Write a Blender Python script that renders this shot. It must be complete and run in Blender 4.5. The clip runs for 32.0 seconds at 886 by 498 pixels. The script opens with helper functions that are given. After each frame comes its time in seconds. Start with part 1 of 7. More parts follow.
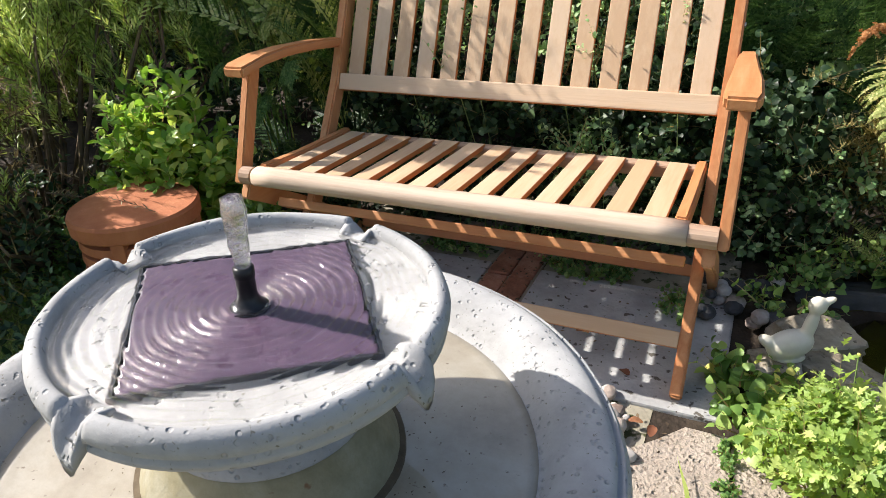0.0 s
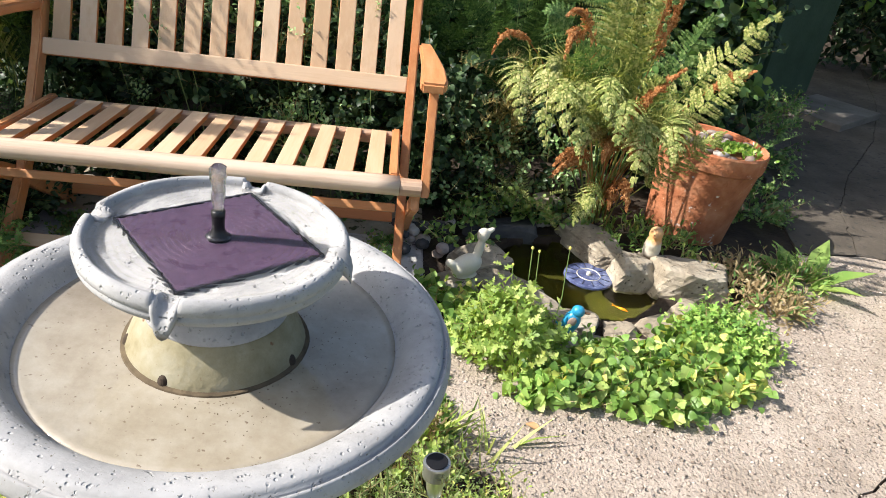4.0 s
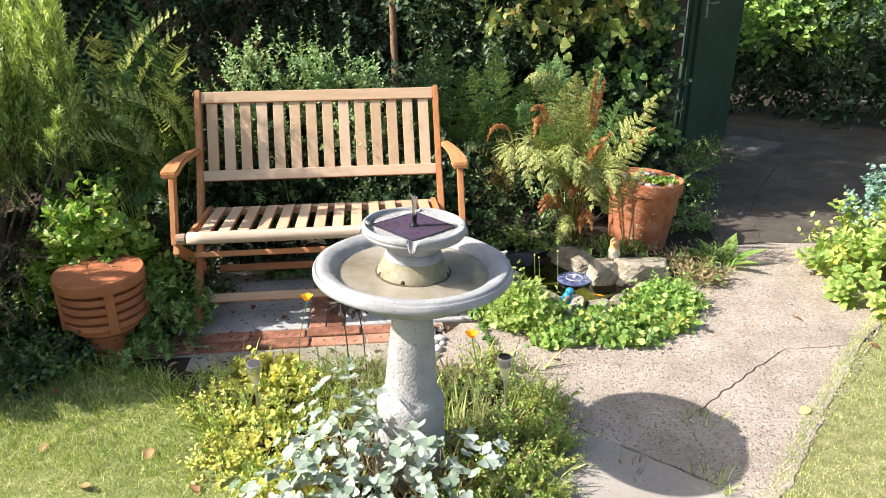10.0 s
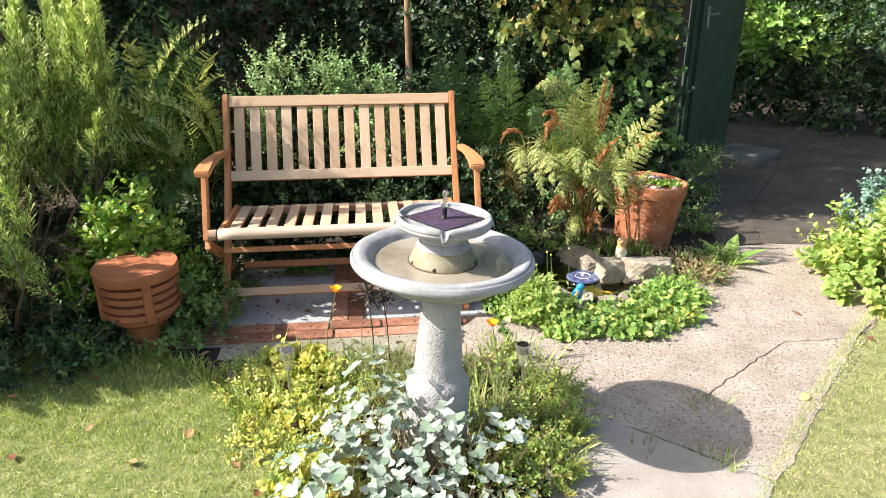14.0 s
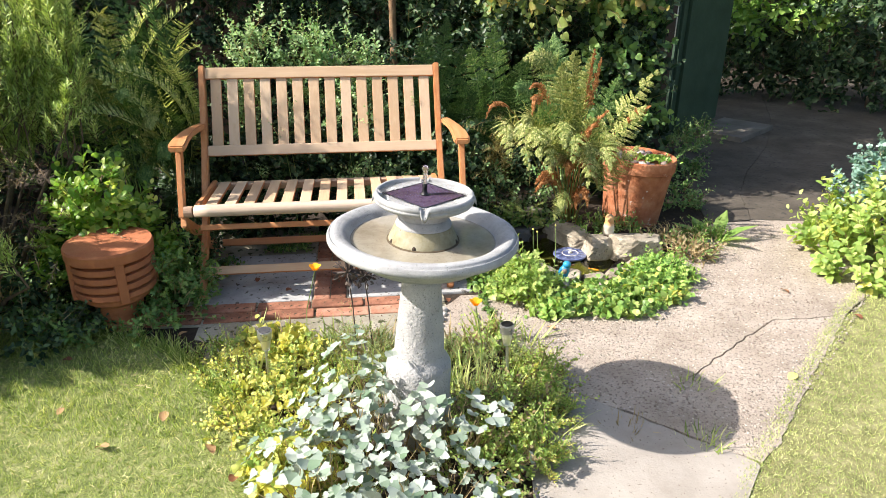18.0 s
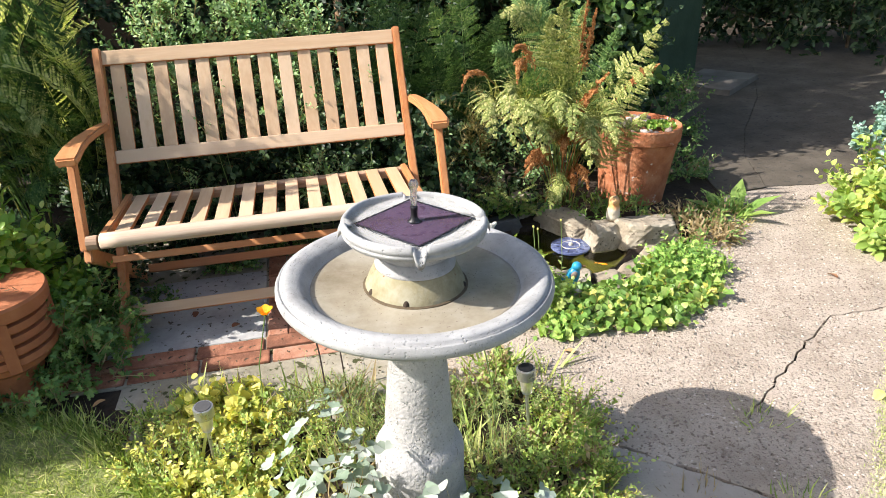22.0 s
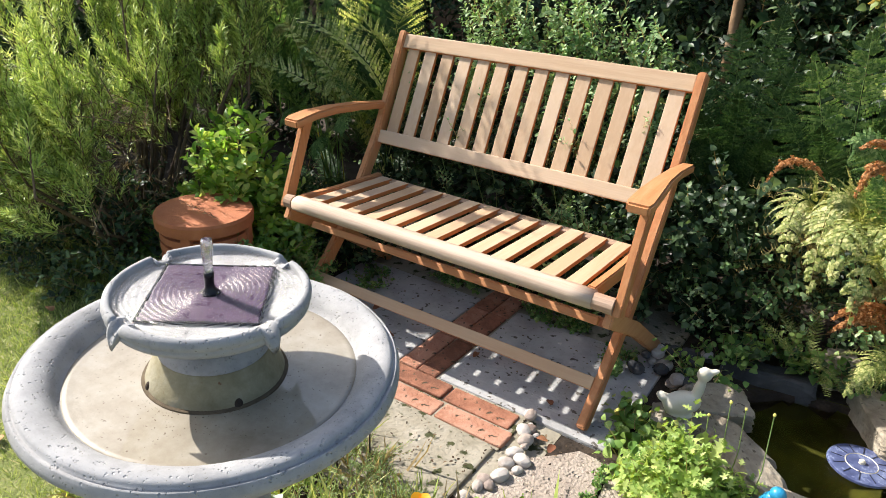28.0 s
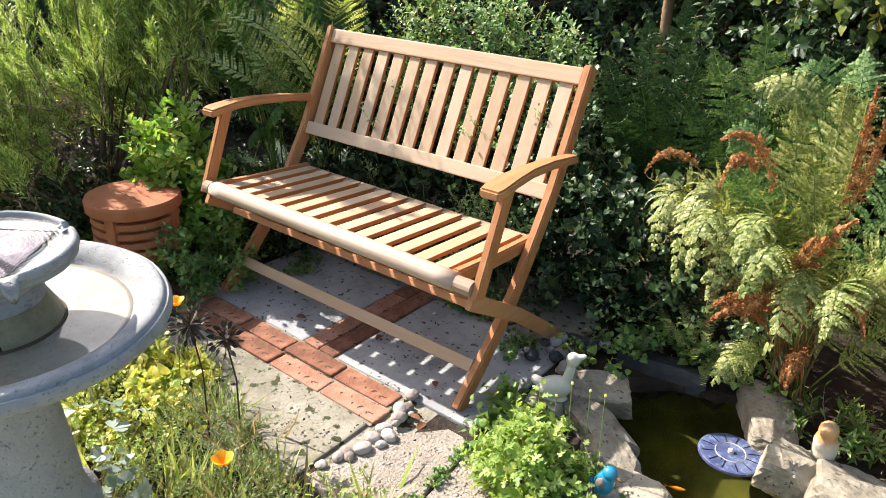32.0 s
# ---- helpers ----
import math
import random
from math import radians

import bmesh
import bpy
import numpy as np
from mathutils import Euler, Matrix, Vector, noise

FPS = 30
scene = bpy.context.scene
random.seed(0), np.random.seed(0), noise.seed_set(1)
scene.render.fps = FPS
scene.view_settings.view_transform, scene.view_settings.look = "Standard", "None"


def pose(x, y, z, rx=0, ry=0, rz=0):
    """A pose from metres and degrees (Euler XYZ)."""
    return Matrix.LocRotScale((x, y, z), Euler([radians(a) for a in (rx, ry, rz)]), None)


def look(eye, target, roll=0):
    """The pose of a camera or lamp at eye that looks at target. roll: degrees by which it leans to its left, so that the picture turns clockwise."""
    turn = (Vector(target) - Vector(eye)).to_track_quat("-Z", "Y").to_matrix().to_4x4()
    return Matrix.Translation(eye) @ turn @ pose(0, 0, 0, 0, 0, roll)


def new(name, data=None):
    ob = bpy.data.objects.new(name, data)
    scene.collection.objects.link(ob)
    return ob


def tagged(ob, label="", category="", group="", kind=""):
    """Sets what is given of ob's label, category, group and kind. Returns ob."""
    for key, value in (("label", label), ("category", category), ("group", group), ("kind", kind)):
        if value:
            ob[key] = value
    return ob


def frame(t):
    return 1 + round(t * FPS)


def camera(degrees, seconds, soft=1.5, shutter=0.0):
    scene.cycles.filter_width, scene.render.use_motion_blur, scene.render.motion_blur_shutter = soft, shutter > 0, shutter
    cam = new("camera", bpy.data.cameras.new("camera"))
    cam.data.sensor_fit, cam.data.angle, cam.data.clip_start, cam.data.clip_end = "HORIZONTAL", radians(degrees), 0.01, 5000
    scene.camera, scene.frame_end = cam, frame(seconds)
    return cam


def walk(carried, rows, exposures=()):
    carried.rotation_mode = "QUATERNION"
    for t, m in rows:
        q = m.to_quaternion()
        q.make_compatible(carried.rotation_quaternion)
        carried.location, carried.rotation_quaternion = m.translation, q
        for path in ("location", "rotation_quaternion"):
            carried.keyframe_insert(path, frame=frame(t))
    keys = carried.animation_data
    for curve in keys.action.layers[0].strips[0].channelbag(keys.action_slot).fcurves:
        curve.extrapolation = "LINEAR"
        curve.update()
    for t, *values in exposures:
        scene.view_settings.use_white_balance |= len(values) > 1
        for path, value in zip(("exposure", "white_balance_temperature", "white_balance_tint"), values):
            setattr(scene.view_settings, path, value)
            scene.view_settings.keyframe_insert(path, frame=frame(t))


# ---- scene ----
cam = camera(65.4, 32.0, soft=0.45)
PATH = [
    (0, (1.104, 0.193, 0.985), (0.326, 1.793, 0.071), -3.2),
    (0.5, (1.072, 0.162, 0.986), (0.478, 1.833, 0.062), -3.0),
    (1, (1.002, 0.169, 0.98), (0.669, 1.912, 0.056), -1.6),
    (1.5, (0.966, 0.167, 0.993), (0.766, 1.926, 0.063), -0.5),
    (2, (0.932, 0.124, 1.011), (0.901, 1.845, -0.008), 0.5),
    (2.5, (0.932, 0.058, 1.041), (0.972, 1.785, 0.033), 3.7),
    (3, (0.95, 0.01, 1.071), (1.014, 1.758, 0.101), 3.5),
    (3.5, (0.986, -0.055, 1.085), (1.161, 1.681, 0.109), 8.4),
    (5.5, (0.949, -0.359, 1.222), (1.095, 1.393, 0.267), 2.5),
    (6, (0.937, -0.439, 1.26), (1.053, 1.351, 0.377), 0.3),
    (6.5, (0.888, -0.531, 1.268), (1.119, 1.261, 0.409), 0.6),
    (7, (0.877, -0.615, 1.274), (1.179, 1.177, 0.438), 1.4),
    (7.5, (0.873, -0.692, 1.282), (1.086, 1.113, 0.447), 1.0),
    (8, (0.865, -0.765, 1.304), (1.008, 1.071, 0.524), 1.7),
    (8.5, (0.806, -0.861, 1.332), (0.967, 0.983, 0.575), -1.7),
    (9, (0.735, -0.948, 1.333), (1.027, 0.876, 0.568), -2.4),
    (9.5, (0.708, -1.034, 1.344), (0.917, 0.815, 0.612), -2.4),
    (10, (0.708, -1.138, 1.34), (0.916, 0.707, 0.596), -0.3),
    (10.5, (0.677, -1.202, 1.348), (0.81, 0.646, 0.594), -0.9),
    (11, (0.635, -1.254, 1.351), (0.81, 0.595, 0.609), -1.6),
    (11.5, (0.612, -1.285, 1.354), (0.822, 0.561, 0.615), -1.7),
    (12, (0.607, -1.282, 1.349), (0.826, 0.568, 0.622), -0.1),
    (12.5, (0.609, -1.276, 1.352), (0.829, 0.576, 0.63), 0.3),
    (13, (0.614, -1.279, 1.353), (0.82, 0.575, 0.631), 0.4),
    (13.5, (0.61, -1.281, 1.351), (0.817, 0.573, 0.631), -0.3),
    (14, (0.61, -1.278, 1.349), (0.825, 0.575, 0.627), 0.0),
    (14.5, (0.605, -1.274, 1.339), (0.812, 0.577, 0.609), 0.2),
    (16.5, (0.605, -1.257, 1.332), (0.848, 0.574, 0.564), 0.4),
    (17, (0.604, -1.252, 1.333), (0.849, 0.575, 0.556), 0.3),
    (17.5, (0.613, -1.245, 1.334), (0.863, 0.58, 0.555), 0.1),
    (18, (0.643, -1.215, 1.329), (0.884, 0.608, 0.542), 0.3),
    (18.5, (0.677, -1.177, 1.321), (0.872, 0.646, 0.522), 1.0),
    (19, (0.672, -1.124, 1.312), (0.876, 0.683, 0.479), -0.4),
    (19.5, (0.636, -1.045, 1.305), (0.894, 0.759, 0.48), -1.1),
    (20, (0.633, -0.974, 1.292), (0.912, 0.823, 0.46), -1.2),
    (20.5, (0.667, -0.886, 1.282), (0.873, 0.921, 0.451), -1.5),
    (21, (0.7, -0.792, 1.261), (0.899, 1.03, 0.461), -1.0),
    (21.5, (0.684, -0.712, 1.248), (0.878, 1.092, 0.408), -1.5),
    (22, (0.645, -0.629, 1.245), (0.998, 1.132, 0.367), -2.6),
    (22.5, (0.642, -0.529, 1.226), (0.932, 1.235, 0.33), -2.8),
    (23, (0.67, -0.44, 1.212), (0.892, 1.335, 0.317), -0.1),
    (23.5, (0.698, -0.385, 1.192), (0.908, 1.385, 0.285), 1.5),
    (24, (0.744, -0.314, 1.167), (0.923, 1.442, 0.227), 3.6),
    (24.5, (0.788, -0.243, 1.168), (0.953, 1.511, 0.222), 2.8),
    (25, (0.871, -0.191, 1.163), (0.866, 1.564, 0.204), 1.8),
    (25.5, (0.978, -0.144, 1.148), (0.709, 1.585, 0.179), 4.1),
    (26, (1.087, -0.137, 1.148), (0.625, 1.55, 0.177), 3.0),
    (26.5, (1.201, -0.141, 1.168), (0.464, 1.475, 0.248), 3.0),
    (28.5, (1.591, 0.025, 1.208), (0.572, 1.529, 0.373), 3.1),
    (29, (1.665, 0.052, 1.219), (0.594, 1.524, 0.39), 3.5),
    (29.5, (1.747, 0.115, 1.213), (0.601, 1.552, 0.424), 2.7),
    (30, (1.818, 0.171, 1.211), (0.482, 1.422, 0.407), 3.5),
    (30.5, (1.851, 0.191, 1.2), (0.438, 1.367, 0.411), 5.1),
    (31, (1.869, 0.155, 1.215), (0.535, 1.408, 0.409), 2.1),
    (31.5, (1.881, 0.128, 1.227), (0.647, 1.456, 0.382), 1.2),
    (32, (1.91, 0.167, 1.206), (0.823, 1.619, 0.365), 2.3),
]
walk(cam, [(t, look(eye, target, roll)) for t, eye, target, roll in PATH],
     [(0, 0.95), (3, 1.0), (7, 0.98), (10, 1.13), (14, 1.20), (20, 1.15), (23, 1.08), (26, 1.0), (29, 1.03), (32, 1.22)])

# ---- light ----
SUN_DIR = Vector((-0.745, -0.048, 0.630)).normalized()      # towards the sun
world = bpy.data.worlds.new("sky")
scene.world = world
world.use_nodes = True
wn = world.node_tree
sky = wn.nodes.new("ShaderNodeTexSky")
sky.sky_type = "NISHITA"
sky.sun_disc = False
sky.dust_density = 3.0
sky.sun_elevation = math.asin(SUN_DIR.z)
sky.sun_rotation = math.atan2(SUN_DIR.x, SUN_DIR.y)
wn.links.new(sky.outputs[0], wn.nodes["Background"].inputs[0])
wn.nodes["Background"].inputs[1].default_value = 0.122
sun = new("sun", bpy.data.lights.new("sun", "SUN"))
sun.data.energy = 4.7
sun.data.angle = radians(0.55)
sun.data.color = (1.0, 0.94, 0.885)
sun.matrix_world = look(SUN_DIR * 20, (0, 0, 0))


# ---- materials ----
def mat(name, ramp, rough=0.8, scale=8.0, bump=0.0, bump_scale=60.0, metal=0.0, spec=0.3, speck=None, speck_scale=90.0,
        speck_cut=0.62, rand=0.0, stretch=(1, 1, 1), coat=0.0, relief=0.01, soft_speck=0.06, pits=0.0, pit_depth=0.0012):
    """A surface whose colour runs through ramp by noise at two scales, with fine relief, specks and a shift from object to object."""
    m = bpy.data.materials.new(name)
    m.use_nodes = True
    nt = m.node_tree
    b = nt.nodes["Principled BSDF"]
    co = nt.nodes.new("ShaderNodeTexCoord")
    mp = nt.nodes.new("ShaderNodeMapping")
    mp.inputs["Scale"].default_value = stretch
    nt.links.new(co.outputs["Object"], mp.inputs[0])
    n1 = nt.nodes.new("ShaderNodeTexNoise")
    n1.inputs["Scale"].default_value = scale
    n1.inputs["Detail"].default_value = 8
    n1.inputs["Roughness"].default_value = 0.65
    nt.links.new(mp.outputs[0], n1.inputs[0])
    fac = n1.outputs[0]
    if rand:
        oi = nt.nodes.new("ShaderNodeObjectInfo")
        ad = nt.nodes.new("ShaderNodeMath")
        ad.operation = "MULTIPLY_ADD"
        ad.inputs[1].default_value = rand
        nt.links.new(oi.outputs["Random"], ad.inputs[0])
        nt.links.new(fac, ad.inputs[2])
        sb = nt.nodes.new("ShaderNodeMath")
        sb.operation = "SUBTRACT"
        sb.inputs[1].default_value = rand / 2
        nt.links.new(ad.outputs[0], sb.inputs[0])
        fac = sb.outputs[0]
    r = nt.nodes.new("ShaderNodeValToRGB")
    while len(r.color_ramp.elements) < len(ramp):
        r.color_ramp.elements.new(0.5)
    for i, c in enumerate(ramp):
        e = r.color_ramp.elements[i]
        e.position = 0.28 + 0.44 * i / max(1, len(ramp) - 1)
        e.color = (*c, 1)
    nt.links.new(fac, r.inputs[0])
    col = r.outputs[0]
    n2 = nt.nodes.new("ShaderNodeTexNoise")
    n2.inputs["Scale"].default_value = bump_scale
    n2.inputs["Detail"].default_value = 6
    nt.links.new(mp.outputs[0], n2.inputs[0])
    if speck:
        n3 = nt.nodes.new("ShaderNodeTexNoise")
        n3.inputs["Scale"].default_value = speck_scale
        n3.inputs["Detail"].default_value = 3
        nt.links.new(co.outputs["Object"], n3.inputs[0])
        ct = nt.nodes.new("ShaderNodeMapRange")
        ct.inputs[1].default_value = speck_cut
        ct.inputs[2].default_value = speck_cut + soft_speck
        nt.links.new(n3.outputs[0], ct.inputs[0])
        mx = nt.nodes.new("ShaderNodeMix")
        mx.data_type = "RGBA"
        mx.inputs[7].default_value = (*speck, 1)
        nt.links.new(ct.outputs[0], mx.inputs[0])
        nt.links.new(col, mx.inputs[6])
        col = mx.outputs[2]
    nt.links.new(col, b.inputs["Base Color"])
    rr = nt.nodes.new("ShaderNodeMapRange")
    rr.inputs[3].default_value = max(0.02, rough - 0.12)
    rr.inputs[4].default_value = min(1.0, rough + 0.12)
    nt.links.new(n2.outputs[0], rr.inputs[0])
    nt.links.new(rr.outputs[0], b.inputs["Roughness"])
    b.inputs["Metallic"].default_value = metal
    b.inputs["Specular IOR Level"].default_value = spec
    b.inputs["Coat Weight"].default_value = coat
    if bump:
        bp = nt.nodes.new("ShaderNodeBump")
        bp.inputs["Strength"].default_value = bump
        bp.inputs["Distance"].default_value = relief
        nt.links.new(n2.outputs[0], bp.inputs["Height"])
        nt.links.new(bp.outputs[0], b.inputs["Normal"])
        if pits:
            vo = nt.nodes.new("ShaderNodeTexVoronoi")
            vo.inputs["Scale"].default_value = pits
            nt.links.new(co.outputs["Object"], vo.inputs["Vector"])
            hole = nt.nodes.new("ShaderNodeMapRange")
            hole.inputs[1].default_value, hole.inputs[2].default_value = 0.12, 0.34
            nt.links.new(vo.outputs["Distance"], hole.inputs[0])
            some = nt.nodes.new("ShaderNodeTexNoise")
            some.inputs["Scale"].default_value = pits * 0.35
            nt.links.new(co.outputs["Object"], some.inputs[0])
            some_cut = nt.nodes.new("ShaderNodeMapRange")
            some_cut.inputs[1].default_value, some_cut.inputs[2].default_value = 0.50, 0.58
            some_cut.inputs[3].default_value, some_cut.inputs[4].default_value = 1.0, 0.0
            nt.links.new(some.outputs[0], some_cut.inputs[0])
            top = nt.nodes.new("ShaderNodeMath")
            top.operation = "MAXIMUM"
            nt.links.new(hole.outputs[0], top.inputs[0])
            nt.links.new(some_cut.outputs[0], top.inputs[1])
            bq = nt.nodes.new("ShaderNodeBump")
            bq.inputs["Strength"].default_value = 1.0
            bq.inputs["Distance"].default_value = pit_depth
            nt.links.new(top.outputs[0], bq.inputs["Height"])
            nt.links.new(bp.outputs[0], bq.inputs["Normal"])
            nt.links.new(bq.outputs[0], b.inputs["Normal"])
    return m


def leaf_mat(name, ramp, rough=0.5, through_light=0.3, spec=0.35):
    """Leaves: colour by leaf, a little light passing through the blade."""
    m = bpy.data.materials.new(name)
    m.use_nodes = True
    nt = m.node_tree
    b = nt.nodes["Principled BSDF"]
    g = nt.nodes.new("ShaderNodeNewGeometry")
    co = nt.nodes.new("ShaderNodeTexCoord")
    n = nt.nodes.new("ShaderNodeTexNoise")
    n.inputs["Scale"].default_value = 5.0
    n.inputs["Detail"].default_value = 5
    nt.links.new(co.outputs["Object"], n.inputs[0])
    a = nt.nodes.new("ShaderNodeMath")
    a.operation = "MULTIPLY_ADD"
    a.inputs[1].default_value = 0.75
    nt.links.new(g.outputs["Random Per Island"], a.inputs[0])
    s = nt.nodes.new("ShaderNodeMath")
    s.operation = "MULTIPLY_ADD"
    s.inputs[1].default_value = 0.9
    s.inputs[2].default_value = -0.32
    nt.links.new(n.outputs[0], s.inputs[0])
    nt.links.new(s.outputs[0], a.inputs[2])
    r = nt.nodes.new("ShaderNodeValToRGB")
    while len(r.color_ramp.elements) < len(ramp):
        r.color_ramp.elements.new(0.5)
    for i, c in enumerate(ramp):
        r.color_ramp.elements[i].position = 0.05 + 0.9 * i / max(1, len(ramp) - 1)
        r.color_ramp.elements[i].color = (*c, 1)
    nt.links.new(a.outputs[0], r.inputs[0])
    nt.links.new(r.outputs[0], b.inputs["Base Color"])
    b.inputs["Roughness"].default_value = rough
    b.inputs["Specular IOR Level"].default_value = spec
    t = nt.nodes.new("ShaderNodeBsdfTranslucent")
    mul = nt.nodes.new("ShaderNodeMix")
    mul.data_type = "RGBA"
    mul.blend_type = "MULTIPLY"
    mul.inputs[0].default_value = 1.0
    mul.inputs[7].default_value = (1.5, 1.42, 0.8, 1)
    nt.links.new(r.outputs[0], mul.inputs[6])
    nt.links.new(mul.outputs[2], t.inputs[0])
    mix = nt.nodes.new("ShaderNodeMixShader")
    mix.inputs[0].default_value = through_light
    nt.links.new(b.outputs[0], mix.inputs[1])
    nt.links.new(t.outputs[0], mix.inputs[2])
    nt.links.new(mix.outputs[0], nt.nodes["Material Output"].inputs[0])
    return m


def wood_mat(name, ramp, axis, rough=0.55):
    st = [14.0, 14.0, 14.0]
    st[axis] = 0.9
    return mat(name, ramp, rough=rough, scale=4.0, bump=0.08, bump_scale=11.0, rand=0.5, stretch=st, spec=0.35)


def glass_mat(name, color, rough=0.0, ior=1.33):
    m = bpy.data.materials.new(name)
    m.use_nodes = True
    b = m.node_tree.nodes["Principled BSDF"]
    b.inputs["Base Color"].default_value = (*color, 1)
    b.inputs["Transmission Weight"].default_value = 1.0
    b.inputs["Roughness"].default_value = rough
    b.inputs["IOR"].default_value = ior
    return m


def pale_faced(m):
    """Pale on the faces turned up and outward, oiled orange on the sawn edges."""
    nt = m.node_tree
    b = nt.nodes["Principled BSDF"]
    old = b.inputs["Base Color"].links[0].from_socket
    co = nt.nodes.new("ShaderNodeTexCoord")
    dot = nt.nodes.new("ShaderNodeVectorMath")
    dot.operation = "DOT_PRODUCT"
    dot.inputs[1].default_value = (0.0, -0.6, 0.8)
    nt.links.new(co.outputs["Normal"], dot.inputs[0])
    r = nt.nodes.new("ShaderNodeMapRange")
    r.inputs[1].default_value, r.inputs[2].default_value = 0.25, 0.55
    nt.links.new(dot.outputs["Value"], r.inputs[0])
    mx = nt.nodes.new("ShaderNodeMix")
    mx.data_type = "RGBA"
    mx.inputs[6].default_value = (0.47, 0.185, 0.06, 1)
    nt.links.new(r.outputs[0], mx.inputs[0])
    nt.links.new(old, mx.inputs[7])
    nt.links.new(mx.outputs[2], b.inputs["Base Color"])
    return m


WOOD = [(0.40, 0.155, 0.055), (0.46, 0.20, 0.078), (0.52, 0.255, 0.115)]
M_wood_x = wood_mat("wood along x", WOOD, 0)
M_wood_y = wood_mat("wood along y", WOOD, 1)
M_wood_z = wood_mat("wood along z", WOOD, 2)
M_pale_x = pale_faced(wood_mat("pale-faced wood x", [(0.46, 0.308, 0.182), (0.505, 0.355, 0.222), (0.545, 0.40, 0.266)], 0))
M_pale_y = pale_faced(wood_mat("pale-faced wood y", [(0.46, 0.308, 0.182), (0.505, 0.355, 0.222), (0.545, 0.40, 0.266)], 1))
M_pale_z = pale_faced(wood_mat("pale-faced wood z", [(0.46, 0.308, 0.182), (0.505, 0.355, 0.222), (0.545, 0.40, 0.266)], 2))
WORN = [(0.31, 0.20, 0.13), (0.41, 0.29, 0.205), (0.50, 0.39, 0.295)]
M_worn_x = wood_mat("weathered wood", WORN, 0, rough=0.7)
M_stone = mat("cast stone", [(0.215, 0.216, 0.213), (0.315, 0.316, 0.312), (0.39, 0.39, 0.383)], rough=0.88, scale=14, bump=0.28, bump_scale=240, relief=0.002,
              speck=(0.15, 0.14, 0.115), speck_scale=300, speck_cut=0.66, pits=170, pit_depth=0.0016)
M_stone_rough = mat("pitted cast stone", [(0.23, 0.226, 0.218), (0.34, 0.334, 0.322), (0.42, 0.41, 0.395)], rough=0.92, scale=7, bump=0.8, bump_scale=150, relief=0.005,
                    speck=(0.17, 0.16, 0.14), speck_scale=210, speck_cut=0.64, pits=130, pit_depth=0.003)
M_basin_in = mat("basin floor", [(0.15, 0.115, 0.072), (0.285, 0.252, 0.19), (0.415, 0.39, 0.33)], rough=0.5, scale=6, bump=0.3, bump_scale=120, relief=0.002,
                 speck=(0.14, 0.105, 0.07), speck_scale=150, speck_cut=0.66, soft_speck=0.08, coat=0.9)
M_algae = mat("algae stone", [(0.14, 0.115, 0.055), (0.245, 0.22, 0.135), (0.34, 0.325, 0.255)], rough=0.75, scale=14, bump=0.3, bump_scale=120, relief=0.004,
              speck=(0.15, 0.08, 0.035), speck_scale=70, speck_cut=0.68)
M_joint = mat("damp joint dirt", [(0.06, 0.045, 0.028), (0.13, 0.10, 0.06)], rough=0.9, scale=40, bump=0.4)
M_panel = mat("solar cells", [(0.034, 0.018, 0.038), (0.055, 0.033, 0.058), (0.080, 0.052, 0.082)], rough=0.3, scale=110, spec=0.4)
M_black = mat("black plastic", [(0.008, 0.008, 0.009), (0.014, 0.014, 0.015)], rough=0.35)
def ripple(m, scale, strength, dist=0.002):
    nt = m.node_tree
    co = nt.nodes.new("ShaderNodeTexCoord")
    n = nt.nodes.new("ShaderNodeTexNoise")
    n.inputs["Scale"].default_value = scale
    n.inputs["Detail"].default_value = 3
    n.inputs["Distortion"].default_value = 1.2
    nt.links.new(co.outputs["Object"], n.inputs[0])
    bp = nt.nodes.new("ShaderNodeBump")
    bp.inputs["Strength"].default_value = strength
    bp.inputs["Distance"].default_value = dist
    nt.links.new(n.outputs[0], bp.inputs["Height"])
    nt.links.new(bp.outputs[0], nt.nodes["Principled BSDF"].inputs["Normal"])
M_ripple = glass_mat("rippled water", (0.98, 0.98, 0.98), 0.07, 1.45)
ripple(M_ripple, 110.0, 0.5, 0.002)
M_jet = glass_mat("bubbling water", (0.97, 0.98, 1.0), 0.08, 1.33)
ripple(M_jet, 220.0, 0.8, 0.004)
M_pond = glass_mat("pond water", (0.80, 0.82, 0.45))
ripple(M_pond, 25.0, 0.25)
M_terra = mat("terracotta", [(0.27, 0.085, 0.036), (0.37, 0.13, 0.056), (0.45, 0.18, 0.085)], rough=0.75, scale=6, bump=0.2, bump_scale=90)
M_terra_old = mat("weathered terracotta", [(0.24, 0.075, 0.032), (0.37, 0.135, 0.06), (0.46, 0.22, 0.12)], rough=0.85, scale=12, bump=0.6,
                  bump_scale=60, speck=(0.6, 0.5, 0.42), speck_scale=38, speck_cut=0.66)
M_concrete = mat("path concrete", [(0.25, 0.208, 0.165), (0.345, 0.292, 0.238), (0.43, 0.37, 0.31)], rough=0.95, scale=6, bump=0.75, bump_scale=130, relief=0.010,
                 speck=(0.185, 0.15, 0.118), speck_scale=95, speck_cut=0.57, soft_speck=0.07, pits=60, pit_depth=0.006)
M_slab = mat("grey slab", [(0.24, 0.238, 0.232), (0.35, 0.348, 0.338), (0.43, 0.425, 0.41)], rough=0.9, scale=7, bump=0.35, bump_scale=80,
             speck=(0.10, 0.09, 0.075), speck_scale=45, speck_cut=0.62)
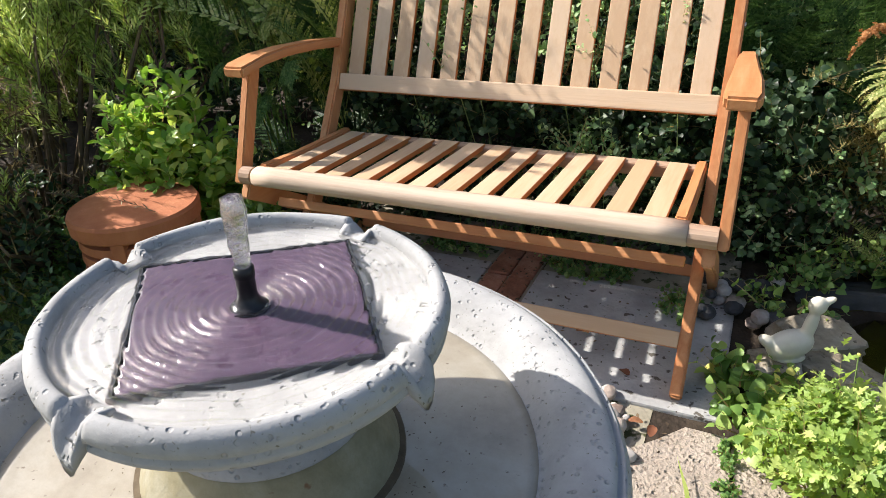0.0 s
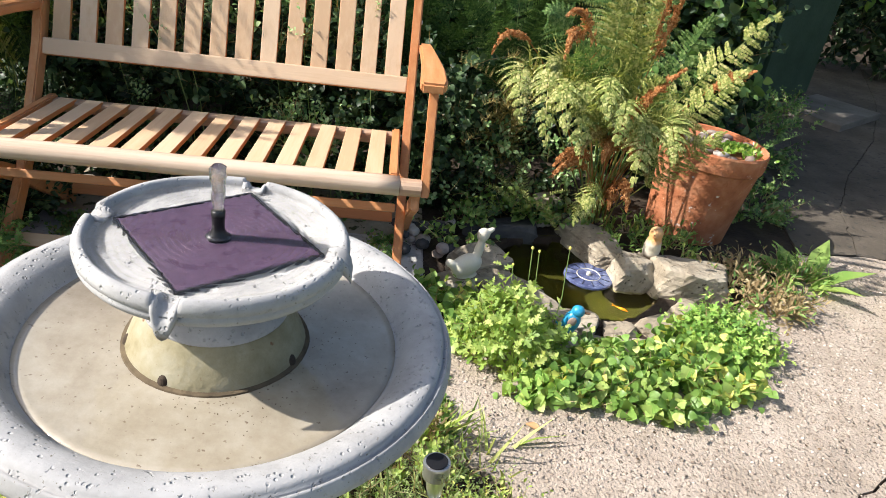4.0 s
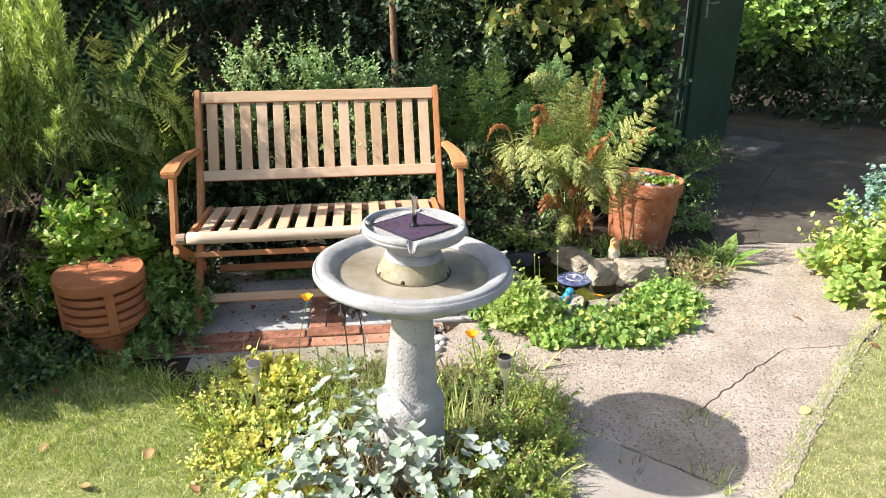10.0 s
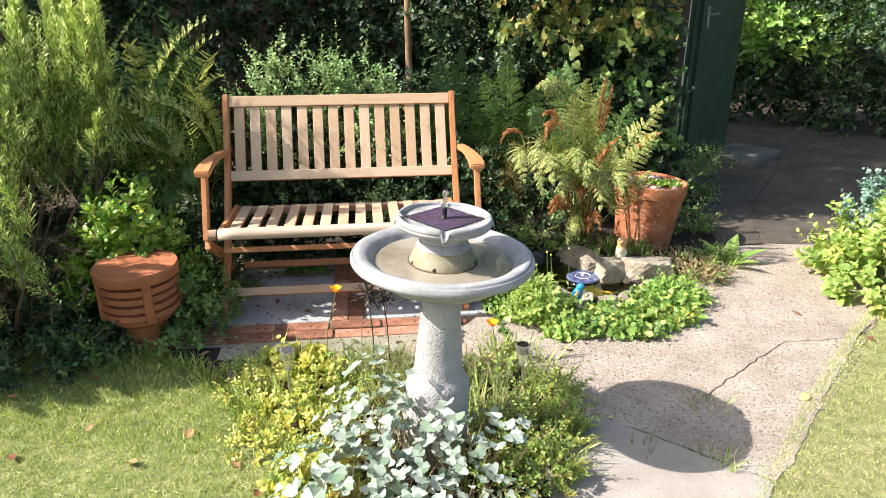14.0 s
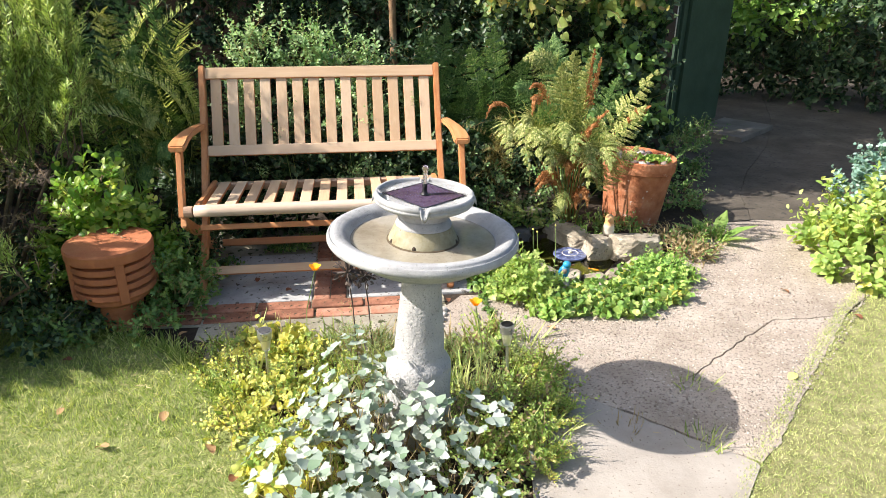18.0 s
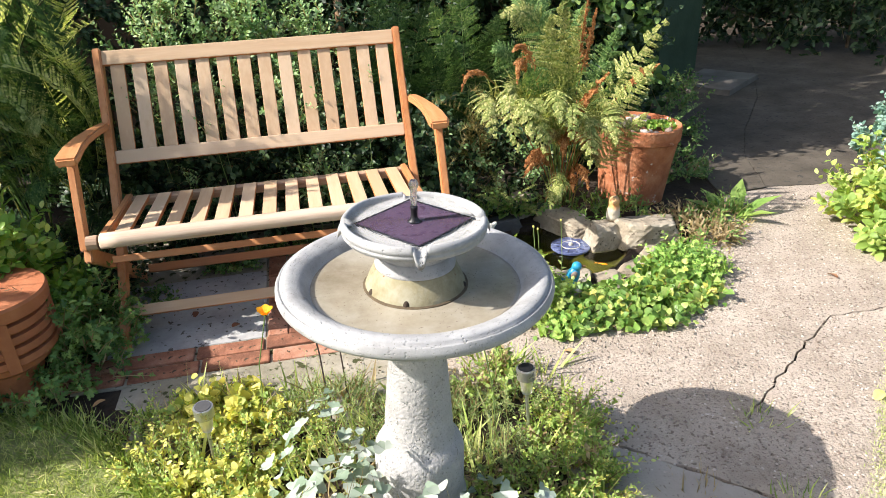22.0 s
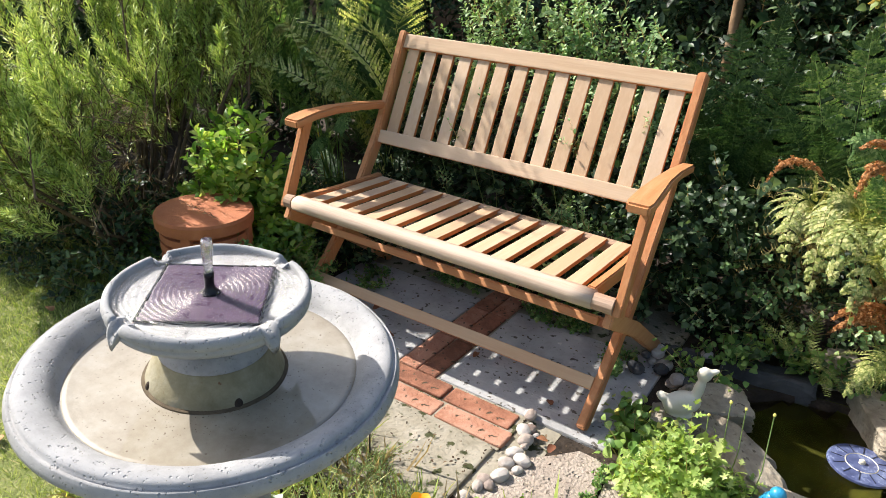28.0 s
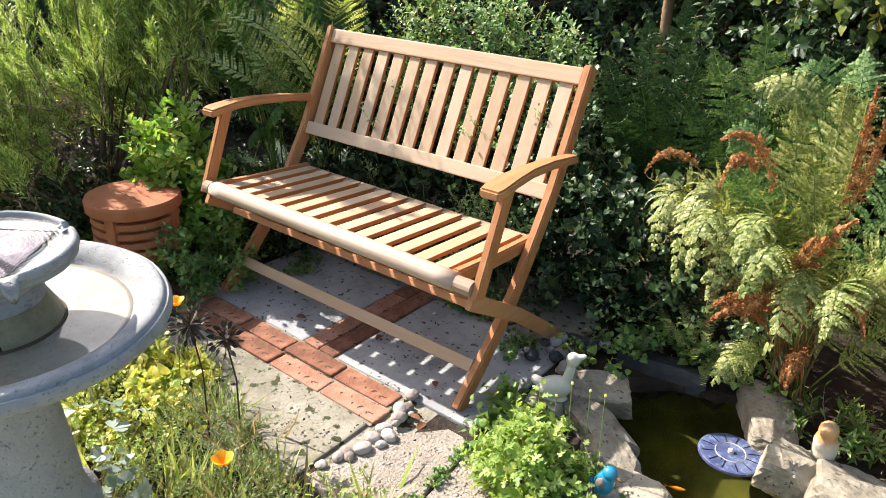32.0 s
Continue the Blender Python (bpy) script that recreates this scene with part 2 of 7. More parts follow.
M_slab_path = mat("pale slab", [(0.22, 0.193, 0.16), (0.30, 0.268, 0.23), (0.37, 0.336, 0.292)], rough=0.92, scale=4, bump=0.3, bump_scale=140, relief=0.005,
                  speck=(0.18, 0.15, 0.12), speck_scale=120, speck_cut=0.64)
M_slab_moss = mat("mossy slab", [(0.15, 0.135, 0.09), (0.27, 0.245, 0.185), (0.37, 0.34, 0.275)], rough=0.95, scale=6, bump=0.5, bump_scale=70,
                  speck=(0.05, 0.055, 0.02), speck_scale=30, speck_cut=0.58)
M_brick = mat("red paver", [(0.17, 0.075, 0.045), (0.31, 0.135, 0.08), (0.42, 0.23, 0.155)], rough=0.95, scale=16, bump=0.5, bump_scale=110, rand=0.35,
              speck=(0.07, 0.05, 0.03), speck_scale=45, speck_cut=0.6)
M_soil = mat("soil", [(0.018, 0.013, 0.009), (0.036, 0.026, 0.018), (0.062, 0.046, 0.03)], rough=1.0, scale=9, bump=0.8, bump_scale=60)
M_lawn = mat("lawn earth", [(0.09, 0.12, 0.03), (0.19, 0.215, 0.07), (0.33, 0.315, 0.15)], rough=1.0, scale=22, bump=0.8, bump_scale=150)
M_lawn_dry = mat("dry lawn earth", [(0.11, 0.115, 0.04), (0.21, 0.205, 0.085), (0.33, 0.30, 0.16)], rough=1.0, scale=22, bump=0.8, bump_scale=150)
M_rock = mat("sandstone", [(0.17, 0.14, 0.10), (0.30, 0.26, 0.195), (0.42, 0.38, 0.30)], rough=0.9, scale=11, bump=0.7, bump_scale=55, rand=0.2, speck=(0.12, 0.10, 0.07), speck_scale=60, speck_cut=0.62)
M_pebble = mat("pebble", [(0.19, 0.14, 0.115), (0.32, 0.265, 0.225), (0.45, 0.41, 0.37)], rough=0.7, scale=14, bump=0.15, rand=0.8)
M_darkrock = mat("dark slate", [(0.03, 0.032, 0.035), (0.06, 0.06, 0.062), (0.10, 0.10, 0.10)], rough=0.8, scale=8, bump=0.6, bump_scale=30)
M_steel = mat("brushed steel", [(0.42, 0.41, 0.39), (0.56, 0.55, 0.52)], rough=0.3, scale=30, metal=0.85)
M_shed = mat("shed paint", [(0.024, 0.046, 0.028), (0.036, 0.066, 0.040), (0.050, 0.084, 0.054)], rough=0.55, scale=5, bump=0.1)
M_dark_board = mat("dark boards", [(0.04, 0.03, 0.022), (0.07, 0.05, 0.035)], rough=0.9, scale=5)
M_bark = mat("bark", [(0.06, 0.04, 0.025), (0.12, 0.085, 0.055), (0.2, 0.15, 0.1)], rough=0.95, scale=14, bump=0.6, bump_scale=50)
M_white = mat("white glaze", [(0.50, 0.46, 0.36), (0.66, 0.63, 0.54)], rough=0.4, scale=15)

L_ivy = leaf_mat("dark ivy", [(0.007, 0.019, 0.008), (0.026, 0.060, 0.024), (0.145, 0.22, 0.10)], rough=0.42, spec=0.30)
L_mint = leaf_mat("pale herb", [(0.09, 0.20, 0.06), (0.23, 0.37, 0.14), (0.48, 0.60, 0.33)])
L_euon = leaf_mat("glossy evergreen", [(0.07, 0.17, 0.025), (0.21, 0.38, 0.06), (0.52, 0.60, 0.18)], rough=0.35, through_light=0.42)
L_rose = leaf_mat("rosemary", [(0.13, 0.205, 0.05), (0.39, 0.52, 0.135), (0.78, 0.82, 0.36)], rough=0.42, through_light=0.22)
L_fern = leaf_mat("fern", [(0.05, 0.12, 0.035), (0.13, 0.24, 0.065), (0.32, 0.43, 0.16)], through_light=0.3)
L_fern_y = leaf_mat("turning fern", [(0.10, 0.15, 0.035), (0.27, 0.32, 0.085), (0.58, 0.55, 0.24)], through_light=0.3)
# Darker copy of the fern green; shade is put into this colour.
L_fern_shade = leaf_mat("shade-darkened fern", [(0.018, 0.048, 0.015), (0.038, 0.09, 0.028), (0.10, 0.17, 0.06)], through_light=0.3)
L_fern_b = leaf_mat("dead fern", [(0.24, 0.085, 0.025), (0.40, 0.17, 0.055), (0.56, 0.32, 0.14)], rough=0.8, through_light=0.2)
L_yellow = leaf_mat("yellowing leaves", [(0.24, 0.31, 0.06), (0.54, 0.53, 0.12), (0.84, 0.76, 0.24)])
L_silver = leaf_mat("silver leaves", [(0.12, 0.19, 0.11), (0.30, 0.36, 0.30), (0.50, 0.53, 0.485)], rough=0.5, through_light=0.2)
L_lime = leaf_mat("lime foliage", [(0.13, 0.23, 0.045), (0.30, 0.42, 0.10), (0.54, 0.60, 0.22)], through_light=0.4)
L_viola = leaf_mat("round green leaves", [(0.065, 0.145, 0.028), (0.18, 0.31, 0.07), (0.42, 0.53, 0.16)], through_light=0.35, rough=0.4)
L_bush = leaf_mat("bright shrub", [(0.09, 0.20, 0.045), (0.24, 0.42, 0.085), (0.50, 0.64, 0.18)])
L_rust = leaf_mat("russet climber", [(0.05, 0.11, 0.025), (0.19, 0.25, 0.06), (0.36, 0.24, 0.08)])
L_grass = leaf_mat("grass", [(0.075, 0.14, 0.022), (0.28, 0.375, 0.08), (0.66, 0.66, 0.30)], rough=0.5)
L_grass_dry = leaf_mat("dry grass", [(0.16, 0.235, 0.055), (0.38, 0.45, 0.15), (0.69, 0.69, 0.37)], rough=0.6)
L_dry = leaf_mat("dry stems", [(0.16, 0.11, 0.05), (0.30, 0.23, 0.12), (0.44, 0.36, 0.22)], rough=0.8)
L_herb = leaf_mat("grey-green herb", [(0.10, 0.17, 0.05), (0.21, 0.29, 0.10), (0.38, 0.44, 0.20)])
L_chip = leaf_mat("gravel chips", [(0.15, 0.115, 0.09), (0.31, 0.26, 0.215), (0.52, 0.46, 0.40)], rough=0.9, through_light=0.0)
L_twig = leaf_mat("dead needles", [(0.10, 0.07, 0.04), (0.22, 0.16, 0.09), (0.38, 0.30, 0.18)], rough=0.85, through_light=0.1)
L_straw = leaf_mat("dry straw", [(0.34, 0.26, 0.11), (0.54, 0.46, 0.24), (0.70, 0.63, 0.40)], rough=0.7, through_light=0.2)
L_poppy = leaf_mat("orange petals", [(0.80, 0.36, 0.01), (0.90, 0.52, 0.03)], through_light=0.4)
L_darkseed = leaf_mat("dark seed heads", [(0.03, 0.022, 0.018), (0.07, 0.05, 0.04), (0.16, 0.13, 0.11)], rough=0.8, through_light=0.05)


# ---- building blocks ----
def np_mesh(name, verts, tris, smooth=False):
    """A mesh from arrays of corners and triangles."""
    me = bpy.data.meshes.new(name)
    v = np.ascontiguousarray(verts, dtype=np.float32)
    f = np.ascontiguousarray(tris, dtype=np.int32)
    me.vertices.add(len(v))
    me.vertices.foreach_set("co", v.ravel())
    me.loops.add(f.size)
    me.loops.foreach_set("vertex_index", f.ravel())
    me.polygons.add(len(f))
    me.polygons.foreach_set("loop_start", np.arange(0, f.size, 3, dtype=np.int32))
    me.polygons.foreach_set("loop_total", np.full(len(f), 3, dtype=np.int32))
    me.update(calc_edges=True)
    if smooth:
        me.shade_smooth()
    return me


def put(name, me, material, parent=None, label="", m=None):
    ob = new(name, me)
    if material and not me.materials:
        me.materials.append(material)
    ob.parent = parent
    if m is not None:
        ob.matrix_local = m
    return tagged(ob, label)


def part(name, bm, material, parent, label="", smooth=False):
    me = bpy.data.meshes.new(name)
    bm.to_mesh(me)
    bm.free()
    if smooth:
        me.shade_smooth()
    return put(name, me, material, parent, label)


def thing(name, at, label, category, group="", rz=0.0, rx=0.0, ry=0.0):
    ob = new(name)
    ob.empty_display_size = 0.05
    ob.matrix_world = pose(at[0], at[1], at[2], rx, ry, rz)
    return tagged(ob, label, category, group)


def box(bm, size, at=(0, 0, 0), rot=(0, 0, 0), bevel=0.0, segs=2):
    """A bevelled board into bm."""
    m = pose(*at, *rot) @ Matrix.Diagonal((*size, 1))
    g = bmesh.ops.create_cube(bm, size=1.0, matrix=m)
    if bevel:
        es = list({e for v in g["verts"] for e in v.link_edges})
        bmesh.ops.bevel(bm, geom=es, offset=bevel, segments=segs, affect="EDGES", profile=0.6)
    return bm


def board(size, at=(0, 0, 0), rot=(0, 0, 0), bevel=0.003):
    return box(bmesh.new(), size, at, rot, bevel)


def lathe(bm, prof, seg=48, warp=None):
    """Turn a profile of (radius, height) round z. warp(r, z, angle) may give a changed (r, z)."""
    rings = []
    for r, z in prof:
        ring = []
        for i in range(seg):
            a = 2 * math.pi * i / seg
            rr, zz = warp(r, z, a) if warp else (r, z)
            ring.append(bm.verts.new((rr * math.cos(a), rr * math.sin(a), zz)))
        rings.append(ring)
    for p, q in zip(rings, rings[1:]):
        for i in range(seg):
            j = (i + 1) % seg
            bm.faces.new((p[i], p[j], q[j], q[i]))
    bm.faces.new(rings[-1])
    bm.faces.new(list(reversed(rings[0])))
    bmesh.ops.recalc_face_normals(bm, faces=bm.faces)
    return bm


def tube(bm, pts, radii, seg=8):
    """A round bar along points."""
    pts = [Vector(p) for p in pts]
    rings = []
    for i, p in enumerate(pts):
        d = (pts[min(i + 1, len(pts) - 1)] - pts[max(i - 1, 0)]).normalized()
        a = d.orthogonal().normalized() if i == 0 else (a - d * a.dot(d)).normalized()
        c = d.cross(a)
        r = radii if isinstance(radii, (int, float)) else radii[i]
        rings.append([bm.verts.new(p + (a * math.cos(2 * math.pi * k / seg) + c * math.sin(2 * math.pi * k / seg)) * r) for k in range(seg)])
    for p, q in zip(rings, rings[1:]):
        for k in range(seg):
            bm.faces.new((p[k], p[(k + 1) % seg], q[(k + 1) % seg], q[k]))
    bm.faces.new(list(reversed(rings[0])))
    bm.faces.new(rings[-1])
    return bm


def plank(bm, line, wide, thick, bevel=0.003):
    """A board bent along (y, z) points at x = 0, wide across x, thick across the line."""
    rows = []
    for i, (y, z) in enumerate(line):
        a, b = line[max(i - 1, 0)], line[min(i + 1, len(line) - 1)]
        d = Vector((0, b[0] - a[0], b[1] - a[1])).normalized()
        n = Vector((0, -d.z, d.y)) * thick / 2
        p = Vector((0, y, z))
        w = Vector((wide / 2, 0, 0))
        rows.append([bm.verts.new(p + s * w + u * n) for s, u in ((-1, -1), (1, -1), (1, 1), (-1, 1))])
    for p, q in zip(rows, rows[1:]):
        for k in range(4):
            bm.faces.new((p[k], p[(k + 1) % 4], q[(k + 1) % 4], q[k]))
    bm.faces.new(list(reversed(rows[0])))
    bm.faces.new(rows[-1])
    bmesh.ops.recalc_face_normals(bm, faces=bm.faces)
    if bevel:
        es = [e for e in bm.edges if len(e.link_faces) == 2 and e.calc_face_angle(0) > 0.9]
        bmesh.ops.bevel(bm, geom=es, offset=bevel, segments=2, affect="EDGES")
    return bm


def stone(seed, size, rough=0.25, flat=0.0, sub=3):
    """A rough stone of the given size."""
    bm = bmesh.new()
    bmesh.ops.create_icosphere(bm, subdivisions=sub, radius=0.5)
    o = Vector((seed * 3.1, seed * 1.7, seed * 0.9))
    for v in bm.verts:
        d = v.co.normalized()
        k = 1 + rough * noise.noise(d * 1.6 + o) + rough * 0.45 * noise.noise(d * 4 + o)
        c = Vector([math.copysign(abs(t) ** (1 - flat), t) for t in d]) * 0.5 * k
        v.co = Vector((c.x * size[0], c.y * size[1], c.z * size[2]))
    return bm


# ---- leaves ----
def blade(kind):
    """Corner and triangle lists of one leaf, one long along y, its face to z."""
    if kind == "oval":
        w = [(0, 0), (0.15, 0.1), (0.26, 0.3), (0.29, 0.52), (0.23, 0.76), (0.11, 0.93), (0, 1)]
    elif kind == "round":
        w = [(0, 0), (0.26, 0.02), (0.46, 0.18), (0.52, 0.42), (0.45, 0.68), (0.26, 0.9), (0, 1)]
    elif kind == "heart":
        w = [(0, 0.08), (0.2, -0.06), (0.4, -0.03), (0.51, 0.14), (0.49, 0.36), (0.36, 0.62), (0.18, 0.84), (0, 1)]
    elif kind == "lance":
        w = [(0, 0), (0.12, 0.3), (0.12, 0.6), (0, 1)]
    elif kind == "cut":
        w = [(0, 0), (0.05, 0.2), (0.36, 0.34), (0.1, 0.42), (0.34, 0.64), (0.1, 0.66), (0.16, 0.86), (0, 1)]
    n = len(w)
    v = [(0, y, -0.05 * (2 * y - 1) ** 2 - 0.04) for x, y in w]
    right = [(x, y, -0.16 * (2 * y - 1) ** 2 + 0.16 * x) for x, y in w[1:-1]]
    left = [(-x, y, z) for x, y, z in right]
    vs = v + right + left
    t = []
    for s, flip in ((n, False), (n + n - 2, True)):
        rim = [0] + [s + i for i in range(n - 2)] + [n - 1]
        for i in range(n - 1):
            for tri in ((i, rim[i], rim[i + 1]), (i, rim[i + 1], i + 1)):
                if len(set(tri)) == 3:
                    t.append(tri[::-1] if not flip else tri)
    return np.array(vs, float), np.array(t, int)


BLADES = {k: blade(k) for k in ("oval", "round", "heart", "lance", "cut")}


def unit(a):
    return a / np.maximum(1e-9, np.linalg.norm(a, axis=-1, keepdims=True))


def scatter(pos, tip, face, size, kind):
    """Leaves at pos, pointing to tip, facing about face. Arrays (n, 3), size (n,)."""
    tv, tt = BLADES[kind]
    y = unit(tip)
    x = unit(np.cross(y, face) + 1e-6)
    z = np.cross(x, y)
    rot = np.stack([x, y, z], axis=1)
    v = np.einsum("tk,nkc->ntc", tv, rot) * size[:, None, None] + pos[:, None, :]
    f = tt[None] + (np.arange(len(pos)) * len(tv))[:, None, None]
    return v.reshape(-1, 3), f.reshape(-1, 3)


def join(parts_):
    vs, fs, o = [], [], 0
    for v, f in parts_:
        vs.append(v)
        fs.append(f + o)
        o += len(v)
    return np.concatenate(vs), np.concatenate(fs)


FROND_END = {}


def frond_mesh(rng, length, width, arch, pairs=22, curl=0.0, gap=0.0, bare=0.16):
    """One fern frond from the origin, rising along +y then arching over: toothed side leaves on a stalk."""
    t = np.linspace(0, 1, 24)
    ang = radians(78) - arch * t ** 1.3
    dy, dz = np.cos(ang), np.sin(ang)
    yy = np.concatenate([[0], np.cumsum(dy[:-1])]) / 24 * length
    zz = np.concatenate([[0], np.cumsum(dz[:-1])]) / 24 * length
    side = rng.normal() * 0.10
    xx = side * t ** 2 * length
    line = np.stack([xx, yy, zz], 1)
    out = []
    s = np.linspace(bare, 0.985, pairs)
    q = (s - bare) / (1 - bare) * 0.84 + 0.16
    ln = width * np.sin(np.pi * np.clip(0.16 + 0.86 * (1 - q), 0, 1)) ** 0.8 * (1 - 0.35 * q)
    for sg in (-1, 1):
        keep = rng.random(pairs) > gap
        ss, ll = s[keep], ln[keep] * rng.uniform(0.85, 1.1, keep.sum())
        p = np.stack([np.interp(ss, t, line[:, i]) for i in range(3)], 1)
        along = unit(np.stack([np.gradient(line[:, i], t) for i in range(3)], 1))
        al = np.stack([np.interp(ss, t, along[:, i]) for i in range(3)], 1)
        x = np.tile([sg, 0.0, 0.0], (len(ss), 1))
        up = unit(np.cross(al, x) * sg)
        way = unit(x + al * 0.45 - up * (0.12 + curl * rng.random((len(ss), 1))))
        # each side leaf is a row of small leaflets
        m = 11
        for k in range(m):
            u = (k + 0.5) / m
            base = p + way * (ll * u)[:, None] - up * (curl * 0.4 * ll * u ** 2)[:, None]
            lw = ll * 0.19 * (1 - u) ** 0.6 + ll * 0.04
            for s2 in (-1, 1):
                tipd = unit(al * s2 * 1.0 + way * 0.75)
                out.append(scatter(base, tipd, up + rng.normal(size=up.shape) * 0.15, lw * rng.uniform(0.85, 1.15, len(ss)), "lance4"))
    bm = bmesh.new()
    tube(bm, [tuple(q) for q in line[::3]], list(np.linspace(0.0028, 0.0006, len(line[::3]))), 4)
    bmesh.ops.triangulate(bm, faces=bm.faces)
    bm.verts.index_update()
    out.append((np.array([v.co[:] for v in bm.verts]), np.array([[q.index for q in f.verts] for f in bm.faces])))
    bm.free()
    v, f = join(out)
    me = np_mesh("frond", v, f)
    FROND_END[me.name] = line[-1]
    return me


BLADES["lance4"] = (np.array([(0, 0, 0), (0.33, 0.4, 0.04), (0, 1, -0.06), (-0.33, 0.4, 0.04)], float), np.array([(0, 1, 2), (0, 2, 3)]))


def fern(at, fronds, label, seed, kinds, base_r=0.03, twist=14):
    """A fern: fronds as (turn, lean, kind, scale) from its crown."""
    rng = np.random.default_rng(seed)
    ob = thing("fern", at, label, "fern")
    for turn, lean, kind, sc in fronds:
        me = kinds[kind][int(rng.integers(0, len(kinds[kind])))]
        m = pose(rng.normal() * base_r, rng.normal() * base_r, 0, 0, 0, turn) @ pose(0, 0, 0, lean, 0, 0) @ pose(0, 0, 0, 0, rng.normal() * twist, 0) @ Matrix.Diagonal((sc, sc, sc, 1))
        put("frond", me, None, ob, m=m)
    return ob


def fern_to(at, reach, label, seed, kinds, base_r=0.025):
    """A fern whose fronds run from its crown to given tips: (x, y, z, kind, roll) in the world."""
    rng = np.random.default_rng(seed)
    ob = thing("fern", at, label, "fern")
    for x, y, z, kind, roll in reach:
        me = kinds[kind][int(rng.integers(0, len(kinds[kind])))]
        far = FROND_END[me.name]
        b = np.array([rng.normal() * base_r, rng.normal() * base_r, 0.0])
        d = np.array([x, y, z]) - np.array(at) - b
        flat = math.hypot(d[0], d[1])
        turn = math.degrees(math.atan2(-d[0], d[1]))
        lean = math.degrees(math.atan2(d[2], flat) - math.atan2(far[2], far[1]))
        sc = np.linalg.norm(d) / math.hypot(far[1], far[2])
        m = pose(*b, 0, 0, turn) @ pose(0, 0, 0, lean, 0, 0) @ Matrix.Rotation(radians(2.2 * roll), 4, Vector((0, far[1], far[2]))) @ Matrix.Diagonal((sc, sc, sc, 1))
        put("frond", me, None, ob, m=m)
    return ob


def bow(p0, p1, p2, s):
    s = s[:, None]
    return (1 - s) ** 2 * p0 + 2 * s * (1 - s) * p1 + s ** 2 * p2


def open_frond(rng, foot, mid, tip, reach, face, pairs=17, bare=0.35, mess=0.16, coil=0.7, gap=0.05, sides=(-1, 1)):
    """One frond bowed from foot over mid to tip: separate side leaves, uneven and drooping, coiling up where dead."""
    p0, p2 = np.array(foot, float), np.array(tip, float)
    p1 = np.array(mid, float)
    out = []
    q = np.linspace(0, 1, pairs)
    s = bare + (0.985 - bare) * q
    wide = reach * np.minimum(0.62 + 1.5 * q, 1.0) * np.maximum(0.0, 1.04 - q ** 2.2) ** 0.9
    for sg in sides:
        keep = rng.random(pairs) > gap
        ss = np.clip(s[keep] + rng.normal(size=keep.sum()) * 0.008, 0, 1)
        ll = wide[keep] * rng.uniform(0.75, 1.12, keep.sum())
        p = bow(p0, p1, p2, ss)
        al = unit(bow(p0, p1, p2, ss + 0.01) - p)
        side = unit(np.cross(al, np.array(face, float)))
        up = unit(np.cross(side, al) + rng.normal(size=p.shape) * mess)
        way = unit(side * sg + al * 0.42 + rng.normal(size=p.shape) * mess)
        c = coil * rng.uniform(0.5, 1.5, (len(ss), 1))
        m = 13
        for k in range(m):
            u = (k + 0.5) / m
            base = p + ll[:, None] * (way * np.sin(c * u) / c - up * (1 - np.cos(c * u)) / c) - np.array([0, 0, 0.16]) * (ll * u ** 2)[:, None]
            now = unit(way * np.cos(c * u) - up * np.sin(c * u))
            lw = reach * 0.105 * (1 - u) ** 0.45 + 0.0016
            for s2 in (-1, 1):
                tipd = unit(al * s2 + now * 0.7 + rng.normal(size=p.shape) * mess * 0.5)
                out.append(scatter(base, tipd, up + rng.normal(size=p.shape) * (0.1 + mess * 0.5), lw * rng.uniform(0.8, 1.2, len(ss)), "lance4"))
    bm = bmesh.new()
    tube(bm, [tuple(v) for v in bow(p0, p1, p2, np.linspace(0, 1, 9))], list(np.linspace(0.0030, 0.0008, 9)), 5)
    bmesh.ops.triangulate(bm, faces=bm.faces)
    bm.verts.index_update()
    out.append((np.array([v.co[:] for v in bm.verts]), np.array([[v.index for v in f.verts] for f in bm.faces])))
    bm.free()
    return np_mesh("frond", *join(out))


def open_fern(at, fronds, label, seed):
    """A fern of bowed fronds: (material, mid, tip, reach, face, settings), mid and tip in the world."""
    rng = np.random.default_rng(seed)
    ob = thing("fern", at, label, "fern")
    for material, mid, tip, reach, face, more in fronds:
        foot = np.array([rng.normal() * 0.03, rng.normal() * 0.03, 0.0])
        put("frond", open_frond(rng, foot, np.array(mid) - at, np.array(tip) - at, reach, face, **more), material, ob)
    return ob


# ---- ground ----
POND = (1.60, 1.76, 0.27, 0.23)       # middle x, y and half sizes of the water
def pond_in(x, y):
    return ((x - POND[0]) / POND[2]) ** 2 + ((y - POND[1]) / POND[3]) ** 2


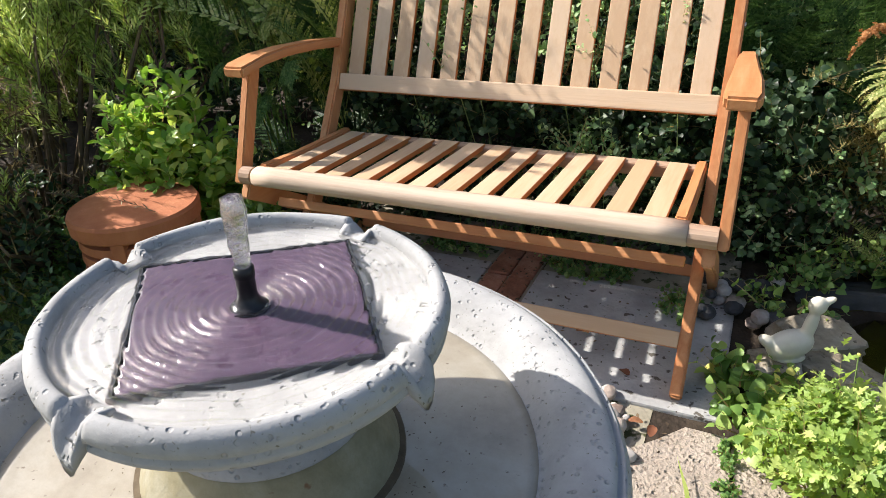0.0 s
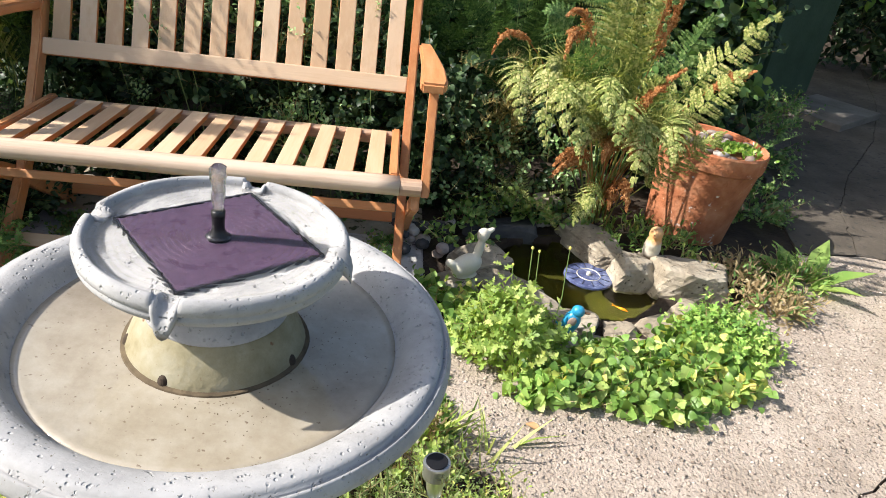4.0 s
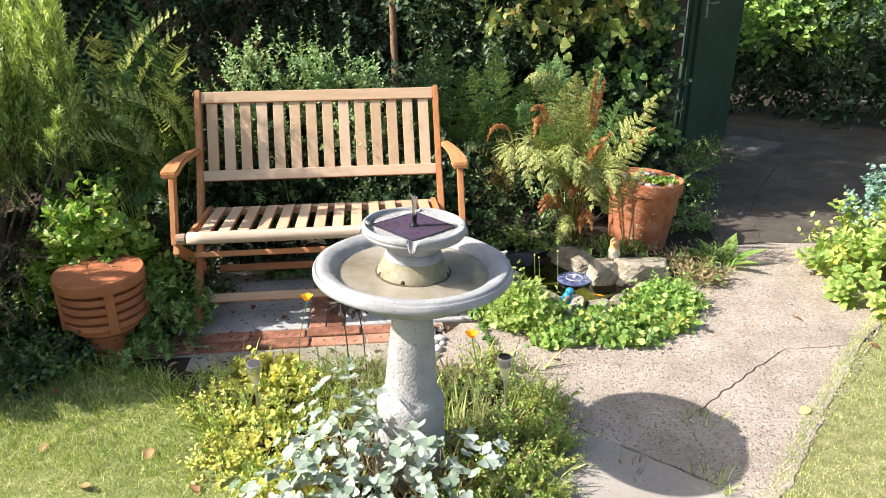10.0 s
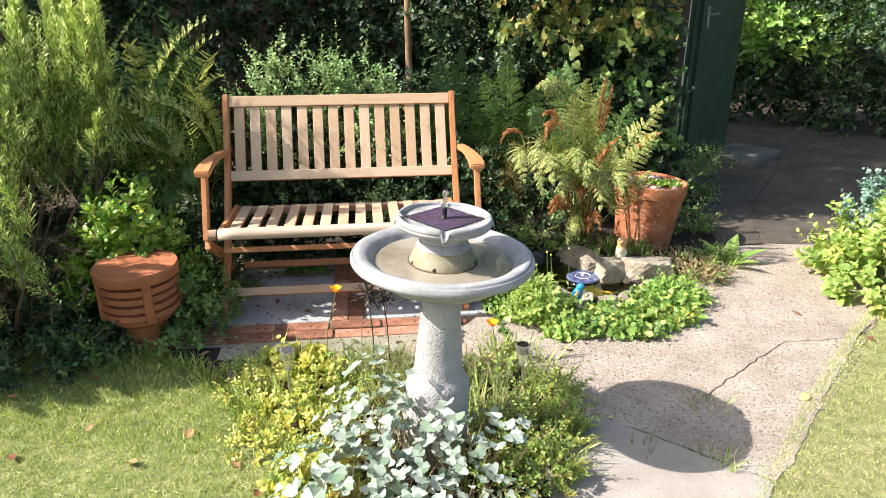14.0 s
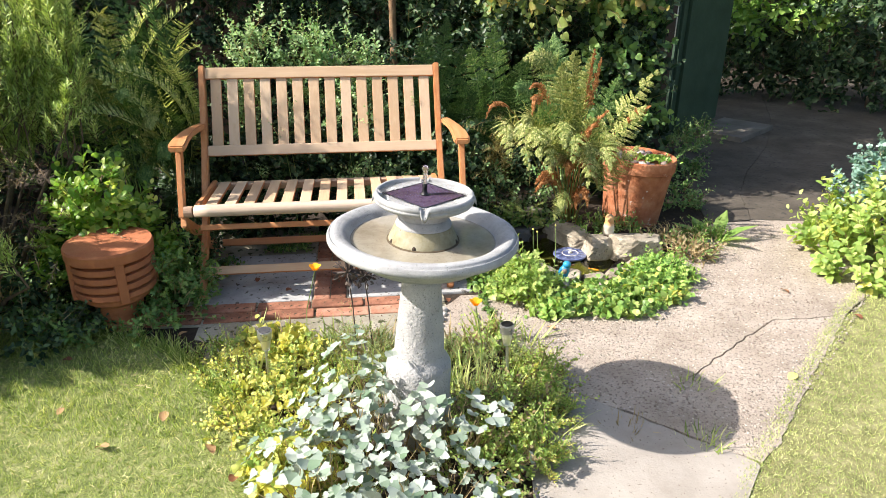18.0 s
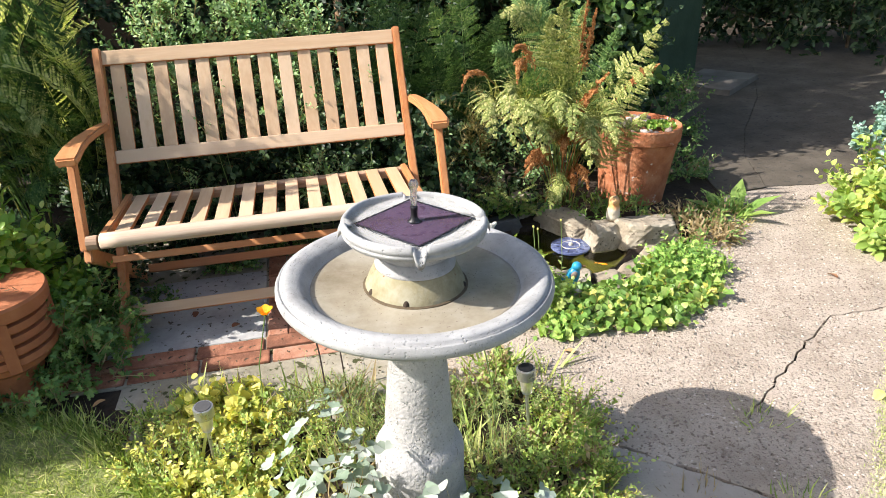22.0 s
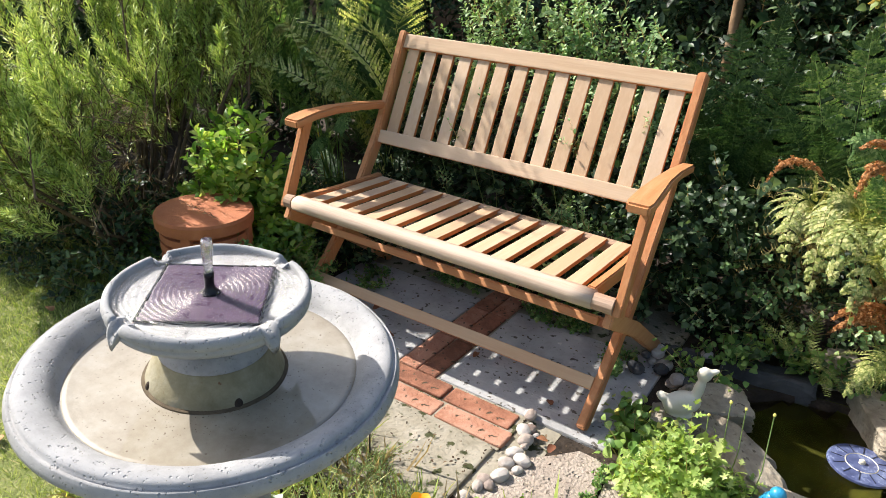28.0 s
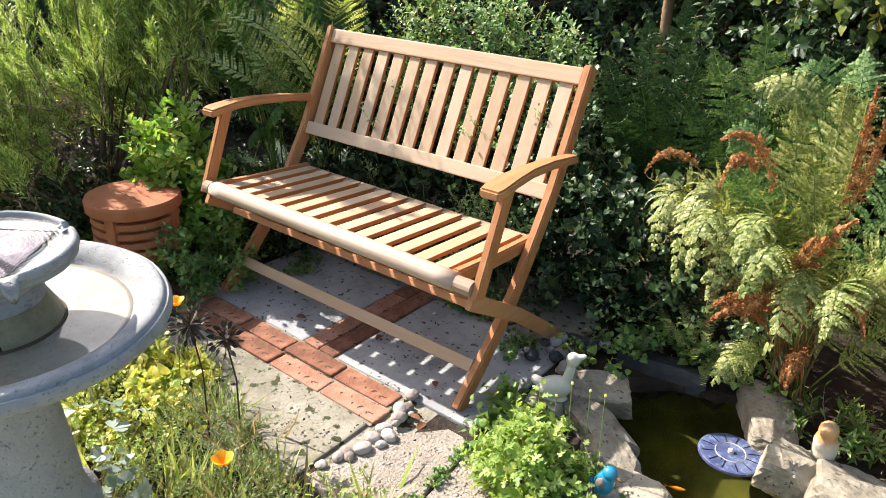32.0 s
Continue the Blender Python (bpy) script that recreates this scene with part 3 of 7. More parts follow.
def ground_sheet():
    xs = np.unique(np.concatenate([-np.geomspace(3, 400, 14)[::-1], np.linspace(-3, 1.0, 60), np.linspace(1.0, 2.2, 60), np.linspace(2.2, 5, 40), np.geomspace(5, 400, 14)]).round(4))
    ys = np.unique(np.concatenate([-np.geomspace(2.5, 400, 14)[::-1], np.linspace(-2.5, 1.2, 55), np.linspace(1.2, 2.3, 56), np.linspace(2.3, 5, 35), np.geomspace(5, 400, 14)]).round(4))
    gx, gy = np.meshgrid(xs, ys)
    gz = np.full(gx.shape, -0.014)
    near = (abs(gx) < 5) & (abs(gy) < 5)
    bumps = np.array([[noise.noise((x * 5, y * 5, 0.3)) for x, y in zip(a, b)] for a, b in zip(gx, gy)])
    gz += np.where(near, 0.006 * bumps, 0)
    gz = np.where(pond_in(gx, gy) < 1.1, -0.26, gz)
    v = np.stack([gx, gy, gz], -1).reshape(-1, 3)
    nx, ny = len(xs), len(ys)
    i = np.arange(nx * ny).reshape(ny, nx)
    a, b, c, d = i[:-1, :-1].ravel(), i[:-1, 1:].ravel(), i[1:, 1:].ravel(), i[1:, :-1].ravel()
    return np_mesh("ground", v, np.concatenate([np.stack([a, b, c], 1), np.stack([a, c, d], 1)]), smooth=True)


ground = put("ground", ground_sheet(), M_soil)
tagged(ground, "bare dark garden soil between lawn, path and beds", "ground", kind="structure")


def sheet(name, outline, z, thick, material, label, category, wob=0.0, seed=0):
    """A flat slab with the given outline."""
    bm = bmesh.new()
    top = [bm.verts.new((x, y, z)) for x, y in outline]
    f = bm.faces.new(top)
    g = bmesh.ops.extrude_face_region(bm, geom=[f])
    for v in g["geom"]:
        if isinstance(v, bmesh.types.BMVert):
            v.co.z -= thick
    bmesh.ops.recalc_face_normals(bm, faces=bm.faces)
    ob = part(name, bm, material, None)
    return tagged(ob, label, category, kind="structure")


def wavy(pts, step=0.06, amp=0.012, seed=0.0):
    """The outline pts broken into short uneven steps."""
    out = []
    for i, p in enumerate(pts):
        q = pts[(i + 1) % len(pts)]
        n = max(1, int(math.hypot(q[0] - p[0], q[1] - p[1]) / step))
        for k in range(n):
            x, y = p[0] + (q[0] - p[0]) * k / n, p[1] + (q[1] - p[1]) * k / n
            out.append((x + amp * noise.noise((x * 9, y * 9, seed)), y + amp * noise.noise((x * 9, y * 9, seed + 7))))
    return out


# ---- path, paving, lawn ----
CRACK = [(1.512, 0.452), (1.588, 0.556), (1.709, 0.626), (1.815, 0.704), (1.922, 0.779), (2.085, 0.893), (2.265, 1.0), (2.493, 0.997), (2.66, 1.05), (2.80, 1.18)]
def off(pts, d):
    return [(x + 0.6 * d, y - 0.8 * d) for x, y in pts]
jag = lambda pts, s: [(x + 0.012 * noise.noise((x * 21, y * 21, s)), y + 0.012 * noise.noise((x * 21, y * 21, s + 4))) for x, y in pts]
def fine(pts, step=0.035):
    out = []
    for p, q in zip(pts, pts[1:]):
        n = max(1, int(math.hypot(q[0] - p[0], q[1] - p[1]) / step))
        out += [(p[0] + (q[0] - p[0]) * k / n, p[1] + (q[1] - p[1]) * k / n) for k in range(n)]
    return out + [pts[-1]]
crack_line = jag(fine(CRACK), 1.0)
edge_low = jag(fine([(2.80, 1.16), (2.70, 1.10), (2.587, 1.015), (2.30, 0.74), (2.067, 0.515), (1.856, 0.302), (1.752, 0.224), (1.668, 0.303), (1.54, 0.424)]), 5.0)
def gape(pts, d):
    return [(x + 0.6 * d * w, y - 0.8 * d * w) for x, y in pts for w in (min(1.0, max(0.08, (x - 1.66) / 0.12)),)]
path_near = sheet("path", gape(crack_line, 0.003) + edge_low, 0.0, 0.05, M_concrete, "worn pinkish concrete garden path with exposed gravel", "path")
path_far = sheet("path_far", list(reversed(gape(crack_line, -0.003))) + jag(fine([(1.500, 0.465), (1.408, 0.549), (1.262, 0.694), (1.30, 0.86), (1.178, 0.94), (1.15, 1.36),
                 (1.30, 1.42), (1.75, 1.42), (2.0, 1.50), (2.2, 1.72), (2.40, 1.90), (2.52, 2.03), (2.8, 2.06), (3.14, 2.0), (3.1, 1.8), (2.95, 1.4), (2.83, 1.19)]), 9.0),
                 0.0, 0.05, M_concrete, "cracked pinkish concrete path beside the pond", "path")
# Grey slabs, with the shade on this stretch darkened into their colour.
M_slab_far = mat("shade-darkened paving", [(0.047, 0.039, 0.030), (0.080, 0.068, 0.053), (0.125, 0.106, 0.084)], rough=0.9, scale=4, bump=0.4, bump_scale=60,
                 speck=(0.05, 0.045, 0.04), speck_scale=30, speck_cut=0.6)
JOINT = jag(fine([(2.78, 2.072), (2.95, 2.5), (3.25, 2.95), (3.75, 3.55), (4.3, 4.4), (4.9, 5.6)]), 12.0)
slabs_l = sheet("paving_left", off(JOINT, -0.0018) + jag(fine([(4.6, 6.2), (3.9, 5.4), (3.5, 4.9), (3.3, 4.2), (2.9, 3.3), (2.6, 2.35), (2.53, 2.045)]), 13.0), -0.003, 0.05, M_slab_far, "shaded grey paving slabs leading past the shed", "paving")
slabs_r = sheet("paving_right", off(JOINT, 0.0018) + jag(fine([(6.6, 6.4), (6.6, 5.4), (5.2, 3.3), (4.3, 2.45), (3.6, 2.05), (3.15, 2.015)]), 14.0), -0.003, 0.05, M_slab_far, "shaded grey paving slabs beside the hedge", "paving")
path_left = sheet("path_piece", wavy([(0.90, 1.0), (1.172, 0.93), (1.144, 1.36), (1.06, 1.36), (0.96, 1.25)], amp=0.008), 0.0, 0.05, M_concrete, "short pinkish concrete piece beside the patio", "path")
path_slab = sheet("paving_slab", [(0.70, -3.0), (1.02, -3.0), (1.22, -1.2), (1.45, -0.12)] + jag(fine([(1.738, 0.205), (1.742, 0.220), (1.664, 0.292), (1.541, 0.409), (1.404, 0.538), (1.255, 0.682), (1.18, 0.6)]), 17.0) + [(1.1, 0.3), (1.0, -0.2), (0.93, -1.2)],
                  0.002, 0.05, M_slab_path, "smooth pale concrete slab at the lawn edge", "paving")

patio = thing("patio", (0.5, 1.6, 0), "brick-edged patio of grey stone slabs under the bench", "patio")
patio["kind"] = "structure"
rng0 = random.Random(4)
def brick_mesh(sx, sy):
    bm = board((sx, sy, 0.07), (0, 0, -0.035), bevel=0.005)
    for v in bm.verts:
        v.co += Vector((noise.noise(v.co * 40), noise.noise(v.co * 40 + Vector((5, 0, 0))), noise.noise(v.co * 40 + Vector((0, 5, 0))))) * 0.002
    me = bpy.data.meshes.new("brick")
    bm.to_mesh(me)
    bm.free()
    me.materials.append(M_brick)
    return me
brick_x, brick_y = brick_mesh(0.211, 0.068), brick_mesh(0.066, 0.211)
def lay(me, x, y, tw=0.0):
    put("brick", me, None, patio, m=pose(x - 0.5, y - 1.6, rng0.uniform(-0.003, 0.003), rng0.uniform(-1, 1), rng0.uniform(-1, 1), tw + rng0.uniform(-0.6, 0.6)))
part("joint_sand", board((0.98, 0.50, 0.05), (0.50 - 0.5, 1.17 - 1.6, -0.038), bevel=0), M_slab_moss, patio, "dirty sand between the slabs")
part("joint_sand", board((1.02, 0.172, 0.05), (0.375 - 0.5, 1.327 - 1.6, -0.033), bevel=0), M_slab_moss, patio, "dirty sand in the brick joints")
part("joint_sand", board((0.150, 0.66, 0.05), (0.513 - 0.5, 1.73 - 1.6, -0.034), bevel=0), M_slab_moss, patio, "dirty sand in the brick joints")
for r, y in enumerate((1.285, 1.360)):
    for i in range(5):
        lay(brick_x, 0.783 - i * 0.2185 - (0.02 if r else 0), y, 0.0)
for i in range(3):
    for j in range(2):
        lay(brick_y, 0.478 + j * 0.07, 1.508 + i * 0.217)
def slab(x0, y0, x1, y1, z, material, label):
    bm = board((x1 - x0, y1 - y0, 0.05), ((x0 + x1) / 2 - 0.5, (y0 + y1) / 2 - 1.6, z - 0.025), bevel=0.006)
    return part("stone_slab", bm, material, patio, label)
slab(-0.09, 1.405, 0.438, 1.90, -0.004, M_slab, "worn bluish slab")
slab(0.590, 1.405, 1.12, 1.90, -0.003, M_slab, "worn bluish slab")
slab(-0.09, 1.906, 0.438, 2.3, -0.008, M_slab_moss, "dark damp slab")
slab(0.590, 1.906, 1.12, 2.3, -0.008, M_slab_moss, "dark damp slab")
slab(0.07, 0.96, 0.875, 1.243, -0.004, M_slab_moss, "mossy slab in front of the bricks")


lawn_l = sheet("lawn", wavy([(-8, -3), (0.72, -3), (0.95, -1.2), (0.99, -0.05), (0.56, 0.30), (0.16, 0.78), (-0.08, 1.08), (-0.5, 1.27), (-0.95, 1.4), (-2.8, 1.7), (-8, 2)], amp=0.03), -0.004, 0.02, M_lawn,
               "sunlit mown lawn with dry yellowish patches", "lawn")
lawn_r = sheet("lawn_strip", wavy([(1.0, -3), (8, -3), (8, 3), (3.4, 1.9), (2.95, 1.44), (2.825, 1.26), (2.587, 1.07), (2.30, 0.79), (2.067, 0.565), (1.856, 0.35), (1.70, 0.21), (1.44, -0.09), (1.20, -1.2)], amp=0.02), -0.004, 0.02, M_lawn_dry,
               "dry yellowish lawn beside the path", "lawn")


# ---- bench ----
def bench():
    ob = thing("bench", (0.51, 1.70, 0), "folding two-seat garden bench of oiled hardwood slats standing on the patio", "bench")
    px, by = 0.51, 1.70
    L = lambda pts: [(y - by, z) for y, z in pts]
    post = L([(1.44, 0.0), (1.53, 0.085), (1.67, 0.235), (1.755, 0.36), (1.86, 0.53), (1.94, 0.70), (2.012, 0.865)])
    for sx in (-1, 1):
        x = sx * 0.519
        out = 0.0215 if sx < 0 else 0.043
        bm = plank(bmesh.new(), post, 0.026, 0.046, 0.004)
        bmesh.ops.translate(bm, verts=bm.verts, vec=(x, 0, 0))
        part("back_post", bm, M_wood_z, ob)
        bm = plank(bmesh.new(), L([(1.43, 0.355), (1.67, 0.215), (1.97, 0.0)]), 0.024, 0.044, 0.004)
        bmesh.ops.translate(bm, verts=bm.verts, vec=(x + sx * 0.027, 0, 0))
        part("rear_leg", bm, M_wood_y, ob)
        # armrest, curved in plan and height
        bm = bmesh.new()
        arm_pts = [(1.457, 0.650, 0.056, 0.0), (1.480, 0.655, 0.066, 0.001), (1.55, 0.663, 0.060, 0.0), (1.64, 0.664, 0.048, -0.004), (1.76, 0.656, 0.041, -0.009), (1.905, 0.638, 0.036, -0.012)]
        rows = []
        for y, z, w, dx in arm_pts:
            rows.append([bm.verts.new((x + sx * (out + dx) + s * w / 2, y - by, z - 0.012 + u * 0.0125)) for s, u in ((-1, -1), (1, -1), (1, 1), (-1, 1))])
        for p, q in zip(rows, rows[1:]):
            for k in range(4):
                bm.faces.new((p[k], p[(k + 1) % 4], q[(k + 1) % 4], q[k]))
        bm.faces.new(rows[0])
        bm.faces.new(rows[-1])
        bmesh.ops.recalc_face_normals(bm, faces=bm.faces)
        bmesh.ops.bevel(bm, geom=[e for e in bm.edges if e.calc_face_angle(0) > 0.8], offset=0.005, segments=2, affect="EDGES")
        part("armrest", bm, M_wood_y, ob)
        bm = plank(bmesh.new(), L([(1.428, 0.372), (1.455, 0.44), (1.535, 0.642)]), 0.022, 0.040, 0.003)
        bmesh.ops.translate(bm, verts=bm.verts, vec=(x + sx * (out + 0.006), 0, 0))
        part("arm_support", bm, M_wood_z, ob)
        # turned knuckle between seat rail and arm support
        bm = bmesh.new()
        tube(bm, [(x - sx * 0.014, 1.425 - by, 0.397), (x + sx * (out - 0.004), 1.425 - by, 0.397)], 0.022, 14)
        part("knuckle", bm, M_worn_x, ob, smooth=False)
        for yy, zz in ((1.905, 0.612), (1.67, 0.225), (1.93, 0.69)):
            bm = bmesh.new()
            tube(bm, [(x + sx * 0.012, yy - by, zz), (x + sx * 0.0165, yy - by, zz)], 0.006, 10)
            part("bolt", bm, M_steel, ob)
        bm = plank(bmesh.new(), L([(1.44, 0.402), (1.60, 0.388), (1.83, 0.378)]), 0.024, 0.042, 0.004)
        bmesh.ops.translate(bm, verts=bm.verts, vec=(sx * 0.488, 0, 0))
        part("seat_side", bm, M_wood_y, ob)
    # back rails and slats lie in the leaning plane of the posts
    def back(y, z):
        return y - by, z
    lean = math.degrees(math.atan2(0.152, 0.335))
    for z0, h, nm in ((0.524, 0.046, "lower_rail"), (0.836, 0.050, "top_rail")):
        y = 1.853 + (z0 - 0.52) * 0.455
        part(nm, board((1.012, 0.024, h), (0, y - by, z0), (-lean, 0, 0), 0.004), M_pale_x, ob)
    for i in range(14):
        x = -0.4615 + i * 0.071
        y = 1.853 + (0.68 - 0.52) * 0.455 + 0.004
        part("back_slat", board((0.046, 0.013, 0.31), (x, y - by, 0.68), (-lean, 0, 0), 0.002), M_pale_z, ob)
    # rounded front rail
    bm = bmesh.new()
    sect = [(-0.024, -0.006), (-0.022, 0.012), (-0.012, 0.021), (0.006, 0.023), (0.022, 0.020), (0.024, -0.016), (0.004, -0.022), (-0.016, -0.018)]
    rows = [[bm.verts.new((x, 1.425 - by + sy, 0.397 + sz)) for sy, sz in sect] for x in np.linspace(-0.498, 0.504, 18)]
    for p, q in zip(rows, rows[1:]):
        for k in range(8):
            bm.faces.new((p[k], p[(k + 1) % 8], q[(k + 1) % 8], q[k]))
    bm.faces.new(rows[0])
    bm.faces.new(rows[-1])
    bmesh.ops.recalc_face_normals(bm, faces=bm.faces)
    part("seat_front_rail", bm, M_worn_x, ob, "greyed rounded front rail", smooth=True)
    part("seat_back_rail", board((0.96, 0.036, 0.030), (0, 1.808 - by, 0.376), (0, 0, 0), 0.004), M_worn_x, ob)
    for i in range(13):
        x = -0.438 + i * 0.073
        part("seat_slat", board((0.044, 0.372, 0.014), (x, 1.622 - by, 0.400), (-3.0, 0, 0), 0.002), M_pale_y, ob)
    part("seat_stretcher", board((1.0, 0.020, 0.022), (0, 1.50 - by, 0.300), (-30, 0, 0), 0.003), M_wood_x, ob)
    part("rear_stretcher", board((1.0, 0.022, 0.032), (0, 1.885 - by, 0.075), (-30, 0, 0), 0.003), M_wood_x, ob)
    part("foot_rail", board((1.012, 0.020, 0.036), (0, 1.522 - by, 0.095), (-40, 0, 0), 0.003), M_pale_x, ob)
    return ob


bench()


# ---- bird bath fountain ----
def birdbath():
    ob = thing("birdbath_fountain", (0.789, 0.486, -0.02), "two-tier pale cast-stone bird bath on a turned column in the bed", "bird bath", ry=2.2)
    z0 = 0.02
    col = [(0.105, 0), (0.105, 0.12), (0.0985, 0.130), (0.0985, 0.236), (0.0965, 0.250), (0.090, 0.262), (0.0790, 0.272), (0.0752, 0.285), (0.070, 0.355), (0.0625, 0.44), (0.0565, 0.50), (0.060, 0.53)]
    part("column", lathe(bmesh.new(), [(r * 0.955, z + z0) for r, z in col], 48), M_stone_rough, ob, "pitted stone column with a ringed foot", smooth=True)
    def worn(r, z, a):
        k = 0.0009 * noise.noise((2.2 * math.cos(a), 2.2 * math.sin(a), z * 9))
        return r + k, z + k
    basin = [(0.05, 0.524), (0.10, 0.541), (0.165, 0.572), (0.213, 0.604), (0.232, 0.6185), (0.240, 0.6215), (0.2430, 0.6225), (0.2510, 0.6265), (0.2555, 0.6330), (0.2553, 0.6410), (0.2515, 0.6480),
             (0.2502, 0.6505), (0.2476, 0.6478), (0.2452, 0.6480), (0.2446, 0.6535), (0.240, 0.6565), (0.233, 0.6575), (0.226, 0.6562), (0.218, 0.6535), (0.211, 0.6495), (0.205, 0.6440), (0.2005, 0.6375), (0.197, 0.6310), (0.190, 0.6268), (0.1, 0.624), (0.02, 0.623)]
    part("basin", lathe(bmesh.new(), [(r, z + z0) for r, z in basin], 96, worn), M_stone, ob, smooth=True)
    fl = [(0.02, 0.6230), (0.180, 0.6240), (0.1945, 0.6285), (0.1938, 0.6300), (0.186, 0.6292), (0.17, 0.6284), (0.14, 0.6276), (0.11, 0.6272), (0.08, 0.6270), (0.02, 0.6270)]
    part("basin_floor", lathe(bmesh.new(), [(r, z + z0) for r, z in fl], 64), M_basin_in, ob, "stained damp basin floor", smooth=True)
    ped = [(0.0935, 0.624), (0.0930, 0.630), (0.0905, 0.637), (0.0870, 0.645), (0.0830, 0.654), (0.0790, 0.662), (0.0755, 0.668), (0.0735, 0.671)]
    part("pedestal", lathe(bmesh.new(), [(r, z + z0) for r, z in ped], 48, worn), M_algae, ob, "algae-stained yellowish pedestal", smooth=True)
    part("foot_joint", lathe(bmesh.new(), [(r, z + z0) for r, z in [(0.0910, 0.6240), (0.0985, 0.6255), (0.0970, 0.6290), (0.0910, 0.6305)]], 48, worn), M_joint, ob, "dirty joint round the pedestal")
    part("neck", lathe(bmesh.new(), [(r, z + z0) for r, z in [(0.0735, 0.668), (0.0745, 0.674), (0.0725, 0.679), (0.0690, 0.686), (0.067, 0.694)]], 48, worn), M_stone, ob, smooth=True)
    g = np.random.default_rng(77)
    n = 260
    rad, ang = 0.097 + np.abs(g.normal(size=n)) * 0.04, g.normal(-0.4, 1.5, n)
    keep = rad < 0.185
    p = np.stack([rad * np.cos(ang), rad * np.sin(ang), np.full(n, 0.6282 + z0)], 1)[keep]
    v, f = scatter(p, g.normal(size=p.shape) * [1, 1, 0.1], g.normal(size=p.shape) * 0.2 + [0, 0, 1], g.uniform(0.0007, 0.0024, len(p)), "oval")
    tagged(put("dirt", np_mesh("dirt", v, f), M_joint, ob, "brown specks of dirt and leaf on the basin floor"), kind="stuff")
    for a in (3.45, 4.35, 5.9, 1.6):
        bm = bmesh.new()
        bmesh.ops.create_uvsphere(bm, u_segments=12, v_segments=8, radius=0.0085)
        bmesh.ops.scale(bm, verts=bm.verts, vec=(0.9, 0.9, 1.25))
        bmesh.ops.translate(bm, verts=bm.verts, vec=(0.0875 * math.cos(a), 0.0875 * math.sin(a), 0.629 + z0))
        part("drain_hole", bm, M_soil, ob, "dark drain notch", smooth=True)
    spouts = [radians(-6 + 90 * k) for k in range(4)]
    def spout(r, z, a):
        r, z = worn(r, z, a)
        d = min(abs((a - q + math.pi) % (2 * math.pi) - math.pi) for q in spouts)
        k = min(1.0, max(0.0, (0.092 - d) / 0.026))
        floor_z = z0 + float(np.interp(r, [0.108, 0.118, 0.127, 0.135], [0.7525, 0.7520, 0.7475, 0.7410]))
        if k > 0 and r > 0.108 and z > floor_z:
            z += (floor_z - z) * k
        return r, z
    bowl = [(0.066, 0.682), (0.067, 0.696), (0.073, 0.707), (0.088, 0.716), (0.108, 0.723), (0.122, 0.7285), (0.1305, 0.7335), (0.1345, 0.7390), (0.1350, 0.7420), (0.1338, 0.7440), (0.1338, 0.7452), (0.1362, 0.7475), (0.1366, 0.7525), (0.1350, 0.7575),
            (0.1320, 0.7605), (0.1288, 0.7612), (0.1262, 0.7604), (0.1246, 0.7582), (0.1238, 0.7545), (0.1232, 0.7505), (0.1215, 0.7475), (0.117, 0.7456), (0.100, 0.7446), (0.08, 0.7440), (0.02, 0.7436)]
    bowl = [(r * 0.965 if r > 0.07 else r, z) for r, z in bowl]
    part("bowl", lathe(bmesh.new(), [(r, z + z0) for r, z in bowl], 240, spout), M_stone, ob, "grooved upper bowl with four pouring lips", smooth=True)
    for q in spouts:
        bm = bmesh.new()
        c, n = Vector((math.cos(q), math.sin(q), 0)), Vector((-math.sin(q), math.cos(q), 0))
        up = Vector((0, 0, 1))
        rows = []
        for r, z, w, wall in ((0.110, 0.7500, 0.0100, 0.004), (0.119, 0.7505, 0.0105, 0.0075), (0.1275, 0.7470, 0.0105, 0.0095), (0.1335, 0.7410, 0.0090, 0.0070), (0.1365, 0.7355, 0.0065, 0.0040), (0.1370, 0.7315, 0.0040, 0.002)):
            p = c * r + up * (z + z0)
            rows.append([bm.verts.new(p + n * (w * u) + up * h) for u, h in ((-1.25, wall), (-0.85, wall), (-0.55, 0.001), (0, 0), (0.55, 0.001), (0.85, wall), (1.25, wall), (1.0, -0.006), (0, -0.0085), (-1.0, -0.006))])
        for a_, b_ in zip(rows, rows[1:]):
            for k in range(10):
                bm.faces.new((a_[k], a_[(k + 1) % 10], b_[(k + 1) % 10], b_[k]))
        bm.faces.new(rows[0])
        bm.faces.new(rows[-1])
        bmesh.ops.recalc_face_normals(bm, faces=bm.faces)
        part("pouring_lip", bm, M_stone, ob, smooth=True)
    pan = board((0.146, 0.146, 0.006), (0, 0, 0.7475 + z0), (0, 0, 45 - 6), 0.002)
    solar = part("solar_panel", pan, M_panel, ob, "square purplish solar panel under a film of water")
    for k in range(4):
        part("panel_edge", box(bmesh.new(), (0.150, 0.0022, 0.008)), M_black, solar).matrix_local = pose(0, 0, 0.7478 + z0, 0, 0, 39 + 90 * k) @ pose(0, 0.0748, 0)
    noz = lathe(bmesh.new(), [(0.013, 0), (0.0128, 0.002), (0.0105, 0.0035), (0.0085, 0.006), (0.0072, 0.009), (0.0064, 0.011), (0.0062, 0.024), (0.0068, 0.0245), (0.0068, 0.031), (0.0045, 0.032)], 18)
    bmesh.ops.translate(noz, verts=noz.verts, vec=(0, 0, 0.7505 + z0))
    part("nozzle", noz, M_black, ob, "short black pump nozzle", smooth=True)
    # rising jet of water
    def splash(r, z, a):
        k = 0.38 * noise.noise((2 * math.cos(a), 2 * math.sin(a), z * 190)) + 0.22 * noise.noise((5 * math.cos(a), 5 * math.sin(a), z * 300))
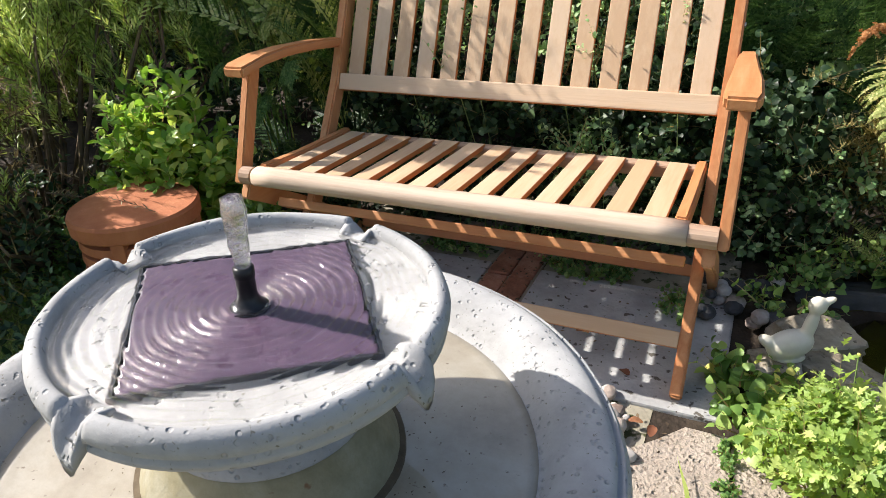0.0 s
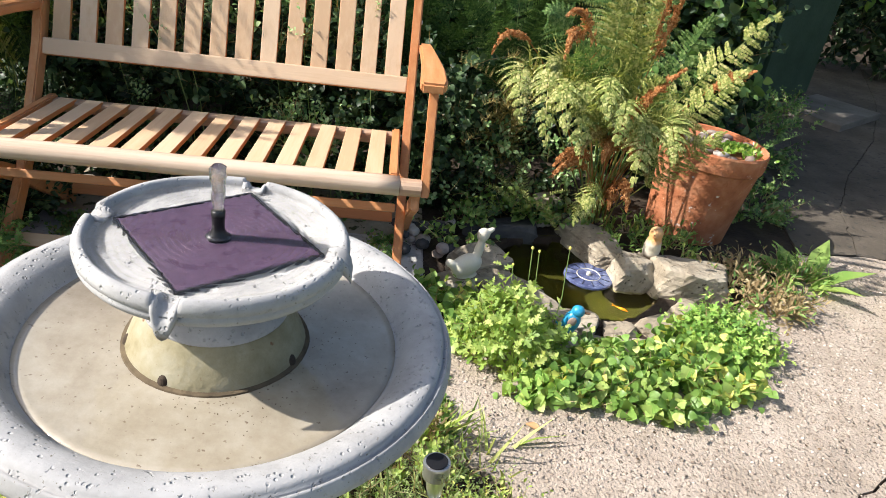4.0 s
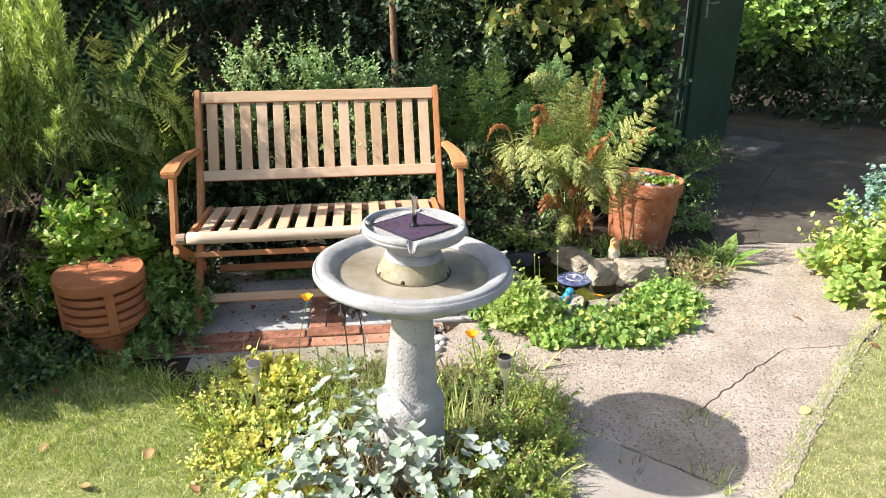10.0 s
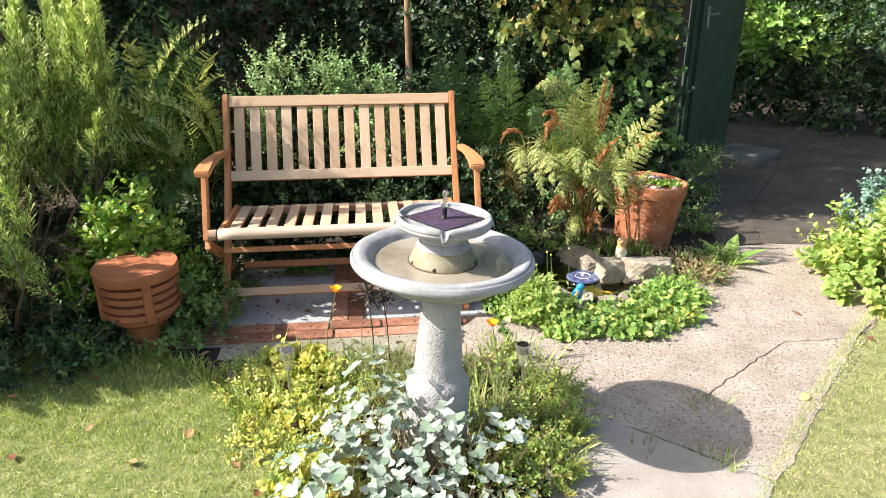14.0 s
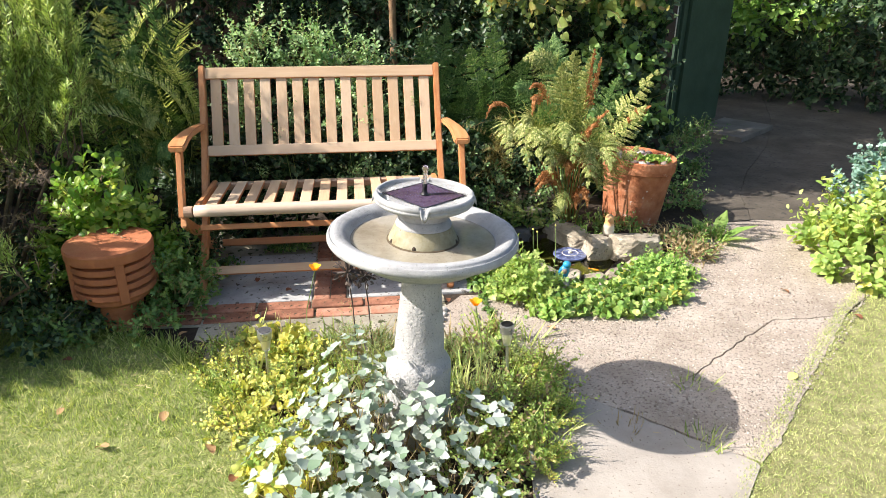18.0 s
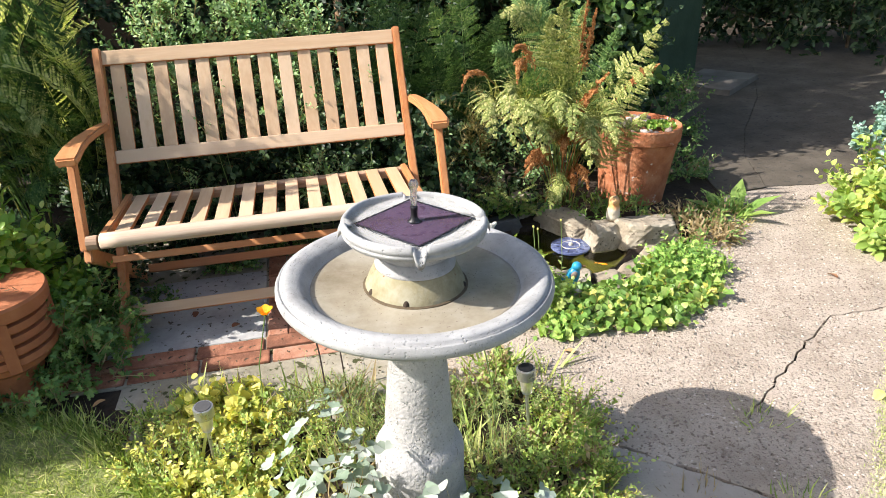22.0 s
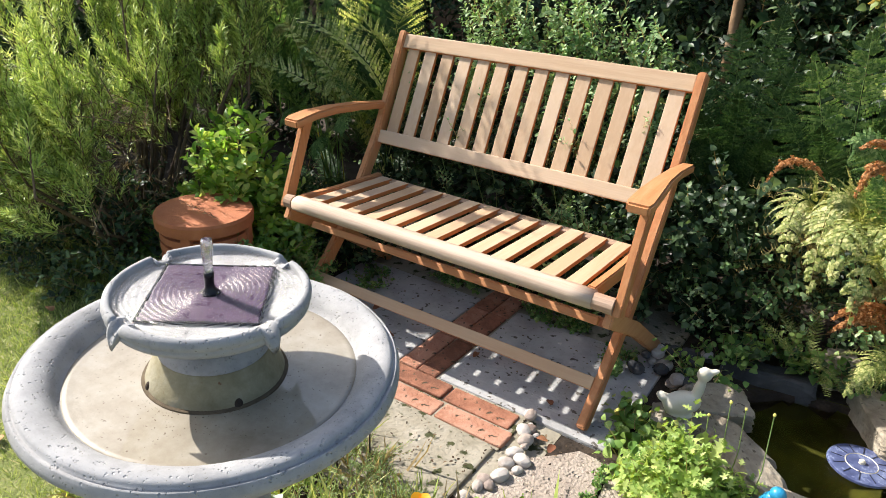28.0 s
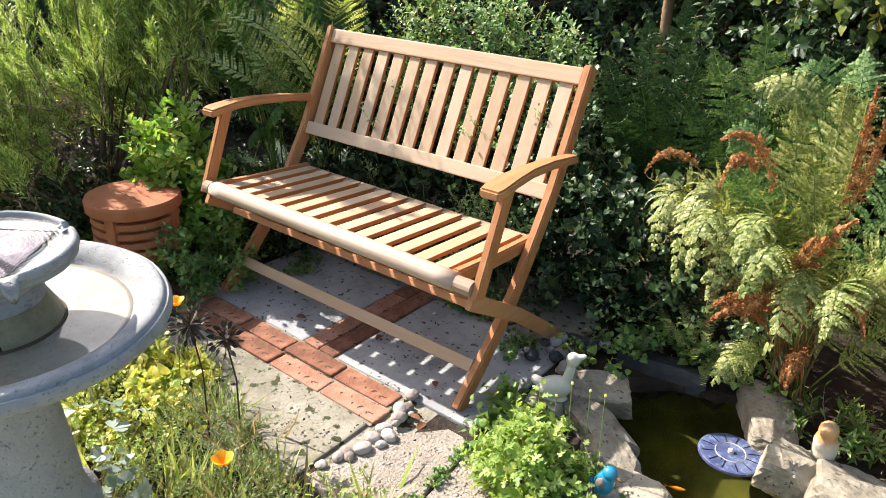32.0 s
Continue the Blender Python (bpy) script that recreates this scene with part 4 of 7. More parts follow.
        return r * (1 + k), z
    jet = [(0.0050, 0.781), (0.0056, 0.786), (0.0058, 0.792), (0.0060, 0.798), (0.0064, 0.804), (0.0066, 0.810), (0.0070, 0.815), (0.0076, 0.820), (0.0080, 0.825), (0.0070, 0.829), (0.0045, 0.8305), (0.002, 0.8295)]
    part("water_jet", lathe(bmesh.new(), [(r, z + z0) for r, z in jet], 18, splash), M_jet, ob, "clear bubbling water jet", smooth=True)
    # water film in the bowl
    n = 110
    bm = bmesh.new()
    rings = []
    for r in np.linspace(0.004, 0.1185, 90):
        rings.append([bm.verts.new((r * math.cos(2 * math.pi * i / n), r * math.sin(2 * math.pi * i / n),
                      0.7545 + z0 + 0.0011 * math.sin(r * 900 + 3.0 * noise.noise((r * 30 * math.cos(2 * math.pi * i / n), r * 30 * math.sin(2 * math.pi * i / n), 5))) * (1 - r / 0.2) + 0.0009 * noise.noise((r * 60 * math.cos(2 * math.pi * i / n), r * 60 * math.sin(2 * math.pi * i / n), 2)))) for i in range(n)])
    for p, q in zip(rings, rings[1:]):
        for i in range(n):
            bm.faces.new((p[i], q[i], q[(i + 1) % n], p[(i + 1) % n]))
    bm.faces.new(rings[0])
    w = part("water", bm, M_ripple, ob, "rippled clear water in the bowl", smooth=True)
    w.visible_shadow = False
    return ob


birdbath()


# ---- terracotta cowl and planter ----
def cowl():
    ob = thing("chimney_cowl", (-0.285, 1.30, -0.01), "louvred terracotta chimney cowl standing upside up on the soil", "chimney pot")
    body = [(0.070, 0.0), (0.078, 0.06), (0.090, 0.105), (0.118, 0.125), (0.120, 0.14), (0.112, 0.148), (0.112, 0.31), (0.02, 0.315)]
    part("body", lathe(bmesh.new(), body, 48), M_terra, ob, smooth=False)
    for i, z in enumerate((0.155, 0.187, 0.219, 0.251)):
        ring = [(0.112, z), (0.140, z - 0.004), (0.143, z + 0.001), (0.140, z + 0.018), (0.112, z + 0.022)]
        part("louvre", lathe(bmesh.new(), ring, 48), M_terra, ob)
    top = [(0.112, 0.282), (0.148, 0.283), (0.153, 0.288), (0.154, 0.318), (0.150, 0.326), (0.02, 0.331)]
    part("cap", lathe(bmesh.new(), top, 56), M_terra, ob, "flat round cap with dry debris")
    for k in range(4):
        a = radians(-62 + 90 * k)
        part("rib", board((0.032, 0.040, 0.15), (0.130 * math.cos(a), 0.130 * math.sin(a), 0.215), (0, 0, math.degrees(a) + 90), 0.004), M_terra, ob)
    for part_ in ob.children:
        part_.data.transform(Matrix.Diagonal((1.02, 1.02, 1.07, 1)))
    return ob


cowl()


def planter():
    ob = thing("terracotta_planter", (2.135, 2.20, -0.01), "large weathered terracotta pot topped with pebbles and succulents", "plant pot", ry=3)
    prof = [(0.150, 0.0), (0.158, 0.08), (0.168, 0.18), (0.180, 0.27), (0.184, 0.285), (0.190, 0.292), (0.192, 0.31), (0.192, 0.35), (0.187, 0.357), (0.180, 0.354), (0.174, 0.335), (0.02, 0.33)]
    part("pot", lathe(bmesh.new(), prof, 56), M_terra_old, ob, smooth=False)
    rng = random.Random(8)
    for i in range(34):
        r, a = 0.15 * math.sqrt(rng.random()), rng.uniform(0, 6.28)
        part("pebble", stone(i, (rng.uniform(0.025, 0.05), rng.uniform(0.02, 0.04), rng.uniform(0.02, 0.032)), 0.15, sub=2), M_pebble, ob, smooth=True).location = (r * math.cos(a), r * math.sin(a), 0.342)
    g = np.random.default_rng(5)
    n = 260
    p = np.stack([g.normal(0.05, 0.045, n), g.normal(-0.06, 0.03, n), np.full(n, 0.352)], 1)
    d = unit(g.normal(size=(n, 3)) * 0.8 + [0, 0, 0.9])
    v, f = scatter(p, d, g.normal(size=(n, 3)), g.uniform(0.012, 0.024, n), "oval")
    tagged(put("succulent", np_mesh("succulent", v, f), L_euon, ob), kind="stuff")
    return ob


planter()

# ---- shed ----
def shed():
    ob = thing("shed", (3.10, 3.92, 0), "dark green painted timber shed with a closed door", "shed", rz=38)
    part("side_wall", board((0.05, 1.6, 1.85), (0, 0.8, 0.925), bevel=0.004), M_shed, ob)
    part("front_wall", board((0.80, 0.045, 1.85), (0.40, 0.0, 0.925), bevel=0.004), M_shed, ob)
    door = part("door", board((0.72, 0.03, 1.76), (0.42, -0.036, 0.92), bevel=0.004), M_shed, ob)
    h = part("handle", tube(bmesh.new(), [(0.14, -0.052, 1.12), (0.14, -0.085, 1.12), (0.25, -0.085, 1.125)], 0.008, 8), M_steel, door, "pale metal lever handle")
    part("handle_plate", board((0.035, 0.006, 0.16), (0.14, -0.054, 1.10), bevel=0.002), M_steel, door)
    part("pale_board", board((0.34, 0.03, 1.1), (-0.20, 0.02, 1.30), bevel=0.004), M_white, ob, "pale painted side boards")
    part("roof", board((0.95, 1.75, 0.05), (0.42, 0.78, 1.875), (0, 0, 0), 0.006), M_dark_board, ob)
    return ob


shed()
# ---- planting ----
BLADES["leaf"] = (np.array([(0, 0, 0), (0.25, 0.3, 0.05), (0.22, 0.66, 0.04), (0, 1, -0.06), (-0.22, 0.66, 0.04), (-0.25, 0.3, 0.05)], float),
                  np.array([(0, 1, 2), (0, 2, 3), (0, 3, 4), (0, 4, 5)]))
BLADES["chip"] = (np.array([(0.5, 0, 0), (-0.5, 0, 0), (0.05, 0.6, 0), (0, -0.55, 0.05), (0, 0.05, 0.32), (0, 0, -0.3)], float),
                  np.array([(0, 2, 4), (2, 1, 4), (1, 3, 4), (3, 0, 4), (2, 0, 5), (1, 2, 5), (3, 1, 5), (0, 3, 5)]))
BLADES["pin"] = (np.array([(0, 0, 0), (0.10, 0.45, 0.02), (0, 1, 0), (-0.10, 0.45, 0.02)], float), np.array([(0, 1, 2), (0, 2, 3)]))
BLADES["needle3"] = (np.array([(0, 0, 0), (0.10, 0.35, 0.03), (0.055, 1, 0), (-0.055, 1, 0), (-0.10, 0.35, 0.03)], float), np.array([(0, 1, 2), (0, 2, 3), (0, 3, 4)]))
BLADES["turf"] = (np.array([(-0.07, 0, 0), (0.07, 0, 0), (0.055, 0.55, -0.05), (-0.055, 0.55, -0.05), (0, 1, -0.25)], float), np.array([(0, 1, 2), (0, 2, 3), (3, 2, 4)]))
BLADES["grass"] = (np.array([(-0.035, 0, 0), (0.035, 0, 0), (0.025, 0.55, -0.05), (-0.025, 0.55, -0.05), (0, 1, -0.22)], float), np.array([(0, 1, 2), (0, 2, 3), (3, 2, 4)]))


def sprays(rng, base, way, length, per, size, kind, out=0.9, bend=0.25, jitter=0.25, taper=0.5):
    """Leafy shoots: per leaves round each shoot from base along way. Returns leaves and thin stems."""
    n = len(base)
    way = unit(way)
    sag = unit(rng.normal(size=(n, 3)) + np.array([0, 0, -0.4])) * bend
    t = np.linspace(0.12, 1, per)
    mid = base[:, None] + (way[:, None] * t[None, :, None] + sag[:, None] * (t ** 2)[None, :, None]) * length[:, None, None]
    tang = unit(way[:, None] + 2 * sag[:, None] * t[None, :, None])
    a = unit(np.cross(way, rng.normal(size=(n, 3))))
    b = np.cross(way, a)
    ph = (np.arange(per) * 2.4)[None] + rng.uniform(0, 6.28, (n, 1))
    rad = a[:, None] * np.cos(ph)[..., None] + b[:, None] * np.sin(ph)[..., None]
    tip = rad * out + tang * (1.05 - 0.5 * out) + rng.normal(size=rad.shape) * jitter
    face = tang * 0.8 + np.array([-0.15, -0.1, 0.45]) + rng.normal(size=rad.shape) * 0.25
    s = size * rng.uniform(0.7, 1.25, (n, per)) * (1 - taper * t[None] ** 2)
    leaves = scatter(mid.reshape(-1, 3), tip.reshape(-1, 3), face.reshape(-1, 3), s.ravel(), kind)
    end = base + (way + sag) * length[:, None]
    half = base + (way * 0.5 + sag * 0.25) * length[:, None]
    w = a * 0.0014
    v = np.stack([base - w * 1.5, base + w * 1.5, half - w, half + w, end], 1).reshape(-1, 3)
    f = (np.array([(0, 1, 3), (0, 3, 2), (2, 3, 4)])[None] + (np.arange(n) * 5)[:, None, None]).reshape(-1, 3)
    return leaves, (v, f)


def leafy(name, at, label, category, sets, group="", stem_mat=None):
    """A plant from sets of sprays: each set is (leaf material, result of sprays)."""
    ob = thing(name, at, label, category, group)
    stems = []
    for material, (lv, st) in sets:
        tagged(put("foliage", np_mesh("foliage", *lv), material, ob), kind="stuff")
        stems.append(st)
    tagged(put("stem", np_mesh("stem", *join(stems)), stem_mat or L_dry, ob), kind="stuff")
    return ob


def dome(rng, n, rx, ry, h, spread=0.7, low=0.0):
    """Shoot feet and ways for a mounded plant."""
    a, r = rng.uniform(0, 6.283, n), np.sqrt(rng.random(n))
    x, y = r * np.cos(a), r * np.sin(a)
    base = np.stack([x * rx * 0.8, y * ry * 0.8, low + rng.random(n) * h * (1 - r ** 2) * 0.75], 1)
    way = np.stack([x * spread, y * spread, np.full(n, 0.75)], 1) + rng.normal(size=(n, 3)) * 0.28
    return base, way


def bank(rng, n, w, h, front, lumps_=0.16, seed=0.0):
    """Shoot feet and ways on the uneven front of a hedge, w wide along x and h high, facing -y."""
    x, z = rng.uniform(-w / 2, w / 2, n), h * rng.random(n) ** 0.9
    d = np.array([noise.noise((a * 2.6 + seed, b * 2.6, seed)) + 0.5 * noise.noise((a * 6 + seed, b * 6, seed)) for a, b in zip(x, z)])
    y = front + d * lumps_ + rng.random(n) ** 2 * 0.22 + 0.10 * (z / h) ** 3
    way = np.stack([rng.normal(size=n) * 0.5 - 0.12, -0.55 + rng.normal(size=n) * 0.35, 0.25 + rng.normal(size=n) * 0.5], 1)
    return np.stack([x, y, z], 1), way


def hedge(at, w, h, n, per, size, kind, material, label, seed, rz=0.0, length=0.16, name="hedge", category="hedge", lumps_=0.28):
    rng = np.random.default_rng(seed)
    b, wy = bank(rng, n, w, h, 0.0, lumps_, seed * 3.3)
    ob = leafy(name, at, label, category, [(material, sprays(rng, b, wy, rng.uniform(0.6, 1.3, n) * length, per, size, kind))])
    ob.rotation_euler[2] = radians(rz)
    for i in range(4):
        x = rng.uniform(-w / 2, w / 2)
        part("branch", tube(bmesh.new(), [(x, 0.32, -0.02), (x + rng.normal() * 0.05, 0.28, h * 0.5), (x + rng.normal() * 0.1, 0.25, h * 0.95)], [0.016, 0.012, 0.006], 7), M_bark, ob)
    return ob


H_LABEL = "dense dark evergreen hedge of small glossy leaves behind the bench"
hedge((-1.4, 2.82, 0), 1.8, 2.3, 2300, 11, 0.05, "leaf", L_ivy, H_LABEL, 21)
hedge((-0.2, 3.06, 0), 1.6, 2.0, 1800, 11, 0.046, "leaf", L_ivy, H_LABEL, 22)
hedge((0.95, 3.16, 0), 1.6, 2.1, 1800, 11, 0.044, "leaf", L_ivy, H_LABEL, 23)
# Two extra rows added behind the hedge to block sun from the far path.
hedge((1.40, 3.1, 0), 1.9, 2.4, 800, 10, 0.06, "leaf", L_ivy, "added rear hedge row keeping sun off the far path", 39)
hedge((1.35, 3.4, 0), 2.0, 2.4, 900, 10, 0.06, "leaf", L_ivy, "added rear hedge row keeping sun off the far path", 28)
hedge((1.16, 2.80, 0), 0.44, 1.25, 300, 10, 0.05, "leaf", L_ivy, "dark leaves climbing beside the bare stem", 139, lumps_=0.1)
hedge((2.5, 3.5, 0), 0.4, 0.7, 150, 10, 0.06, "leaf", L_ivy, "tall dark hedge beside the shed", 29)
hedge((-2.75, 2.45, 0), 2.2, 2.6, 1700, 12, 0.055, "leaf", L_ivy, "dark ivy hedge closing the lawn corner", 30, rz=20)
hedge((1.85, 2.80, 0), 1.1, 2.1, 1150, 11, 0.046, "leaf", L_ivy, "dense dark hedge behind the fern and planter", 24)
hedge((-2.35, 0.9, 0), 3.8, 1.35, 3200, 12, 0.055, "leaf", L_ivy, "low dark ivy hedge at the lawn's far side", 25, rz=90)
# Corner shrub's shade and sun are put into leaf colours: dark below, bright above.
hedge((4.75, 5.5, 0.0), 3.2, 0.75, 520, 11, 0.085, "leaf", L_ivy, "lower corner shrubs beyond the shed, leaves coloured shade-dark", 26, rz=-18, length=0.3, name="corner_shrub", category="shrub")
hedge((4.62, 5.35, 0.62), 1.7, 1.6, 520, 9, 0.11, "leaf", L_bush, "broad-leaved corner shrub beyond the shed, leaves coloured sun-bright", 126, rz=-18, length=0.3, name="corner_shrub", category="shrub")
hedge((5.7, 3.9, 0), 3.4, 2.9, 1400, 11, 0.085, "leaf", L_ivy, "leafy hedge along the far side of the path", 27, rz=-58, length=0.3)

hedge((5.9, 6.9, 0), 5.0, 2.9, 1900, 11, 0.085, "leaf", L_ivy, "dark leafy hedge closing the far end of the path", 38, rz=-32, length=0.3)
rng = np.random.default_rng(31)
heads = np.array([(0.10, 2.36, 0.92), (0.22, 2.40, 1.02), (0.34, 2.36, 0.90), (0.46, 2.42, 0.96), (0.58, 2.38, 0.92), (0.70, 2.44, 0.86), (0.16, 2.30, 0.76), (0.40, 2.30, 0.74), (0.62, 2.32, 0.72), (0.80, 2.40, 0.68)])
k = rng.integers(0, len(heads), 280)
b = heads[k] + rng.normal(size=(280, 3)) * [0.05, 0.06, 0.07] - [0.38, 2.32, 0.14]
leafy("herb_bush", (0.38, 2.32, 0), "pale small-leaved herb bush sunlit behind the bench back", "shrub",
      [(L_mint, sprays(rng, b, rng.normal(size=(280, 3)) * [0.4, 0.35, 0.25] + [-0.1, -0.25, 0.8], rng.uniform(0.10, 0.24, 280), 17, 0.027, "oval"))])
rng = np.random.default_rng(32)
b, w = bank(rng, 700, 1.5, 0.50, 0.0, 0.10, 5.0)
leafy("ground_ivy", (0.5, 2.12, 0), "low dark green leaves growing up behind the bench seat", "plant",
      [(L_ivy, sprays(rng, b, w, rng.uniform(0.08, 0.2, 700), 9, 0.034, "heart"))])
rng = np.random.default_rng(133)
b, w = bank(rng, 300, 0.9, 0.78, 0.0, 0.12, 4.0)
leafy("ground_ivy", (1.0, 2.70, 0), "dark leaves growing up round the bare stem", "plant",
      [(L_ivy, sprays(rng, b, w, rng.uniform(0.08, 0.2, 300), 10, 0.040, "leaf"))])
rng = np.random.default_rng(33)
b, w = dome(rng, 26, 0.09, 0.06, 0.1)
leafy("lemon_balm", (0.72, 2.0, 0.22), "bright green herb sprigs showing under the backrest", "plant",
      [(L_mint, sprays(rng, b, w, rng.uniform(0.12, 0.22, 26), 12, 0.032, "oval"))])
SPRIGS = ((0.112, 1.975, 0.66, 4), (0.344, 1.965, 0.63, 3), (0.330, 1.915, 0.53, 3), (0.62, 1.935, 0.55, 5), (0.705, 1.94, 0.58, 5), (0.66, 1.93, 0.36, 5), (0.775, 1.93, 0.35, 5), (0.22, 1.96, 0.34, 5), (0.90, 1.97, 0.63, 2))
for k, (x, y, z, n) in enumerate(SPRIGS):
    rng = np.random.default_rng(230 + k)
    b, w = np.zeros((n, 3)) + rng.normal(size=(n, 3)) * 0.01, rng.normal(size=(n, 3)) * [0.35, 0.1, 0.2] + [0, -0.25, 0.9]
    sp = leafy("climbing_sprig", (x, y, z), "small green sprig growing through the bench slats", "plant", [(L_mint, sprays(rng, b, w, rng.uniform(0.07, 0.14, n), 9, 0.017, "oval"))], group="sprigs in the bench")
    part("runner", tube(bmesh.new(), [(0.02, 0.16, -z - 0.01), (0.01, 0.14, -z * 0.5), (0, 0.03, -0.04), (0, 0, 0.01)], 0.0016, 5), L_herb, sp)
rng = np.random.default_rng(34)
b, w = bank(rng, 300, 0.8, 0.36, 0.0, 0.1, 8.0)
leafy("ground_ivy", (1.32, 2.20, 0), "low dark green leaves above the pond wall", "plant",
      [(L_ivy, sprays(rng, b, w, rng.uniform(0.07, 0.16, 300), 8, 0.032, "leaf")),
       (L_mint, sprays(rng, b[:110] + [0, -0.08, 0], w[:110] + [0, -0.2, 0.1], rng.uniform(0.1, 0.2, 110), 10, 0.026, "oval"))])
# rosemary: leaning plumes, each a woody shoot with needled side shoots, over a bare brown inside
rng = np.random.default_rng(35)
def plumes(rng, top, way, length, shoots, reach):
    """Side shoots along the upper part of each plume: their feet, ways and lengths, and the plumes' feet."""
    n = len(top)
    way = unit(way)
    foot = top - way * length[:, None]
    t = np.linspace(0.25, 1.0, shoots)[None] * np.ones((n, 1)) + rng.normal(size=(n, shoots)) * 0.03
    b = foot[:, None] + way[:, None] * (length[:, None] * t * 0.86)[..., None]
    sidew = unit(np.cross(way[:, None] * np.ones((1, shoots, 1)), rng.normal(size=(n, shoots, 3))))
    w = way[:, None] * 1.0 + sidew * (0.62 * (1.08 - t))[..., None]
    ln = reach * length[:, None] * (0.30 + 0.55 * (1 - t)) * rng.uniform(0.75, 1.2, (n, shoots))
    ln[:, -1] = length * 0.26
    return b.reshape(-1, 3), w.reshape(-1, 3), ln.ravel(), foot


def mound(n, rx, ry, lo, hi):
    a, r = rng.uniform(0, 6.283, n), rng.random(n) ** 0.5
    x, y = r * np.cos(a), r * np.sin(a)
    z = lo + (hi - lo) * np.sqrt(np.maximum(0, 1.03 - r ** 2)) * rng.uniform(0.72, 1.06, n)
    return np.stack([x * rx, y * ry, z], 1), np.stack([x * 0.42, y * 0.42, np.full(n, 1.0)], 1) + rng.normal(size=(n, 3)) * 0.13


top, lean = mound(92, 0.70, 0.66, 0.46, 1.20)
keep = top[:, 0] < np.interp(top[:, 2], [0.5, 0.65, 0.80, 1.0, 1.3], [0.10, 0.28, 0.45, 0.60, 0.62])
keep &= (top[:, 1] > 0.16) | (top[:, 0] < -0.20) | (top[:, 2] < 0.94)
top, lean = top[keep], lean[keep]
spire = np.stack([rng.uniform(-0.34, 0.56, 34), rng.uniform(0.15, 0.46, 34), rng.uniform(0.98, 1.42, 34)], 1)
spire = np.concatenate([spire, np.array([(0.28, 0.20, 1.32), (0.38, 0.22, 1.30), (0.46, 0.20, 1.25), (0.54, 0.22, 1.27)])])
skirt, fall = mound(120, 0.62, 0.60, 0.24, 0.74)
keep = skirt[:, 0] + 0.5 * skirt[:, 1] < 0.14
skirt, fall = skirt[keep], fall[keep]
lobe, push = mound(20, 0.30, 0.30, 0.22, 0.56)
front = np.stack([rng.uniform(-0.15, 0.40, 44), rng.uniform(-0.50, -0.20, 44), rng.uniform(0.44, 0.80, 44)], 1)
fill = np.stack([rng.uniform(0.0, 0.60, 34), rng.uniform(0.10, 0.36, 34), rng.uniform(0.70, 1.02, 34)], 1)
sets, feet = [], []
for tp, wy, ln, per, size, k in ((top, lean, rng.uniform(0.36, 0.56, len(top)), 34, 0.032, 15),
                                 (spire, rng.normal(size=(38, 3)) * 0.08 + [0.02, -0.05, 1], rng.uniform(0.40, 0.60, 38), 40, 0.034, 13),
                                 (skirt, fall + [-0.1, -0.4, -0.25], rng.uniform(0.24, 0.40, len(skirt)), 30, 0.031, 11),
                                 (fill, rng.normal(size=(34, 3)) * 0.14 + [0.10, -0.20, 0.9], rng.uniform(0.28, 0.42, 34), 32, 0.031, 12),
                                 (front, rng.normal(size=(44, 3)) * 0.18 + [0.05, -0.30, 0.9], rng.uniform(0.22, 0.34, 44), 30, 0.030, 11),
                                 (lobe + [-0.30, -0.24, 0], push + [0.05, -0.25, -0.1], rng.uniform(0.26, 0.42, 20), 30, 0.031, 11)):
    b, w, l, f = plumes(rng, tp, wy, ln, k, 0.62)
    sets.append((L_rose, sprays(rng, b, w, l, per, size, "needle3", out=0.62, bend=0.06, jitter=0.12, taper=0.45)))
    feet.append(np.stack([f, tp], 1))
dead = rng.normal(size=(150, 3)) * [0.24, 0.22, 0.10] + [0.10, -0.16, 0.46]
sets.append((L_twig, sprays(rng, dead, rng.normal(size=(150, 3)) * 0.6 + [0, -0.2, 0.4], rng.uniform(0.08, 0.18, 150), 26, 0.018, "needle3", out=0.8, bend=0.2, jitter=0.3)))
bush = leafy("rosemary", (-0.93, 1.40, 0), "large feathery rosemary bush with upright sunlit shoots", "shrub", sets, stem_mat=M_bark)
for f, tp in np.concatenate(feet)[::5]:
    root = f * [0.22, 0.22, 0] + [0.02, 0.05, -0.02]
    part("branch", tube(bmesh.new(), [tuple(root), tuple(root * 0.5 + f * 0.5 + [0, 0, 0.03]), tuple(f), tuple(f * 0.3 + tp * 0.7)], [0.010, 0.007, 0.004, 0.0015], 6), M_bark, bush)
clump_rng = np.random.default_rng(37)
b, w = dome(clump_rng, 560, 0.62, 0.40, 0.42, 0.9)
leafy("ground_ivy", (-0.80, 1.30, 0), "dark leafy undergrowth beneath the rosemary", "plant",
      [(L_ivy, sprays(clump_rng, b, w, clump_rng.uniform(0.06, 0.15, 560), 8, 0.034, "leaf"))])
for x, y, rx, ry, n, h in ((-0.62, 1.66, 0.36, 0.26, 330, 0.42), (-0.22, 1.86, 0.22, 0.16, 220, 0.34), (-0.52, 1.95, 0.30, 0.2, 220, 0.4)):
    b, w = dome(clump_rng, n, rx, ry, h, 0.9)
    leafy("ground_ivy", (x, y, 0), "dark leafy undergrowth between rosemary and bench", "plant",
          [(L_ivy, sprays(clump_rng, b, w, clump_rng.uniform(0.06, 0.15, n), 8, 0.034, "leaf"))])
L_weed = leaf_mat("green weeds", [(0.06, 0.14, 0.035), (0.14, 0.26, 0.07), (0.30, 0.42, 0.13)], through_light=0.35)
rng = np.random.default_rng(36)
